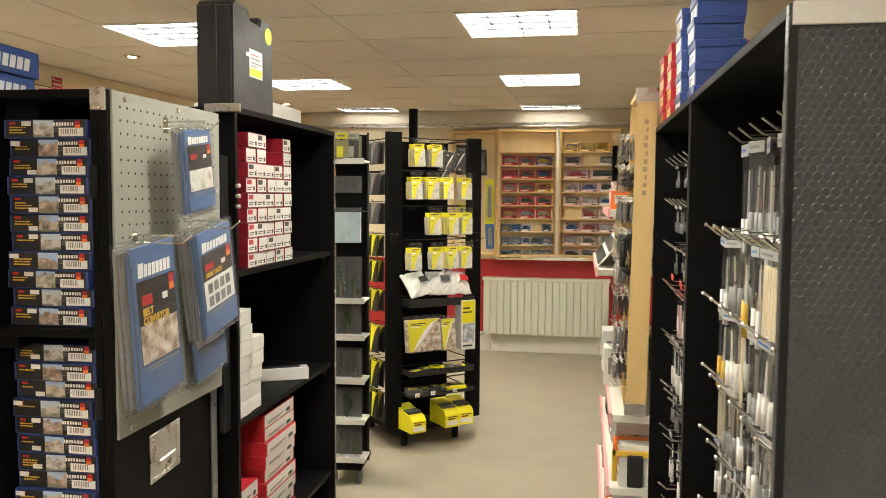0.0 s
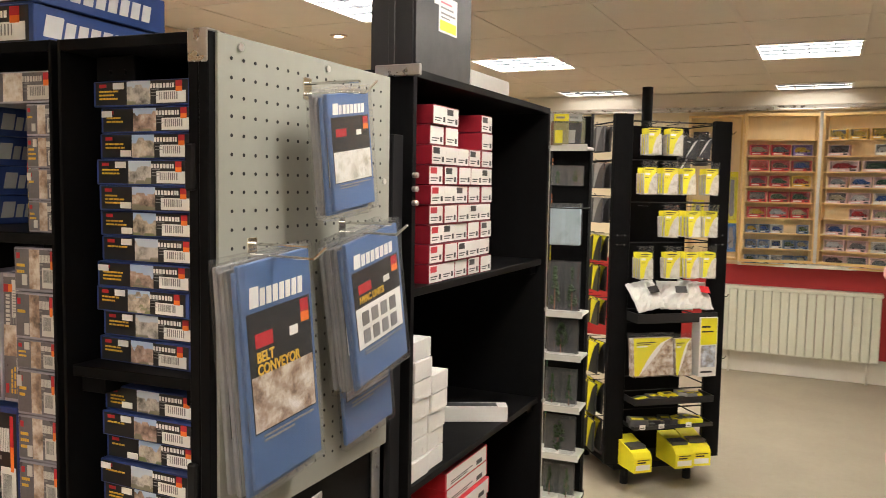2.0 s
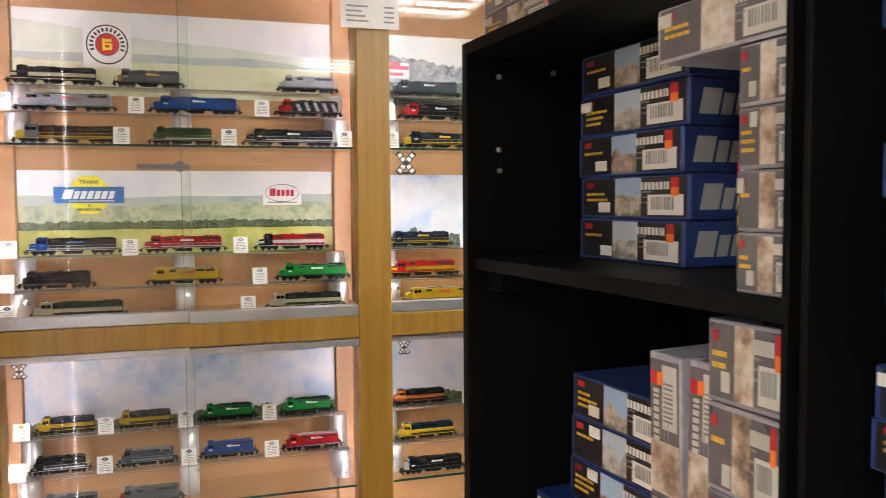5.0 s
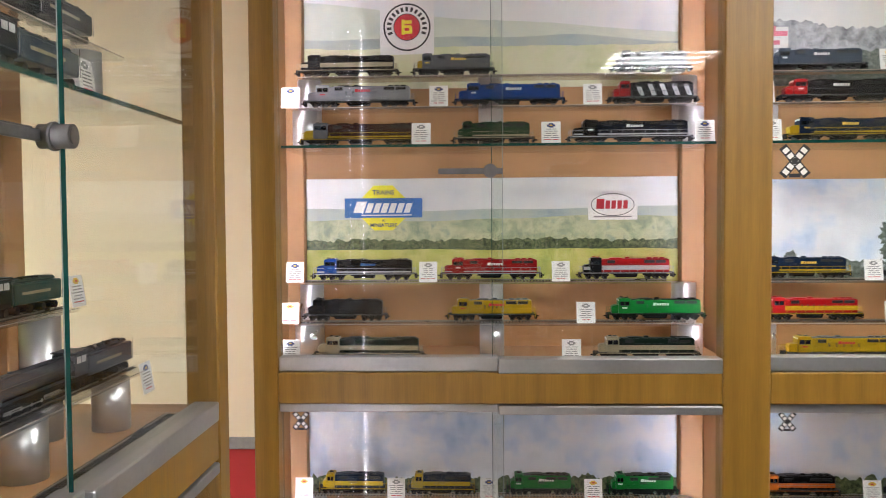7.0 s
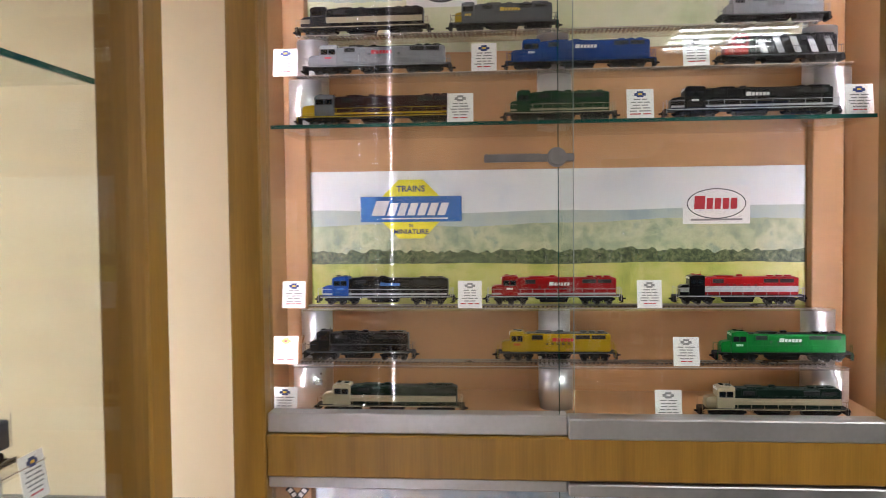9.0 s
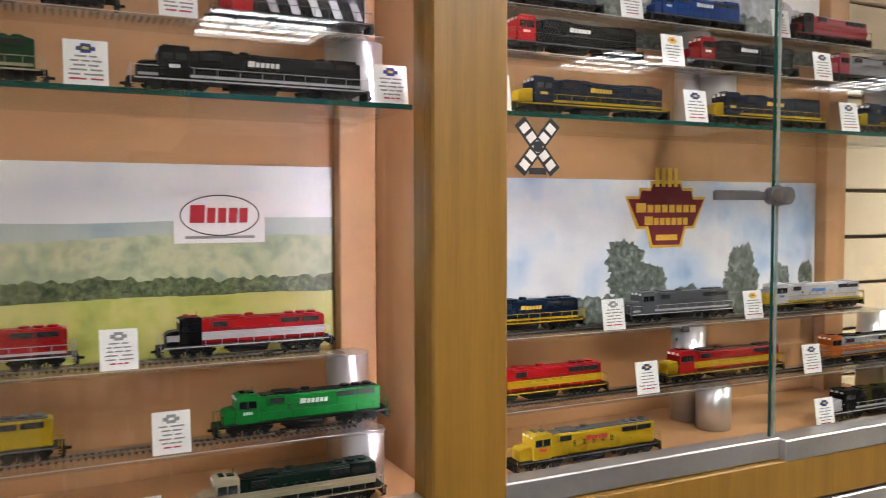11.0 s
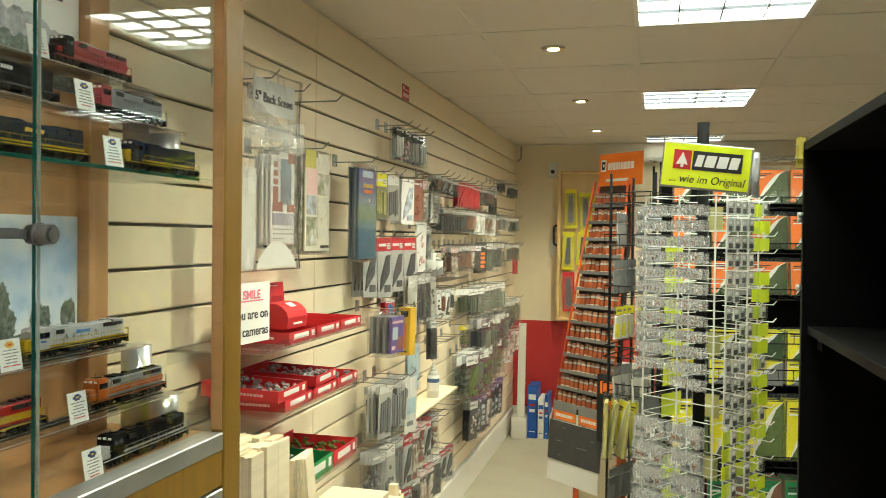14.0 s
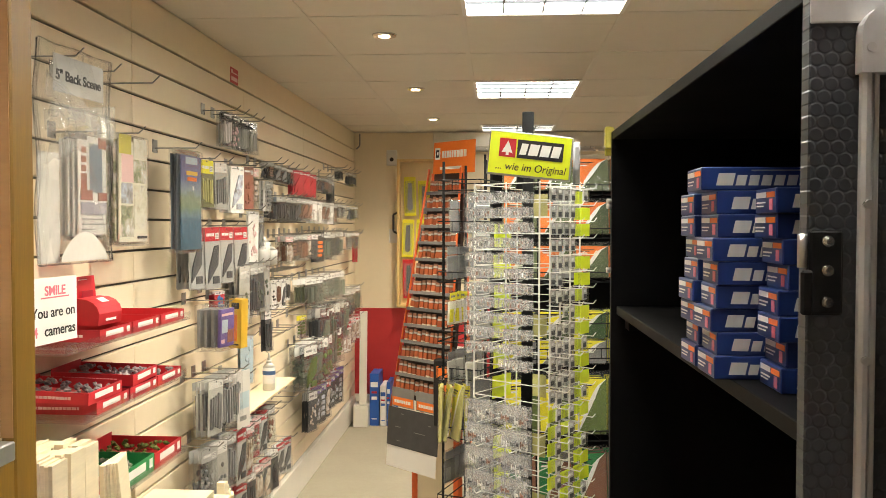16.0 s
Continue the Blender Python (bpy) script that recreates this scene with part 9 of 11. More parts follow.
for k in range(5):
    swoosh_pack(BK2 @ pose(0.03 + 0.035 * k, -0.10 + 0.022 * k, 0.99, r.uniform(-8, 2), r.uniform(-5, 5), -70 + 12 * k), 0.10, 0.27, "yellow", "yellow_tint" if k < 3 else "grey", "long yellow-headed packet leaning on the wire rack", "packets on the wire rack", 0.014)

LABELLED = []
def label_pack(at, w, h, front):
    """Clear bag with a pale filling below and a yellow label tapering down one side; faces -y, hangs from its top at z=0."""
    if not LABELLED:
        bm = bmesh.new(); box(bm, -w / 2 + 0.003, w / 2 - 0.003, 0.0, 0.012, -h + 0.004, -h * 0.36, 0.003); LABELLED.append(mesh_of(bm, "photo_pale"))
        bm = bmesh.new(); prism(bm, [(-w * 0.44, -h * 0.20), (w * 0.38, -h * 0.20), (w * 0.38, -h * 0.33), (w * 0.12, -h * 0.46), (-w * 0.08, -h * 0.68), (-w * 0.20, -h * 0.94), (-w * 0.44, -h * 0.95)], -0.0016, -0.0006); LABELLED.append(mesh_of(bm, "yellow"))
        LABELLED.append(mesh_of(plates([(-w * 0.38, -h * 0.265, w * 0.22, -h * 0.235, 0, 1), (-w * 0.38, -h * 0.31, w * 0.08, -h * 0.295, 0, 1), (-w * 0.38, -h * 0.42, -w * 0.06, -h * 0.36, 1, 1), (-w * 0.38, -h * 0.50, -w * 0.14, -h * 0.485, 0, 1)], (0, -0.0017, 0)), ["black_print", "paper"]))
        bm = bmesh.new(); box(bm, -w / 2, w / 2, -0.004, 0.014, -h, 0, 0.003)
        for v in bm.verts:
            if v.co.z > -h * 0.2:
                v.co.y *= 0.25
        LABELLED.append(mesh_of(bm, "film"))
    t = thing("scenery_bag", "clear bag of pale filling with a yellow label on a hook", "packet", at, "yellow packs on the black stand")
    part("filling", LABELLED[0], None, t)
    part("yellow_label", LABELLED[1], None, t, "tapering yellow label")
    if front:
        part("print", LABELLED[2], None, t)
        part("clear_bag", LABELLED[3], None, t, "clear plastic bag").visible_shadow = False
    return t
# ---------------------------------------------------------------- black four-sided stand with yellow packs
ST = pose(-0.612, 5.51, 0, 0, 0, 40)
stand = thing("spinner_stand", "black four-sided stand hung with yellow scenery packs", "display rack", ST)
SS = 0.58
for x, y, top in ((0.0, 0, 1.975), (SS, 0, 1.955), (SS, SS, 1.95), (0.0, SS, 1.95)):
    bm = bmesh.new(); box(bm, x - 0.052, x + 0.052, y - 0.015, y + 0.015, 0.135, top, 0.003); part("post", bm, "black_board", stand, "flat black post")
    for z in (1.30, 1.35):
        bm = bmesh.new()
        for dx in (-0.02, 0.02):
            tube(bm, (x + dx, y - 0.017, z), (x + dx, y - 0.0145, z), 0.003, 8)
        part("screw_pair", bm, "steel", stand)
bm = bmesh.new(); tube(bm, (SS / 2, SS / 2, 0.02), (SS / 2, SS / 2, 2.155), 0.030, 14); part("pole", bm, "matte_black", stand, "black centre pole")
bm = bmesh.new(); box(bm, 0.0, SS, -0.02, SS, 0.10, 0.132, 0.004); part("base_tray", bm, "black_board", stand)
for x, y in ((0.10, 0.05), (SS - 0.1, 0.05), (0.1, SS - 0.05), (SS - 0.1, SS - 0.05)):
    bm = bmesh.new(); tube(bm, (x, y, 0.0), (x, y, 0.1), 0.022, 12); part("foot", bm, "black_metal", stand)
bm = bmesh.new(); box(bm, 0.10, SS - 0.10, 0.16, 0.175, 0.14, 1.93); part("inner_panel", bm, "black_board", stand)
for z in (1.94, 1.74, 1.52, 1.31, 0.96, 0.89, 0.60, 0.52, 0.42, 0.33):
    bm = bmesh.new(); path_tube(bm, [(0.06, 0.0, z), (SS - 0.06, 0.0, z)], 0.004, 5); path_tube(bm, [(0.0, 0.05, z), (0.0, SS - 0.05, z)], 0.004, 5); path_tube(bm, [(SS, 0.05, z), (SS, SS - 0.05, z)], 0.004, 5); part("cross_bar", bm, "black_metal", stand)
for z, us in ((1.935, (0.125, 0.25)), (1.735, (0.11, 0.22, 0.325, 0.465)), (1.515, (0.24, 0.36, 0.47)), (1.30, (0.105, 0.26, 0.36, 0.47))):
    for u in us:
        wire_hook(stand, u, 0, z - 0.012, 0.11)
        for q in range(4):
            label_pack(ST @ pose(u + 0.004 * math.sin(q * 7 + u * 40), -0.104 + 0.024 * q, z, -3, 2 * math.sin(u * 30 + q), 4 * math.sin(q + u * 20)), 0.086, 0.175, q == 0)
for z, u in ((1.935, 0.40), (1.935, 0.46), (1.515, 0.10)):
    wire_hook(stand, u, 0, z - 0.012, 0.11)
for u, z in ((0.34, 1.90), (0.42, 1.88), (0.50, 1.89), (0.38, 1.80)):
    swoosh_pack(ST @ pose(u, 0.02, z, -2, 8, 10), 0.09, 0.13, "black_print", "dark_grey", "dark packet on the black stand", "dark packs on the black stand", 0.012)
# crumpled white bags on a wire shelf
for k, (u, rz) in enumerate(((0.13, 10), (0.30, -14), (0.42, 5))):
    bm = bmesh.new()
    q = bmesh.ops.create_grid(bm, x_segments=10, y_segments=8, size=0.5)
    rr = random.Random(60 + k)
    for v in bm.verts:
        e = 1 - max(abs(v.co.x), abs(v.co.y)) * 1.9
        v.co = Vector((v.co.x * 0.17, v.co.y * 0.17, max(0, e) ** 0.6 * 0.055 + rr.uniform(-0.008, 0.008)))
    bmesh.ops.solidify(bm, geom=bm.faces[:], thickness=0.01)
    for f in bm.faces:
        f.smooth = False
    t = thing("white_bag", "crumpled white plastic bag of plaster cloth", "bag", ST @ pose(u, -0.055, 1.035, 52, 8 * (k - 1), rz), "white bags on the black stand")
    part("bag_skin", bm, "plastic_white" if k < 2 else "card_white", t)
    part("label", plates([(-0.03, -0.02, 0.03, 0.02, 0, 1)], (0.02, 0.0, 0.062), (1, 0, 0), (0, 1, 0), (0, 0, 1)), ["black_print" if k < 2 else "red"], t)
def tray_rack(z, h):
    bm = bmesh.new()
    box(bm, 0.06, SS - 0.06, -0.12, 0.02, z, z + 0.008, 0.001); box(bm, 0.06, SS - 0.06, -0.12, -0.115, z + 0.008, z + h)
    box(bm, 0.06, 0.065, -0.115, 0.02, z + 0.008, z + h); box(bm, SS - 0.065, SS - 0.06, -0.115, 0.02, z + 0.008, z + h)
    part("tray", bm, "black_plastic", stand, "black plastic tray")
tray_rack(0.90, 0.05); tray_rack(0.47, 0.035); tray_rack(0.34, 0.02)
rr = random.Random(31)
for z in (0.479, 0.349):
    for k in range(9):
        c = ("black_print", "dark_grey", "yellow", "grey", "black_print")[rr.randrange(5)]
        w_, d_, h_ = rr.uniform(0.05, 0.10), rr.uniform(0.05, 0.09), rr.uniform(0.014, 0.045)
        bm = bmesh.new(); box(bm, -w_ / 2, w_ / 2, -d_ / 2, d_ / 2, 0, h_, 0.003)
        t = thing("tray_packet", "small flat packet lying in a black tray", "packet", ST @ pose(0.11 + 0.042 * k, -0.055 + rr.uniform(-0.012, 0.012), z, 0, 0, rr.uniform(-25, 25)), "packets in the trays of the stand", bm=bm, mats=c)
        part("print", plates([(-w_ * 0.35, -d_ * 0.3, w_ * 0.3, d_ * 0.1, 0, 1)], (0, 0, h_), (1, 0, 0), (0, 1, 0), (0, 0, 1)), ["yellow" if c != "yellow" else "black_print"], t)
for u, w, h, z, c, g in ((0.16, 0.235, 0.225, 0.85, "yellow", "photo_a"), (0.335, 0.10, 0.22, 0.84, "yellow", "photo_a")):
    t = swoosh_pack(ST @ pose(u, -0.10, z, -6, 0, 3), w, h, c, g, "boxed scenery kit with a yellow corner and photo", "boxed kits on the black stand", 0.05)
bm = bmesh.new(); box(bm, 0, 0.105, 0, 0.08, 0, 0.315, 0.002)
t = thing("kit_carton", "tall yellow and white printed carton on the stand", "box", ST @ pose(0.415, -0.13, 0.612), bm=bm, mats="card_white")
part("print", plates([(0.005, 0.17, 0.10, 0.31, 0, 1), (0.01, 0.05, 0.095, 0.165, 1, 1), (0.01, 0.26, 0.06, 0.27, 2, 2), (0.01, 0.235, 0.08, 0.243, 2, 2), (0.01, 0.02, 0.08, 0.03, 2, 1)]), ["yellow", "photo_b", "black_print"], t)
for k, u in enumerate((0.04, 0.29, 0.40)):
    t = thing("yellow_carton", "open yellow carton with a pale printed front", "box", ST @ pose(u, -0.17 + 0.02 * k, 0.1325, 0, 0, 4 - 4 * k), "yellow cartons at the foot of the stand")
    bm = bmesh.new(); prism(bm, [(-0.0, 0), (0.20, 0), (0.20, 0.145), (0.02, 0.10), (0.0, 0.075)], 0.0, 0.105, axis="x"); part("carton", bm, "yellow", t)
    part("print", plates([(0.012, 0.012, 0.095, 0.04, 0, 1), (0.02, 0.048, 0.07, 0.056, 1, 1), (0.02, 0.062, 0.09, 0.067, 1, 1)]), ["paper", "black_print"], t)
    bm = bmesh.new(); box(bm, 0.008, 0.10, 0.05, 0.19, 0.105, 0.125); part("filling", bm, "dark_grey", t)
for k, u in enumerate((0.09, 0.20, 0.36)):
    t = thing("shelf_ticket", "small white price ticket on a black tray", "ticket", ST @ pose(u, -0.1215, 0.345))
    bm = bmesh.new(); box(bm, 0, 0.032, -0.001, 0, 0.0, 0.024); part("ticket", bm, "paper", t)
    part("print", plates([(0.005, 0.006, 0.027, 0.010, 0, 1)], (0, -0.0011, 0)), ["black_print"], t)
# left-hand face of the stand: tall packs edge-on
SL = ST @ pose(0, SS, 0, 0, 0, -90)
for z in (1.93, 1.74, 1.56, 1.36, 1.20, 1.02, 0.80, 0.58, 0.38):
    for u in (0.28, 0.40, 0.50):
        hk = wire_hook(stand, 0, 0, 0, 0.10); hk.matrix_basis = pose(0, SS, 0, 0, 0, -90) @ pose(u, 0, z - 0.01)
        yel = z < 1.5
        for q in range(2):
            swoosh_pack(SL @ pose(u, -0.09 + 0.04 * q, z, -2, 0, 6 * math.sin(u * 30 + z * 7)), 0.09, 0.15 if z > 1 else 0.19, "yellow" if yel else "grey_print", "black_print" if yel else "dark_grey", "narrow black pack with a yellow corner on a hook", "side packs on the black stand", 0.012, False)
for z in (1.9, 1.3, 1.0, 0.65):
    hk = wire_hook(stand, 0, 0, 0, 0.14); hk.matrix_basis = pose(SS, 0.1, z, 0, 0, 90)
for z, c in ((1.93, "black_print"), (1.62, "yellow")):
    swoosh_pack(ST @ pose(SS + 0.055, 0.05, z, 0, 8, 40), 0.10, 0.30, c, "dark_grey", "tall printed packet on the side of the stand", "side packs on the black stand", 0.012)
bm = bmesh.new(); tube(bm, (0, 0, 0), (0, 0, 0.14), 0.05, 20); tube(bm, (0, 0, 0.14), (0, 0, 0.17), 0.05, 20, 0.02); tube(bm, (0, 0, 0.17), (0, 0, 0.20), 0.022, 14)
thing("plastic_bottle", "white plastic bottle hanging on the stand's side", "bottle", ST @ pose(SS + 0.07, 0.12, 1.10), bm=bm, mats="plastic_white")

# ---------------------------------------------------------------- rack of model trees
TR = pose(-0.815, 4.86, 0, 0, 0, 4)
tree_rack = thing("tree_rack", "rack of clear-packed model trees on castors", "display rack", TR)
for x in (0.0, 0.19):
    bm = bmesh.new(); tube(bm, (x, 0.12, 0.1), (x, 0.12, 1.93), 0.007, 8); part("upright", bm, "black_metal", tree_rack)
bm = bmesh.new(); box(bm, -0.01, 0.18, -0.02, 0.25, 0.085, 0.115, 0.003); part("base", bm, "black_board", tree_rack)
bm = bmesh.new(); box(bm, 0.008, 0.182, 0.128, 0.134, 0.1155, 1.92, 0.001); part("back_panel", bm, "black_board", tree_rack, "black back panel")
for x in (0.02, 0.16):
    bm = bmesh.new(); tube(bm, (x - 0.012, 0.02, 0.035), (x + 0.012, 0.02, 0.035), 0.035, 16); tube(bm, (x, 0.02, 0.05), (x, 0.02, 0.085), 0.008, 8); part("castor", bm, "dark_grey", tree_rack, "grey castor")
def model_tree(at, h, round_top, seed, parent):
    """Small foam tree: trunk and a ragged crown of clumps."""
    r = random.Random(seed)
    bm = bmesh.new(); tube(bm, (0, 0, 0), (0, 0, h * 0.5), h * 0.018, 6, h * 0.01); part("trunk", bm, "brown", parent, at=at)
    bm = bmesh.new()
    for k in range(34):
        z = r.uniform(0.12, 1.0)
        rad = (0.22 * math.sin(math.pi * min(1, z * 0.95)) if round_top else 0.15 * (1.04 - z)) * h
        a = r.uniform(0, 6.283)
        s = h * r.uniform(0.03, 0.055) * (1.4 if round_top else 1)
        q = bmesh.ops.create_icosphere(bm, subdivisions=1, radius=s, matrix=pose(rad * 0.8 * math.cos(a), rad * 0.8 * math.sin(a), h * z))
        for v in q["verts"]:
            v.co += Vector((r.uniform(-1, 1), r.uniform(-1, 1), r.uniform(-1, 1))) * s * 0.3
    part("crown", bm, "tree_green", parent, at=at)
SHELVES = [(1.775, 0.13, 2, 0), (1.60, 0.09, 2, 1), (1.33, 0.19, 2, 2), (1.024, 0.23, 2, 3), (0.824, 0.165, 1, 4), (0.585, 0.165, 2, 5), (0.362, 0.165, 1, 6), (0.150, 0.16, 2, 7)]
for z, h, n, k in SHELVES:
    if k != 2 and k != 1:
        bm = bmesh.new(); box(bm, -0.012, 0.20, -0.03, 0.12, z - 0.012, z, 0.002); box(bm, -0.012, 0.20, -0.033, -0.0305, z - 0.02, z + 0.01); part("shelf", bm, "plastic_white", tree_rack, "white shelf edge")
    t = thing("tree_pack", "clear pack of green model trees on a white shelf", "packet", TR @ pose(0.02, -0.02, z + 0.001), "packs of model trees")
    for q in range(n):
        if k == 2:
            continue
        model_tree(pose(0.075 if n == 1 else 0.04 + 0.08 * q, 0.035, 0.004), h * (0.85 if k not in (1,) else 0.7), k in (1, 4, 6, 0), 40 + k * 3 + q, t)
    if k == 2:
        bm = bmesh.new(); box(bm, 0.01, 0.15, 0.03, 0.05, 0, h * 0.9, 0.003); part("filling", bm, "ltblue_pale", t, "pale blue filling")
    for q in range(2):
        bm = bmesh.new(); prism(bm, [(0.078 * q - 0.002 + 0.037 * (1 - math.cos(a)), 0.074 - 0.070 * math.sin(a) ** 0.8) for a in [math.pi * i / 12 for i in range(13)]], 0.0, h)
        bm.transform(Matrix(((1, 0, 0, 0), (0, 0, 1, 0), (0, 1, 0, 0), (0, 0, 0, 1))))
        bmesh.ops.recalc_face_normals(bm, faces=bm.faces[:])
        part("shell", bm, "clear", t, "domed clear shell").visible_shadow = False
    bm = bmesh.new(); box(bm, 0.0, 0.15, 0.0755, 0.0765, 0, h, 0.0); part("backing", bm, "olive_card" if k == 0 else "dark_grey", t)
for k, (x, c) in enumerate(((0.02, "brown"), (0.08, "olive_card"), (0.14, "dark_grey"))):
    flat_pack(TR @ pose(x, -0.045 + 0.01 * k, 1.925, 0, 3 * (k - 1), 20 - 12 * k), 0.075, 0.15, c, "yellow" if k == 1 else "bag_paper")
bm = bmesh.new(); path_tube(bm, [(-0.01, -0.05, 1.50), (0.19, -0.05, 1.50), (0.19, 0.12, 1.50), (-0.01, 0.12, 1.50), (-0.01, -0.05, 1.50)], 0.003, 5); part("wire_frame", bm, "black_metal", tree_rack)

# ---------------------------------------------------------------- navy boxes in the case by the wall
def end_box(L, w, h, at, seed):
    """Long navy box: small printed end towards -x, long printed side towards -y. Origin at the near end corner."""
    bm = bmesh.new(); box(bm, 0, L, 0, w, 0, h * 0.98, 0.0012)
    r = random.Random(seed)
    t = thing("navy_box", "long navy blue rolling stock box with pale print", "box", at @ pose(0, 0, 0, 0, 0, r.uniform(-1.5, 1.5)), "navy boxes on the case shelf", bm=bm, mats="navy")
    part("side_print", slant_bars(0.118, h * 0.52, 8, (0.016, 0, h * 0.20), (1, 0, 0), (0, 0, 1), (0, -1, 0)), "soft_print", t, "bold pale bars of print")
    part("side_line", plates([(0.055, h * 0.80, 0.135, h * 0.86, 0, 1)]), ["grey_print"], t)
    E_ = [(w * 0.06, h * 0.62, w * 0.52, h * 0.84, 0, 1), (w * 0.56, h * 0.62, w * 0.94, h * 0.84, 1, 1), (w * 0.08, h * 0.40, w * 0.5, h * 0.46, 0, 1), (w * 0.08, h * 0.26, w * 0.42, h * 0.31, 0, 1), (w * 0.70, h * 0.12, w * 0.84, h * 0.56, 2, 1)]
    part("end_print", plates([(w - b, a1, w - a, b1, m, l) for a, a1, b, b1, m, l in E_], (0, 0, 0), (0, 1, 0), (0, 0, 1), (-1, 0, 0)), ["paper", "orange", "pink"], t, "small end label")
    return t
HB = 0.0268
for k in range(9):
    z = 1.4725 + HB * k
    end_box(0.30 if k < 8 else 0.36, 0.072, HB, pose(-1.521 + 0.004 * math.sin(k * 2.2) - (0.012 if k == 8 else 0), 2.900 + 0.003 * math.sin(k), z), k)
    end_box(0.30, 0.070, HB, pose(-1.522 + 0.004 * math.sin(k * 1.7), 2.984 + 0.003 * math.sin(k * 3), z), 20 + k)
for k in range(8):
    end_box(0.26, 0.068, HB, pose(-1.474 + 0.006 * math.sin(k * 1.9) + (0.0 if k < 7 else -0.012), 2.822 + 0.003 * math.sin(k * 2.4), 1.4725 + HB * k), 40 + k)
# near end of that case: plate, edge profile, hinge and bolts (local x runs towards -y, local y towards +x)
CW = 1.11
bm = bmesh.new(); box(bm, CW + 0.001, CW + 0.012, 0.038, 0.0475, 0.11, 1.80, 0.003); box(bm, CW + 0.001, CW + 0.007, 0.0475, 0.054, 0.11, 1.80, 0.002); part("edge_profile", bm, "alu_matte", caseC, "ribbed aluminium edge profile")
bm = bmesh.new()
pts = [(0.036, 1.770)] + [(0.036 + 0.022 * (1 - math.cos(a)), 1.802 + 0.022 * math.sin(a)) for a in [math.pi / 2 * k / 5 for k in range(6)]] + [(0.13, 1.824), (0.13, 1.770)]
prism(bm, pts, CW + 0.001, CW + 0.014, axis="x"); part("corner_cap", bm, "alu_matte", caseC, "rounded pressed steel corner")
bm = bmesh.new(); box(bm, CW + 0.001, CW + 0.004, -0.001, 0.12, 1.812, 1.8525, 0.001); part("top_strip", bm, "alu_matte", caseC, "pale metal top strip")
for z in (1.79, 1.664, 1.537, 1.41):
    bm = bmesh.new(); tube(bm, (CW + 0.011, 0.043, z), (CW + 0.015, 0.043, z), 0.0038, 12); part("rivet", bm, "steel", caseC)
bm = bmesh.new(); box(bm, CW + 0.0005, CW + 0.004, 0.001, 0.028, 1.573, 1.643, 0.002); box(bm, CW + 0.0005, CW + 0.006, -0.006, 0.004, 1.573, 1.610, 0.002); part("hinge_plate", bm, "black_metal", caseC, "black hinge plate")
bm = bmesh.new(); tube(bm, (CW - 0.002, -0.003, 1.612), (CW - 0.002, -0.003, 1.640), 0.004, 10); part("hinge_pin", bm, "steel", caseC)
for z in (1.634, 1.610, 1.584):
    bm = bmesh.new(); tube(bm, (CW + 0.003, 0.014, z), (CW + 0.009, 0.014, z), 0.0045, 12); tube(bm, (CW + 0.009, 0.014, z), (CW + 0.0115, 0.014, z), 0.003, 8); part("bolt", bm, "chrome", caseC, "bright bolt")
bm = bmesh.new(); box(bm, CW - 0.002, CW + 0.0005, 0.055, 0.53, 0.1005, 1.81, 0.001); part("outer_half", bm, "hex", caseC)
# far upper corner piece and latch
bm = bmesh.new(); box(bm, 0.0, 0.006, -0.014, 0.006, 1.80, 1.862, 0.002); box(bm, -0.003, 0.02, -0.014, -0.002, 1.815, 1.862, 0.002)
part("corner_piece", bm, "corner_yellow", caseC, "yellow painted corner piece")
for z in (1.845, 1.818):
    bm = bmesh.new(); tube(bm, (0.008, -0.0165, z), (0.008, -0.013, z), 0.003, 8); part("rivet", bm, "steel", caseC)
for z in (1.70, 1.69, 1.55):
    bm = bmesh.new(); tube(bm, (0.012, -0.010, z), (0.012, 0.0, z), 0.006, 10); part("bolt", bm, "steel", caseC)

# ---------------------------------------------------------------- tools in the tall case across the aisle
# a shallow board stands 0.22 m behind the opening; hooks stick out towards the aisle
bm = bmesh.new(); box(bm, 0.019, 0.981, 0.225, 0.237, 0.12, 1.826, 0.001); part("hook_board", bm, "black_board", caseD1, "black backing board")
bm = bmesh.new(); box(bm, 0.02, 0.98, 0.216, 0.2245, 1.60, 1.825, 0.001); part("hook_board", bm, "cardboard", caseD1, "brown pegboard strip")
bm = bmesh.new()
for k in range(32):
    for j in range(7):
        tube(bm, (0.04 + 0.0295 * k, 0.2145, 1.62 + 0.0295 * j), (0.04 + 0.0295 * k, 0.2158, 1.62 + 0.0295 * j), 0.003, 6)
tagged(part("hole_pattern", bm, "peghole", caseD1, "rows of drilled holes"), kind="stuff")
def aisle_hook(case, u, z, L, ball=True):
    """Hook with a ball end, pointing at the aisle."""
    bm = bmesh.new()
    path_tube(bm, [(0, 0, 0), (0, -L, 0), (0, -L - 0.03, 0.024)], 0.0033, 6)
    path_tube(bm, [(0, 0, 0.016), (0, -L * 0.9, 0.016)], 0.0018, 5)
    if ball:
        bmesh.ops.create_icosphere(bm, subdivisions=2, radius=0.0055, matrix=pose(0, -L - 0.032, 0.024))
    return part("hook", bm, "chrome", case, "bright wire hook", at=pose(u, 0.224, z))
D1 = pose(0.80, 2.80, 0, 0, 0, -90)
BAGS = {}
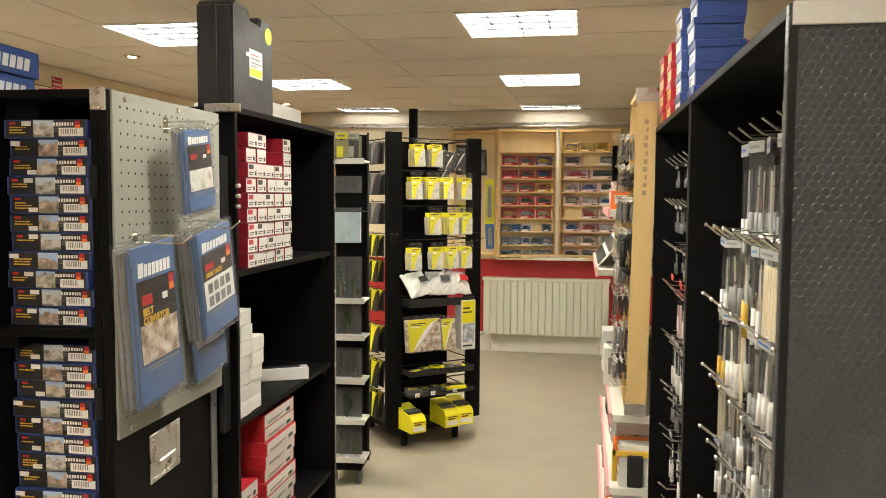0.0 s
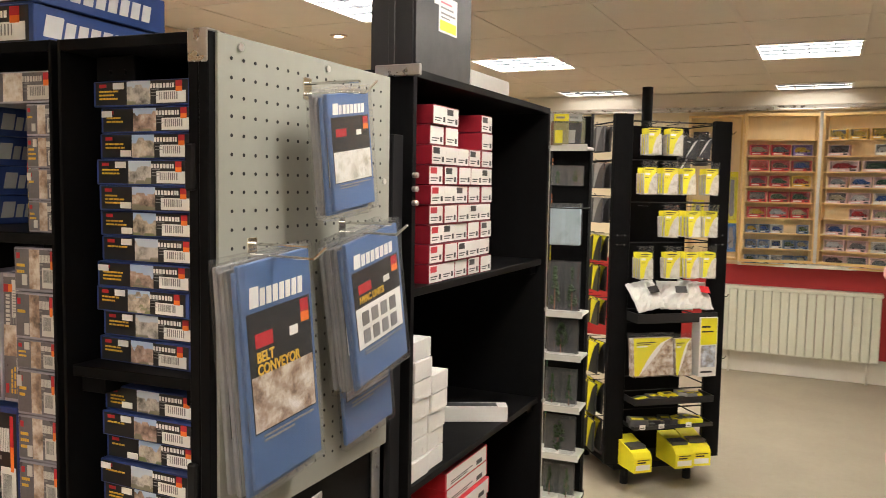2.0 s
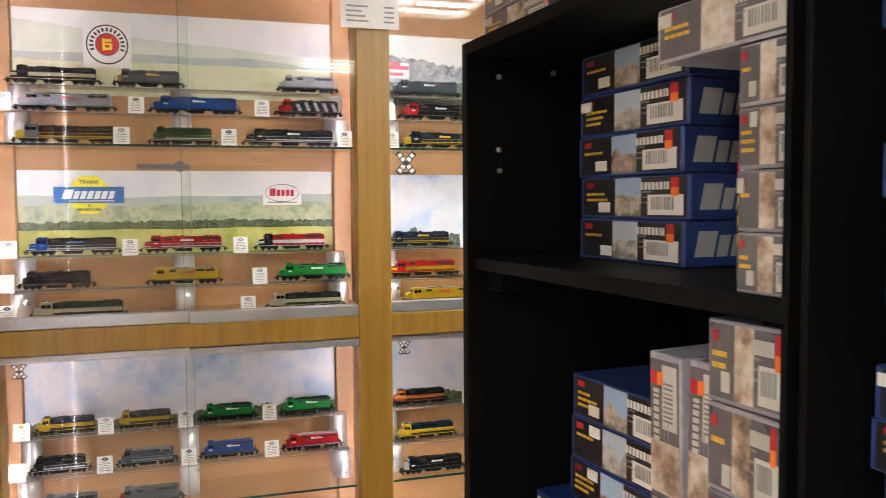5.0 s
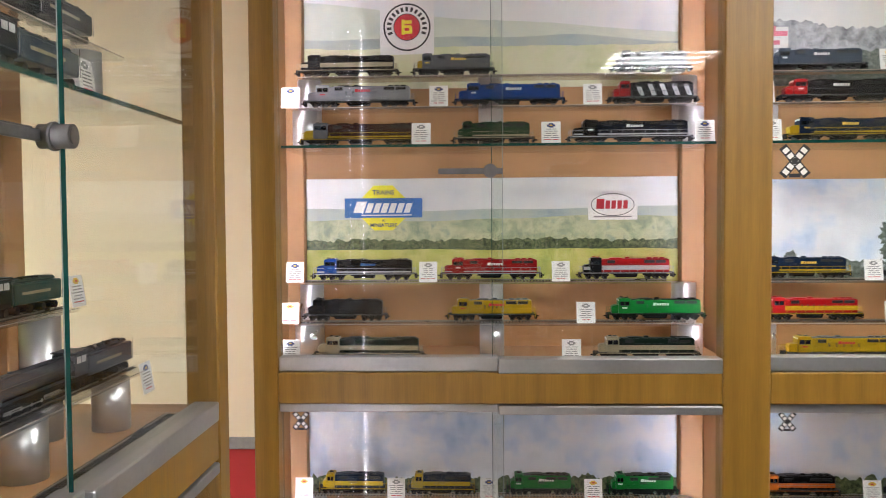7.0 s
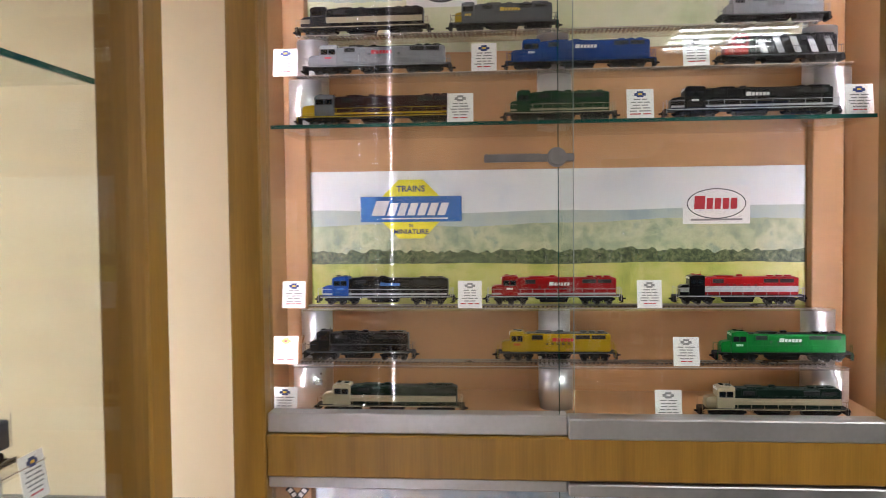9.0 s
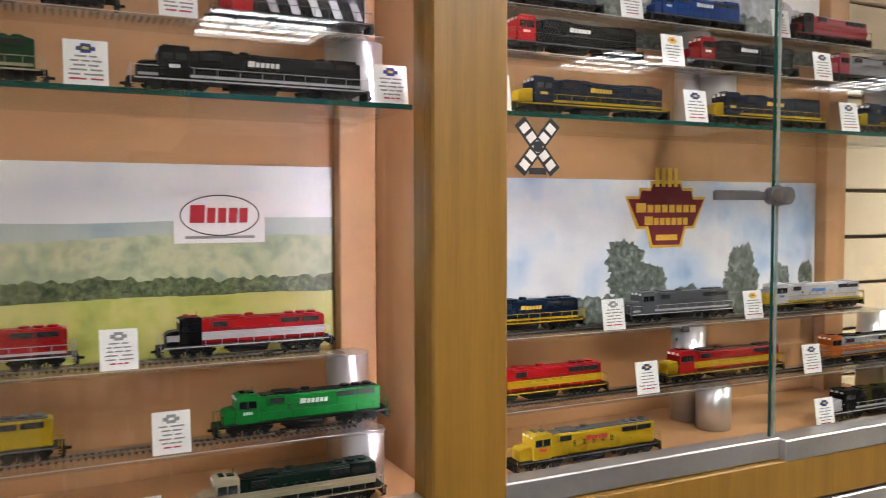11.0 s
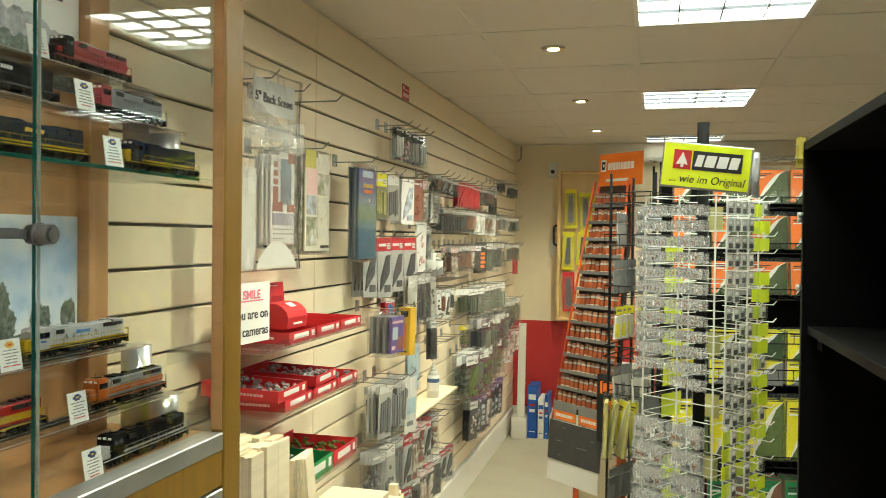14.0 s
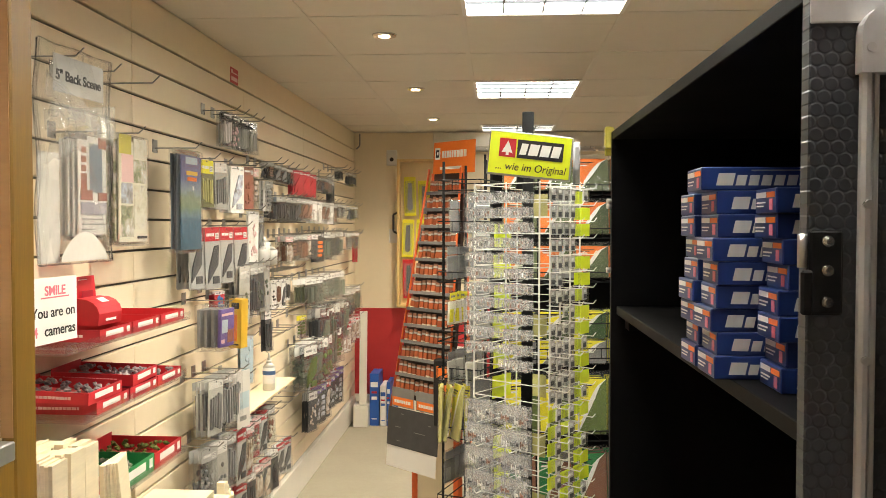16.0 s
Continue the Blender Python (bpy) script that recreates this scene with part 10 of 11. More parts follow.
def tool_bag(at, w, h, kind, seed, front=True):
    """Clear bag with tools and a small header; faces -y in its own frame, hangs from z=0. Bags behind the front one are one plain mesh."""
    label = {"white": "clear bag of white plastic tools on a hook", "grey": "clear bag with grey metal tools on a hook", "yellow": "clear bag with a yellow-handled tool on a hook", "wood": "clear bag of wooden strips on a hook", "pink": "bag with a pink printed card on a hook"}[kind]
    key = (round(w, 3), round(h, 2), kind, seed % 3)
    if key not in BAGS:
        c = {"white": "card_white", "grey": "grey", "yellow": "gold", "wood": "balsa", "pink": "pink_pale"}[kind]
        mats = [c, "card_white" if kind != "grey" else "steel", "dark_grey"]
        def tools(bm):
            r = random.Random(seed * 7 + len(BAGS))
            if kind == "wood":
                for k in range(6):
                    x = -w * 0.34 + w * 0.135 * k
                    box(bm, x, x + w * 0.10, -0.003, 0.003, -h * r.uniform(0.90, 0.96), -h * r.uniform(0.16, 0.22), 0.0008, mi=0)
            elif kind == "pink":
                box(bm, -w * 0.40, w * 0.40, -0.002, 0.002, -h * 0.92, -h * 0.30, 0.001, mi=0)
                box(bm, -w * 0.30, w * 0.10, -0.005, -0.0022, -h * 0.80, -h * 0.50, 0.001, mi=1)
            else:
                n = 2 + seed % 3
                for k in range(n):
                    x = -w * 0.28 + w * 0.56 * k / max(1, n - 1)
                    dx = r.uniform(-0.08, 0.08) * w
                    tube(bm, (x, 0, -h * 0.94), (x + dx * 0.5, 0, -h * 0.60), w * 0.075, 8, w * 0.06, mi=0)
                    tube(bm, (x + dx * 0.5, 0, -h * 0.60), (x + dx, 0, -h * 0.22), w * 0.030, 6, w * 0.018, mi=1 if k % 2 else 2)
        shell = bmesh.new(); box(shell, -w / 2, w / 2, -0.008, 0.006, -h, 0, 0.004)
        for v in shell.verts:
            v.co.y *= 0.35 + 0.9 * math.sin(math.pi * min(1, max(0, -v.co.z / h)))
        shell = mesh_of(shell, "film")
        head = mesh_of(plates([(-w * 0.46, -h * 0.11, w * 0.46, -h * 0.015, 0, 1), (-w * 0.36, -h * 0.075, w * 0.2, -h * 0.05, 1, 2)], (0, -0.006, 0)), ["bag_paper" if kind != "pink" else "pink", "blue" if kind == "white" else "grey_print"])
        bm = bmesh.new(); tools(bm); tool = mesh_of(bm, mats)
        bm = bmesh.new(); tools(bm); box(bm, -w / 2, w / 2, 0.0035, 0.0045, -h, 0, mi=3)
        BAGS[key] = (shell, head, tool, mesh_of(bm, mats + ["clear"]))
    shell, head, tool, plain = BAGS[key]
    if not front:
        t = new("tool_bag", plain)
        tagged(t, label, "packet", "bagged tools in the tall case")
        t.matrix_basis = at
        return t
    t = thing("tool_bag", label, "packet", at, "bagged tools in the tall case")
    part("clear_bag", shell, None, t, "clear plastic bag").visible_shadow = False
    part("header", head, None, t, "printed header card")
    part("tool", tool, None, t)
    return t
KIND = ["white", "grey", "white", "grey", "yellow", "white", "wood", "grey", "white"]
for row_, (z, h) in enumerate(((1.72, 0.30), (1.50, 0.20), (1.335, 0.20), (1.165, 0.17), (1.01, 0.17), (0.84, 0.18), (0.64, 0.20), (0.42, 0.2))):
    for k in range(7):
        u = 0.125 + 0.122 * k + 0.014 * (row_ % 2)
        L = 0.165 if row_ else 0.12
        aisle_hook(caseD1, u, z, L, row_ > 0)
        kind = "wood" if row_ == 0 and k > 4 else KIND[(k + row_ * 2) % 9] if row_ < 4 else ("pink" if row_ == 5 and k % 3 != 1 else ("grey" if k % 2 else "white"))
        for q in range(3 if k > 1 else 2):
            tool_bag(D1 @ pose(u + 0.006 * math.sin(k + row_ + q), 0.224 - L + 0.014 + 0.030 * q, z - 0.002, 0, 4 * math.sin(k * 3 + row_ + q), 10 * math.sin(k * 2 + q)), 0.090 + 0.015 * (k % 2), round(h * (1 + 0.12 * math.sin(k * 4 + row_)), 2), kind, k, q == 0)
# loose orange-tipped clips on one hook
for k in range(2):
    bm = bmesh.new(); box(bm, -0.006, 0.006, -0.012, 0.012, -0.03, 0.0, 0.003)
    thing("hook_clip", "small orange plastic clip hanging on a hook", "clip", D1 @ pose(0.115, 0.10 + 0.02 * k, 1.03), "orange clips", bm=bm, mats="orange")
# second tall case: small packets on short hooks
bm = bmesh.new(); box(bm, 0.019, 0.981, 0.145, 0.157, 0.12, 1.826, 0.001); part("hook_board", bm, "black_board", caseD2, "black backing board")
D2 = pose(0.80, 3.802, 0, 0, 0, -90)
for row_, (z, h, kind) in enumerate(((1.70, 0.08, "grey"), (1.56, 0.10, "grey"), (1.41, 0.10, "grey"), (1.27, 0.15, "pink"), (1.09, 0.16, "white"), (0.90, 0.13, "grey"), (0.74, 0.16, "white"), (0.52, 0.14, "pink"))):
    for k in range(6):
        u = 0.14 + 0.13 * k
        hk = aisle_hook(caseD2, u, z, 0.09, False); hk.matrix_basis = pose(u, 0.1445, z)
        if (k + row_) % 4 == 3 or row_ == 0 and k % 2:
            continue
        for q in range(2):
            tool_bag(D2 @ pose(u, 0.07 + 0.03 * q, z - 0.002, 0, 4 * math.sin(k + row_), 10 * math.sin(k * 3 + q)), 0.09 if kind in ("pink", "white") else 0.07, h * (1.2 if kind in ("pink", "white") else 1.0), kind, k, q == 0)
        if row_ == 2:
            bm = bmesh.new(); box(bm, -0.035, 0.035, -0.001, 0.001, -0.02, 0.0)
            thing("red_strip", "small red and white header strip on a hook", "card", D2 @ pose(u, 0.058, z - 0.10, 0, 10 * math.sin(k), 0), "red strips", bm=bm, mats="red")
# pale metal strip along the near top edge and bolts on the honeycomb end
bm = bmesh.new(); box(bm, 1.001, 1.006, 0.004, 0.598, 1.815, 1.8455, 0.001); part("top_strip", bm, "alu_matte", caseD1, "pale metal top strip")
bm = bmesh.new(); box(bm, 1.001, 1.003, 0.001, 0.012, 0.11, 1.813, 0.001); part("edge_strip", bm, "black_metal", caseD1)
# boxes on top of the tall cases
def shoe_box(at, L, w, h, body, end, seed, label, group):
    bm = bmesh.new(); box(bm, 0, L, 0, w, 0, h * 0.72, 0.0015)
    t = thing("storage_box", label, "box", at, group)
    part("carton", bm, body, t)
    bm = bmesh.new(); box(bm, -0.003, L + 0.003, -0.003, w + 0.003, h * 0.66, h * 0.985, 0.0015); part("lid", bm, body, t)
    part("end_label", plates([(w * 0.12, h * 0.10, w * 0.88, h * 0.60, 0, 1), (w * 0.2, h * 0.36, w * 0.7, h * 0.42, 1, 2), (w * 0.2, h * 0.22, w * 0.5, h * 0.27, 1, 2)], (-0.0005, w, 0), (0, -1, 0), (0, 0, 1), (-1, 0, 0)), [end, "grey_print"], t, "pale end label")
    return t
r = random.Random(5)
for k in range(6):
    shoe_box(pose(0.845 + r.uniform(-0.004, 0.004), 3.09, 1.8455 + 0.064 * k), 0.135, 0.15, 0.064, "navy_dark", "paper", k, "navy lidded box with a pale end", "navy boxes on the tall cases")
    if k < 5:
        shoe_box(pose(0.825 + r.uniform(-0.004, 0.004), 3.26, 1.8455 + 0.064 * k), 0.13, 0.15, 0.064, "navy_dark", "paper", 10 + k, "navy lidded box with a pale end", "navy boxes on the tall cases")
    if k < 4:
        shoe_box(pose(0.815, 3.43, 1.8455 + 0.062 * k), 0.24, 0.13, 0.062, "red", "gold", 20 + k, "red box with a yellow end", "red and yellow boxes on the tall cases")
    if k < 4:
        shoe_box(pose(0.805, 3.58, 1.8455 + 0.058 * k), 0.24, 0.13, 0.058, "red", "gold", 30 + k, "red box with a yellow end", "red and yellow boxes on the tall cases")
t = thing("storage_box", "pale green printed box lying on the tall case", "box", pose(0.93, 2.20, 1.8455))
bm = bmesh.new(); box(bm, 0, 0.26, 0, 0.62, 0, 0.10, 0.003); part("carton", bm, "card_white", t)
bm = bmesh.new(); box(bm, -0.0012, -0.0002, 0.03, 0.59, 0.02, 0.08); part("print", bm, "grass", t, "dull green print")

# ---------------------------------------------------------------- wooden case standing on the gondola end
WC_AT = pose(0.712, 3.85, 0.735, 0, 1.0, 0)
WC = thing("wooden_case", "upright varnished plywood display case with steel corners", "display case", WC_AT)
bm = bmesh.new(); box(bm, 0, 0.078, 0, 0.02, 0, 1.265, 0.002); part("near_board", bm, "pine", WC)
bm = bmesh.new(); box(bm, 0.066, 0.078, 0.0205, 0.4495, 0, 1.265, 0.002); part("back_board", bm, "pine", WC)
for z in (0.0, 1.245):
    bm = bmesh.new(); box(bm, 0, 0.0655, 0.0205, 0.4295, z, z + 0.02, 0.002); part("end_board", bm, "pine", WC)
bm = bmesh.new(); box(bm, 0, 0.0655, 0.43, 0.45, 0, 1.265, 0.002); part("far_board", bm, "pine", WC)
for z0, z1 in ((1.215, 1.268), (0.001, 0.048)):
    bm = bmesh.new(); box(bm, -0.003, 0.081, -0.004, -0.0005, z0, z1, 0.003); box(bm, -0.004, -0.0005, -0.004, 0.04, z0, z1, 0.001)
    for x in (0.015, 0.063):
        tube(bm, (x, -0.006, (z0 + z1) / 2), (x, -0.003, (z0 + z1) / 2), 0.004, 8)
    part("corner_piece", bm, "steel", WC, "pressed steel corner")
bm = bmesh.new(); box(bm, -0.004, 0.0, 0.0, 0.02, 0.545, 0.715, 0.002); path_tube(bm, [(-0.004, 0.010, 0.555), (-0.032, 0.008, 0.58), (-0.032, 0.008, 0.68), (-0.004, 0.010, 0.705)], 0.012, 8); part("handle", bm, "black_plastic", WC, "black strap handle")
tagged(part("handwriting", plates([(0.030 + 0.004 * (k % 3), 0.86 + 0.030 * k, 0.046, 0.878 + 0.030 * k, 0, 0.6) for k in range(10)]), ["cardboard"], WC, "faint bars of handwriting"), kind="stuff")
for j in range(8):
    for k in range(3):
        if (j, k) in ((0, 0), (6, 2)):
            continue
        z = 1.10 - 0.128 * j
        bm = bmesh.new(); path_tube(bm, [(0.066, 0.09 + 0.13 * k, z), (-0.050, 0.09 + 0.13 * k, z), (-0.062, 0.09 + 0.13 * k, z + 0.012)], 0.0022, 6); part("peg", bm, "steel", WC)
        for q in range(3):
            pack(WC_AT @ pose(-0.040 + 0.022 * q, 0.09 + 0.13 * k + 0.006 * math.sin(j * 3 + k), z + 0.012, 0, 2 * math.sin(j + k), 180 + 8 * math.sin(j * 2 + k + q)), 0.080, 0.112, 0.014, "clear" if (j + k) % 3 else "dark_grey", "dark_grey" if j % 2 else "grey", "paper", "bagged accessory with a white header on a peg", "packets in the wooden case", q == 0)
# ---------------------------------------------------------------- gondola with white shelves
gon = thing("gondola", "white shop gondola with pink price strips", "shelving unit", pose(0, 3.86, 0))
GL = 1.48
bm = bmesh.new(); box(bm, 1.20, 1.24, 0, GL, 0, 1.55, 0.002); part("back_panel", bm, "white", gon)
bm = bmesh.new(); box(bm, 0.65, 1.02, 0, GL, 0.0, 0.11, 0.003); part("plinth", bm, "white", gon)
for z, x0 in ((0.155, 0.635), (0.44, 0.645), (0.733, 0.65), (1.265, 0.595), (1.53, 0.645)):
    y0 = 0 if z < 0.74 else 0.47
    bm = bmesh.new(); box(bm, x0 + 0.012, 1.20, y0, GL, z - 0.03, z - 0.0005, 0.002); sh = part("shelf", bm, "white", gon, "white steel shelf")
    bm = bmesh.new(); box(bm, x0, x0 + 0.011, y0, GL, z - 0.036, z + 0.006, 0.002); part("price_strip", bm, "pink_tag", sh, "pink price strip")
r = random.Random(12)
kinds = ["card_white", "paper", "grey", "yellow", "green", "dark_grey", "pink_pale", "card_white", "orange", "plastic_white"]
for z, x0, y0 in ((0.155, 0.655, 0.02), (0.44, 0.665, 0.02), (0.733, 0.86, 0.48), (1.265, 0.78, 0.50), (1.53, 0.84, 0.50)):
    y = y0
    while y < GL - 0.14:
        w, h, d = r.uniform(0.06, 0.16), r.uniform(0.09, 0.19), r.uniform(0.15, 0.28)
        c = kinds[r.randrange(10)]
        bm = bmesh.new(); box(bm, 0, d, 0, w, 0, h, 0.002)
        t = thing("shelf_carton", "printed carton standing on a white gondola shelf", "box", pose(x0 + r.uniform(0, 0.03), 3.86 + y, z, 0, 0, r.uniform(-3, 3)), "cartons on the gondola", bm=bm, mats=c)
        part("print", plates([(0.1 * w, 0.45 * h, 0.9 * w, 0.85 * h, 0, 1), (0.1 * w, 0.2 * h, 0.7 * w, 0.28 * h, 1, 1)], (0, w, 0), (0, -1, 0), (0, 0, 1), (-1, 0, 0)), [("photo_a", "photo_b", "red", "grey_print")[r.randrange(4)], "black_print"], t)
        part("side_print", plates([(0.1 * d, 0.3 * h, 0.7 * d, 0.75 * h, 0, 1)]), [("paper", "grey_print", "photo_c")[r.randrange(3)]], t)
        y += w + r.uniform(0.005, 0.02)
# yellow clamp and green cartons at the gondola's end
t = thing("spring_clamp", "yellow and black spring clamp on the shelf", "clamp", pose(0.665, 3.87, 0.441))
bm = bmesh.new(); box(bm, 0, 0.16, 0, 0.02, 0.12, 0.145, 0.004); box(bm, 0, 0.02, 0, 0.02, 0.02, 0.145, 0.004); part("jaw", bm, "gold", t)
bm = bmesh.new(); box(bm, 0.06, 0.12, -0.004, 0.024, 0.0, 0.13, 0.004); part("grip", bm, "black_plastic", t)
for k in range(3):
    bm = bmesh.new(); box(bm, 0, 0.09, 0, 0.03, 0, 0.20 - 0.03 * k, 0.003)
    thing("green_box", "bright green carton standing on the shelf", "box", pose(0.66, 3.88 + 0.05 * k, 0.1555, 0, 6 - 4 * k, 0), "green cartons", bm=bm, mats="grass_green")
for x, y, z, w, h, d, c in ((0.66, 4.40, 1.5305, 0.10, 0.085, 0.16, "orange"), (0.67, 4.56, 1.5305, 0.12, 0.13, 0.15, "card_white"), (0.665, 4.74, 1.5305, 0.10, 0.10, 0.15, "pink_pale"), (0.64, 4.36, 0.7335, 0.12, 0.17, 0.20, "card_white"), (0.65, 4.50, 0.7335, 0.13, 0.14, 0.20, "dark_grey"), (0.64, 4.66, 0.7335, 0.16, 0.20, 0.20, "paper"), (0.65, 4.83, 0.7335, 0.10, 0.12, 0.20, "plastic_white")):
    bm = bmesh.new(); box(bm, 0, d, 0, w, 0, h, 0.002)
    t = thing("shelf_carton", "small printed carton at the shelf front", "box", pose(x, y, z), "cartons on the gondola", bm=bm, mats=c)
    part("print", plates([(0.12 * w, 0.50 * h, 0.88 * w, 0.84 * h, 0, 1), (0.12 * w, 0.2 * h, 0.6 * w, 0.28 * h, 1, 1)], (0, w, 0), (0, -1, 0), (0, 0, 1), (-1, 0, 0)), ["photo_b", "black_print"], t)
    part("side_print", plates([(0.1 * d, 0.3 * h, 0.7 * d, 0.75 * h, 0, 1)]), ["paper" if c in ("orange", "dark_grey") else "grey_print"], t)
# sloped card with rows of small black badges
t = thing("badge_card", "sloping white card with rows of black badges", "display card", pose(0.600, 4.40, 1.2655, 0, 40, 0))
bm = bmesh.new(); box(bm, 0, 0.006, 0, 0.88, 0, 0.16, 0.001); part("card", bm, "paper", t)
for k in range(8):
    for j in range(2):
        bm = bmesh.new(); box(bm, -0.004, 0, 0.03 + 0.105 * k, 0.11 + 0.105 * k, 0.015 + 0.075 * j, 0.07 + 0.075 * j, 0.001); part("badge", bm, "black_print", t)
# ---------------------------------------------------------------- pine wall cases full of boxed model cars
def car_box(at, w, h, d, body, car, seed):
    """Window box with a small car inside; faces -y."""
    t = thing("car_box", "%s window box holding a small model vehicle" % {"red": "red", "pink_pale": "pale pink", "blue": "blue", "gold": "yellow", "ltblue": "pale blue", "purple": "purple", "card_white": "white"}[body], "box", at, "boxed model vehicles")
    bm = bmesh.new()
    box(bm, -w / 2, w / 2, 0, d, 0, h * 0.26); box(bm, -w / 2, -w / 2 + w * 0.035, 0, d, h * 0.26, h); box(bm, w / 2 - w * 0.035, w / 2, 0, d, h * 0.26, h)
    box(bm, -w * 0.465, w * 0.465, 0, d, h * 0.95, h)
    part("carton", bm, body, t)
    bm = bmesh.new(); box(bm, -w * 0.465, w * 0.465, d - 0.003, d, h * 0.26, h * 0.95); part("backing", bm, "dark_grey" if seed < 0.25 else body, t)
    part("print", plates([(-w * 0.40, h * 0.08, w * 0.05, h * 0.18, 0, 1), (w * 0.2, h * 0.06, w * 0.42, h * 0.2, 1, 1)]), ["paper", "black_print"], t)
    bm = bmesh.new()
    prism(bm, [(-w * 0.40, h * 0.32), (w * 0.40, h * 0.32), (w * 0.40, h * 0.53), (w * 0.24, h * 0.58), (w * 0.12, h * 0.78), (-w * 0.26, h * 0.78), (-w * 0.38, h * 0.57)], d * 0.25, d * 0.7)
    part("model_car", bm, car, t)
    bm = bmesh.new()
    for x in (-0.2, 0.2):
        tube(bm, (w * x, d * 0.23, h * 0.345), (w * x, d * 0.28, h * 0.345), h * 0.085, 8)
    part("wheel_pair", bm, "bogie", t)
    bm = bmesh.new(); box(bm, -w * 0.465, w * 0.465, 0.0005, 0.0015, h * 0.26, h * 0.95); part("window", bm, "film", t, "clear window").visible_shadow = False
    return t
def car_case(label, at, w, z0, z1, left, seed):
    t = thing("wall_case", label, "display case", at, "pine wall cases")
    d = 0.10
    for x in (0, w - 0.025):
        bm = bmesh.new(); box(bm, x, x + 0.025, 0, d, z0, z1, 0.002); part("side_board", bm, "pine", t)
    for z in (z0, z1 - 0.022):
        bm = bmesh.new(); box(bm, 0.0255, w - 0.0255, 0, d, z, z + 0.022, 0.002); part("end_board", bm, "pine", t)
    bm = bmesh.new(); box(bm, 0.0255, w - 0.0255, d - 0.008, d, z0 + 0.0225, z1 - 0.0225); part("back_board", bm, "pine_pale", t)
    r = random.Random(seed)
    for k in range(8):
        z = 2.020 - 0.1305 * k
        if k < 8 and z - 0.006 > z0 + 0.03:
            bm = bmesh.new(); box(bm, 0.026, w - 0.026, 0.004, d - 0.0085, z - 0.133 - 0.010, z - 0.133); part("shelf", bm, "pine", t)
        zz = z - 0.132
        x = 0.045
        n = {True: (3, 3, 3, 3, 3, 5, 5, 5), False: (3, 2, 3, 3, 3, 3, 3, 3)}[left][k]
        for q in range(n):
            bw = (w - 0.09) / n
            body = (("red", "red", "gold" if k == 2 else "red") if k < 5 else ("ltblue", "ltblue", "card_white"))[q % 3] if left else (("gold",) * 3 if k == 8 else ("pink_pale", "pink_pale", "card_white" if k % 3 == 0 else "pink_pale"))[q % 3]
            if left and (k, q) == (0, 2):
                body = "purple"
            if r.random() < 0.08:
                x += bw; continue
            cars = ["loco_grey", "loco_blue", "loco_maroon", "loco_yellow", "loco_silver", "loco_cream", "loco_green", "loco_red", "loco_white"]
            car_box(at @ pose(x + bw / 2, 0.016, zz + 0.0005), bw * r.uniform(0.80, 0.93), 0.088 if not (left and k > 4) else 0.07, 0.065, body, cars[r.randrange(9)], r.random())
            x += bw
    if not left:
        for q in range(3):
            car_box(at @ pose(0.12 + 0.155 * q, 0.016, 2.0205), 0.125, 0.085, 0.065, "gold", "loco_yellow", q)
        bm = bmesh.new(); box(bm, 0.026, w - 0.026, 0.004, d - 0.0085, 2.010, 2.020); part("shelf", bm, "pine", t)
    else:
        bm = bmesh.new(); box(bm, 0.026, w - 0.026, 0.004, d - 0.0085, 2.010, 2.020); part("shelf", bm, "pine", t)
    return t
car_case("open pine wall case of boxed model cars in rows", pose(-0.300, 8.607, 0, 0, 0, 14), 0.60, 0.985, 2.235, True, 3)
car_case("open pine wall case with pale boxed model vehicles", pose(0.290, 8.758, 0, 0, 0, -14), 0.61, 0.985, 2.235, False, 8)
bm = bmesh.new(); box(bm, -0.012, 0.012, -0.012, 0.012, 1.0, 2.25, 0.002)
thing("metal_post", "slim grey metal strip between the wall cases", "strip", pose(0.283, 8.715, 0), bm=bm, mats="alu")
bm = bmesh.new(); box(bm, -0.02, 0.9, 0, 0.14, 0, 0.028, 0.003)
thing("wall_shelf", "white painted ledge under the wall cases", "ledge", pose(-0.30, 8.70, 0.950), bm=bm, mats="white")
bm = bmesh.new(); box(bm, 0, 0.16, 0, 0.02, 0, 0.47, 0.003)
thing("black_board", "plain black board beside the pine case", "board", pose(0.80, 8.58, 1.60), bm=bm, mats="black_board")
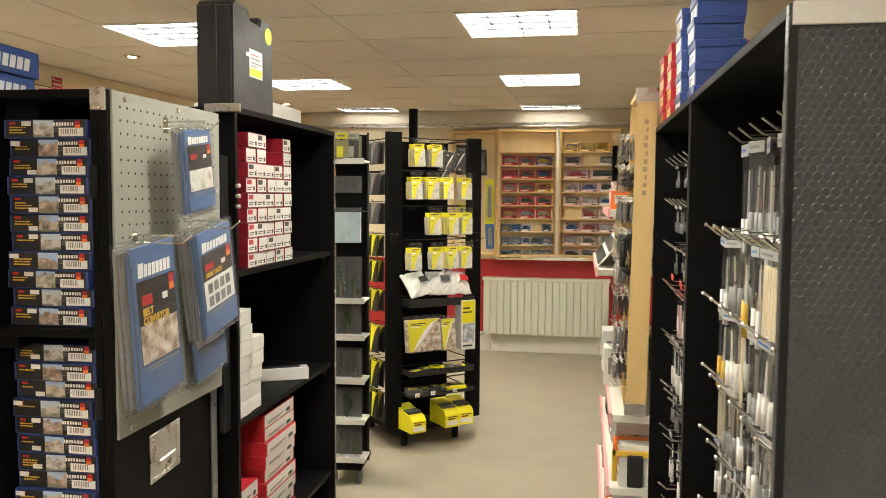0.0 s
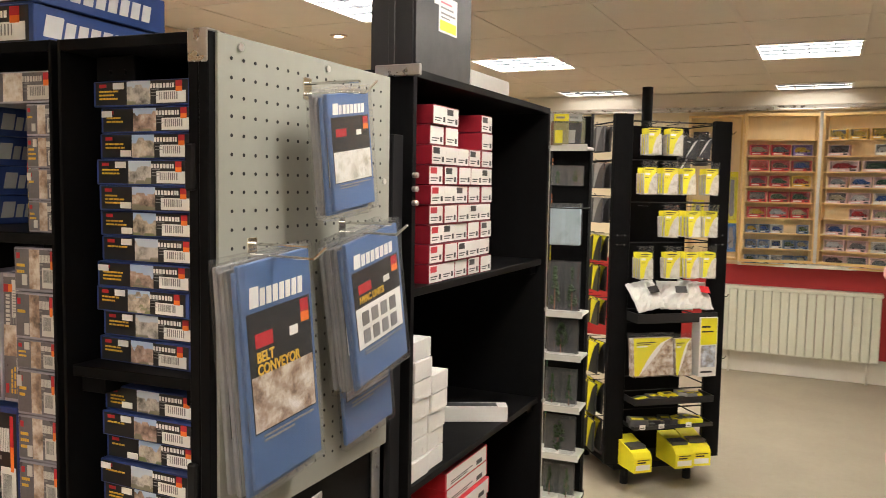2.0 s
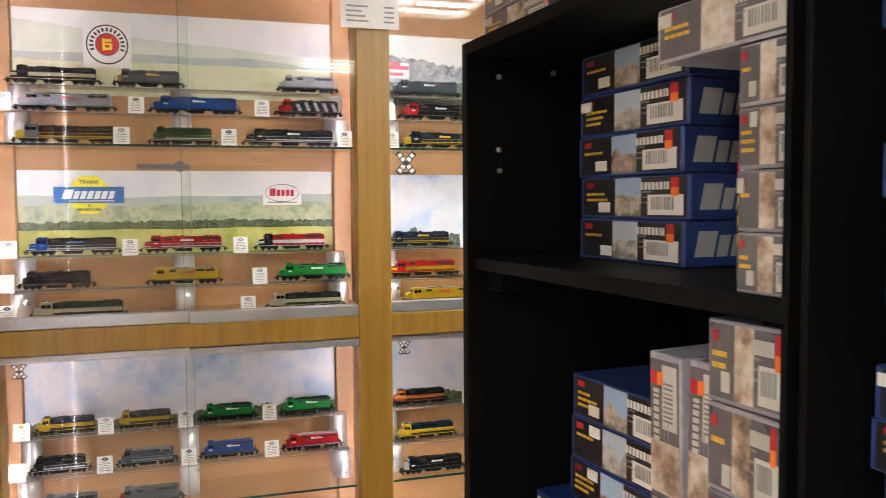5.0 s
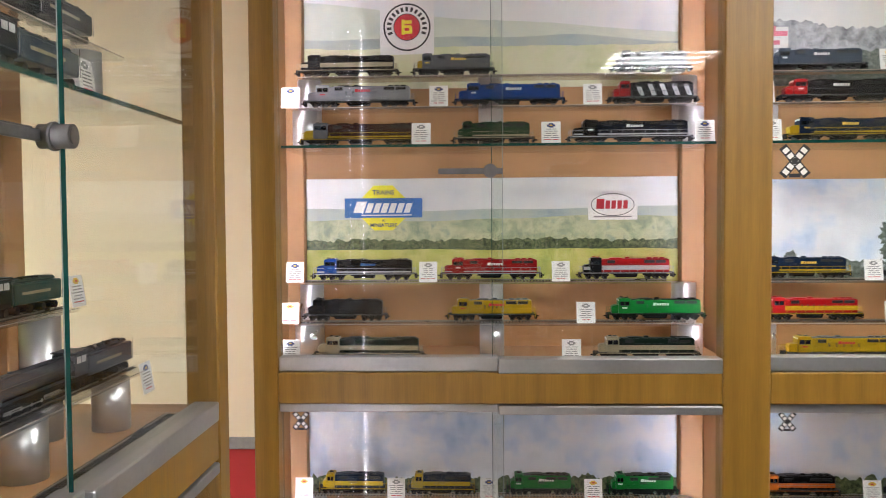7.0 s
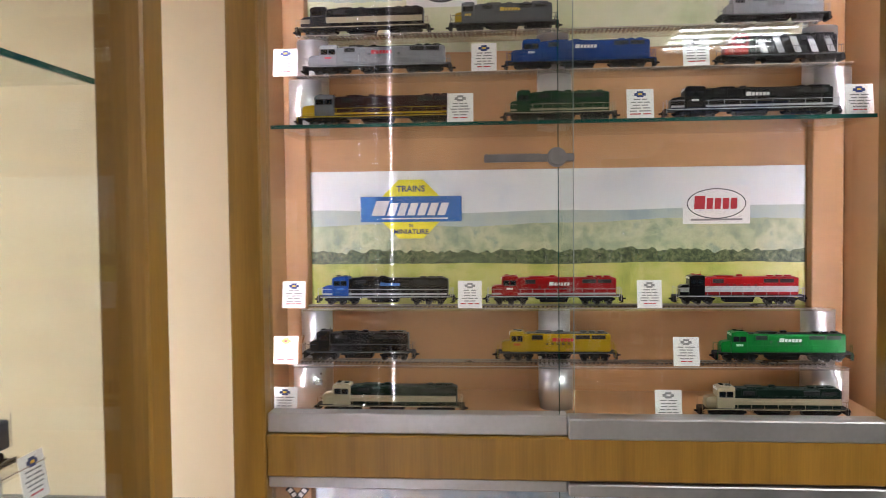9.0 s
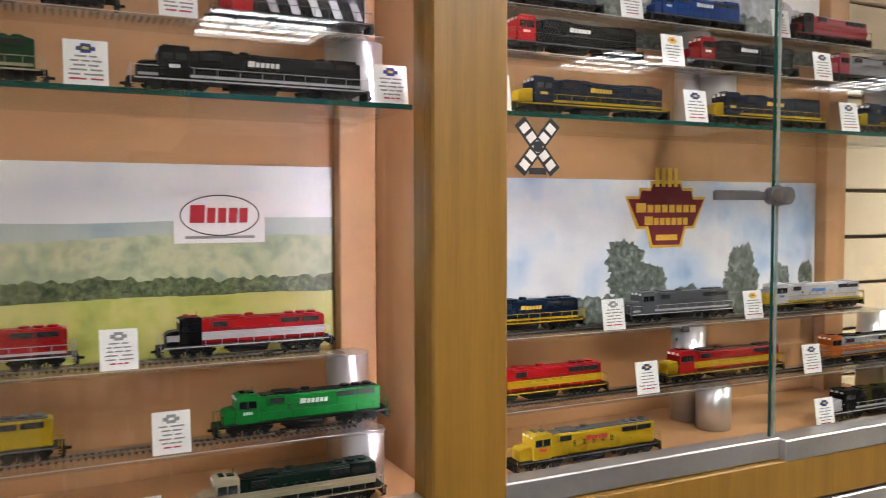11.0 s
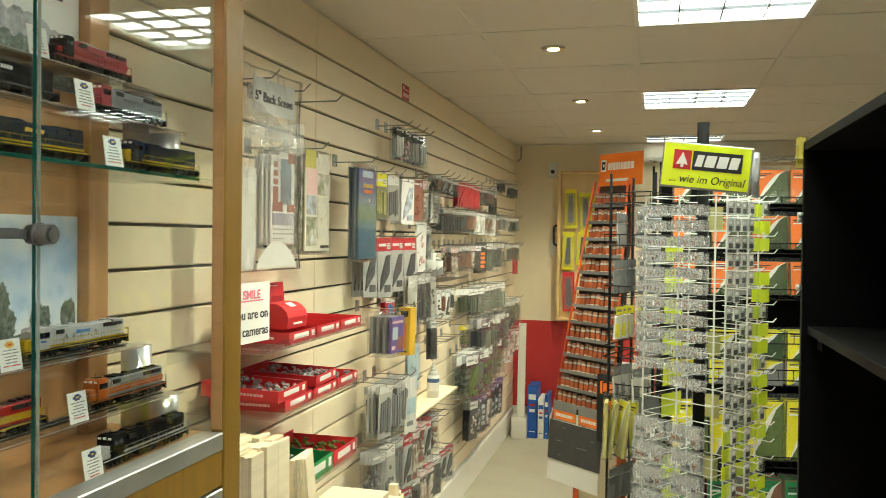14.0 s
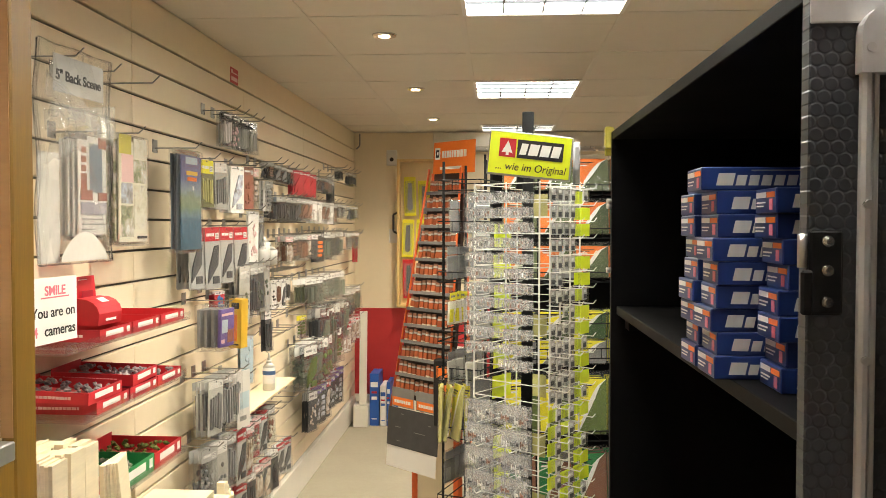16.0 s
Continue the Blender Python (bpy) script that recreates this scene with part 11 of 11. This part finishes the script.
def tool_case(label, at, w, z0, z1, packs, handle_x):
    """Deep pine case hung with printed packs, with a black handle on its side."""
    t = thing("wall_case", label, "display case", at, "pine wall cases")
    for x in (0, w - 0.022):
        bm = bmesh.new(); box(bm, x, x + 0.022, 0, 0.12, z0, z1, 0.002); part("side_board", bm, "pine", t)
    for z in (z0, z1 - 0.02):
        bm = bmesh.new(); box(bm, 0.0225, w - 0.0225, 0, 0.12, z, z + 0.02, 0.002); part("end_board", bm, "pine", t)
    bm = bmesh.new(); box(bm, 0.0225, w - 0.0225, 0.11, 0.12, z0 + 0.0205, z1 - 0.0205); part("back_board", bm, "pine_pale", t)
    bm = bmesh.new(); s = -1 if handle_x <= 0 else 1
    path_tube(bm, [(handle_x, 0.05, 1.58), (handle_x + s * 0.035, 0.05, 1.60), (handle_x + s * 0.035, 0.05, 1.74), (handle_x, 0.05, 1.76)], 0.009, 8); part("handle", bm, "black_plastic", t, "black strap handle")
    for x, z, pw, ph, c, g in packs:
        p = thing("tool_pack", "%s card pack with a grey saw blade" % ("yellow" if c == "yellow" else "red" if c == "red" else "dark"), "packet", at @ pose(x, 0.075, z, 0, 4 * math.sin(z * 9), 0), "packs in the pine case")
        bm = bmesh.new(); box(bm, -pw / 2, pw / 2, 0, 0.003, -ph, 0, 0.001); part("card", bm, c, p)
        bm = bmesh.new(); prism(bm, [(-pw * 0.16, -ph * 0.15), (pw * 0.16, -ph * 0.15), (pw * 0.24, -ph * 0.8), (pw * 0.12, -ph * 0.86), (-pw * 0.12, -ph * 0.86), (-pw * 0.24, -ph * 0.8)], -0.008, -0.001); part("blade", bm, g, p)
        bm = bmesh.new(); tube(bm, (0, -0.02, -0.012), (0, 0.04, -0.012), 0.002, 6); part("pin", bm, "steel", p)
        bm = bmesh.new(); box(bm, -pw * 0.4, pw * 0.4, -0.012, 0.0, -ph * 0.93, -ph * 0.1, 0.002); part("blister", bm, "blister", p).visible_shadow = False
    return t
tool_case("pine wall case with yellow and red blade packs", pose(-2.600, 8.7385, 0), 0.42, 0.962, 2.205, [(0.10, 2.06, 0.10, 0.33, "yellow", "grey"), (0.22, 2.03, 0.10, 0.33, "yellow", "grey"), (0.09, 1.70, 0.10, 0.32, "yellow", "dark_grey"), (0.21, 1.70, 0.10, 0.28, "yellow", "dark_grey"), (0.09, 1.36, 0.10, 0.33, "red", "dark_grey"), (0.32, 2.0, 0.08, 0.3, "yellow", "grey")], 0.0)
tool_case("deep pine case with dark and yellow packs inside", pose(-0.78, 8.7385, 0), 0.46, 0.985, 2.235, [(0.10, 2.1, 0.13, 0.3, "black_print", "grey"), (0.28, 2.05, 0.13, 0.26, "black_print", "grey"), (0.38, 1.75, 0.09, 0.45, "yellow", "grey"), (0.25, 1.6, 0.1, 0.3, "ltblue", "grey"), (0.38, 1.3, 0.09, 0.25, "blue", "grey"), (0.1, 1.5, 0.1, 0.3, "yellow", "grey")], 0.46)
# corner by the slatwall: leaning plank, blue and white boxes, skirting block, wall boxes
bm = bmesh.new(); box(bm, 0, 0.06, 0, 0.03, 0, 0.765, 0.002)
thing("leaning_plank", "white painted plank leaning in the corner", "plank", pose(-2.885, 8.52, 0.1775, -3, 0, 0), bm=bm, mats="white")
bm = bmesh.new(); box(bm, 0, 0.122, 0, 0.18, 0, 0.175, 0.003)
thing("corner_block", "white boxed-in skirting block in the corner", "block", pose(-2.926, 8.48, 0.0), bm=bm, mats="white")
for x, w, h, c, e in ((-2.80, 0.075, 0.43, "blue_box", "paper"), (-2.715, 0.05, 0.33, "card_white", "blue_box"), (-2.66, 0.03, 0.36, "blue_box", "paper"), (-2.62, 0.06, 0.20, "card_white", "blue_box")):
    bm = bmesh.new(); box(bm, 0, w, 0, 0.24, 0, h, 0.002)
    t = thing("tall_carton", "tall blue and white carton standing on the carpet", "box", pose(x, 8.54, 0.0005), "cartons in the corner", bm=bm, mats=c)
    part("print", plates([(w * 0.1, h * 0.74, w * 0.9, h * 0.84, 0, 1), (w * 0.2, h * 0.5, w * 0.8, h * 0.56, 0, 1), (w * 0.2, h * 0.62, w * 0.8, h * 0.66, 1, 1), (w * 0.2, h * 0.12, w * 0.8, h * 0.14, 0, 1)]), [e, "red"], t)
t = thing("wall_unit", "small cream plastic box on the wall", "control box", pose(-2.70, 8.83, 2.16))
bm = bmesh.new(); box(bm, 0, 0.09, 0, 0.028, 0, 0.13, 0.004); part("cover", bm, "plastic_white", t)
bm = bmesh.new(); tube(bm, (0.045, -0.008, 0.05), (0.045, 0.0, 0.05), 0.017, 16); part("lens", bm, "black_plastic", t)
t = thing("wall_switch", "cream wall switch beside the pine case", "switch", pose(-2.68, 8.845, 1.50))
bm = bmesh.new(); box(bm, 0, 0.07, 0, 0.012, 0, 0.12, 0.003); part("plate", bm, "plastic_white", t)
bm = bmesh.new(); path_tube(bm, [(-2.93, 8.84, 2.43), (-2.93, 8.84, 2.33), (-2.96, 8.84, 2.30)], 0.006, 6)
thing("cable", "grey cable in the upper corner", "cable", bm=bm, mats="grey")
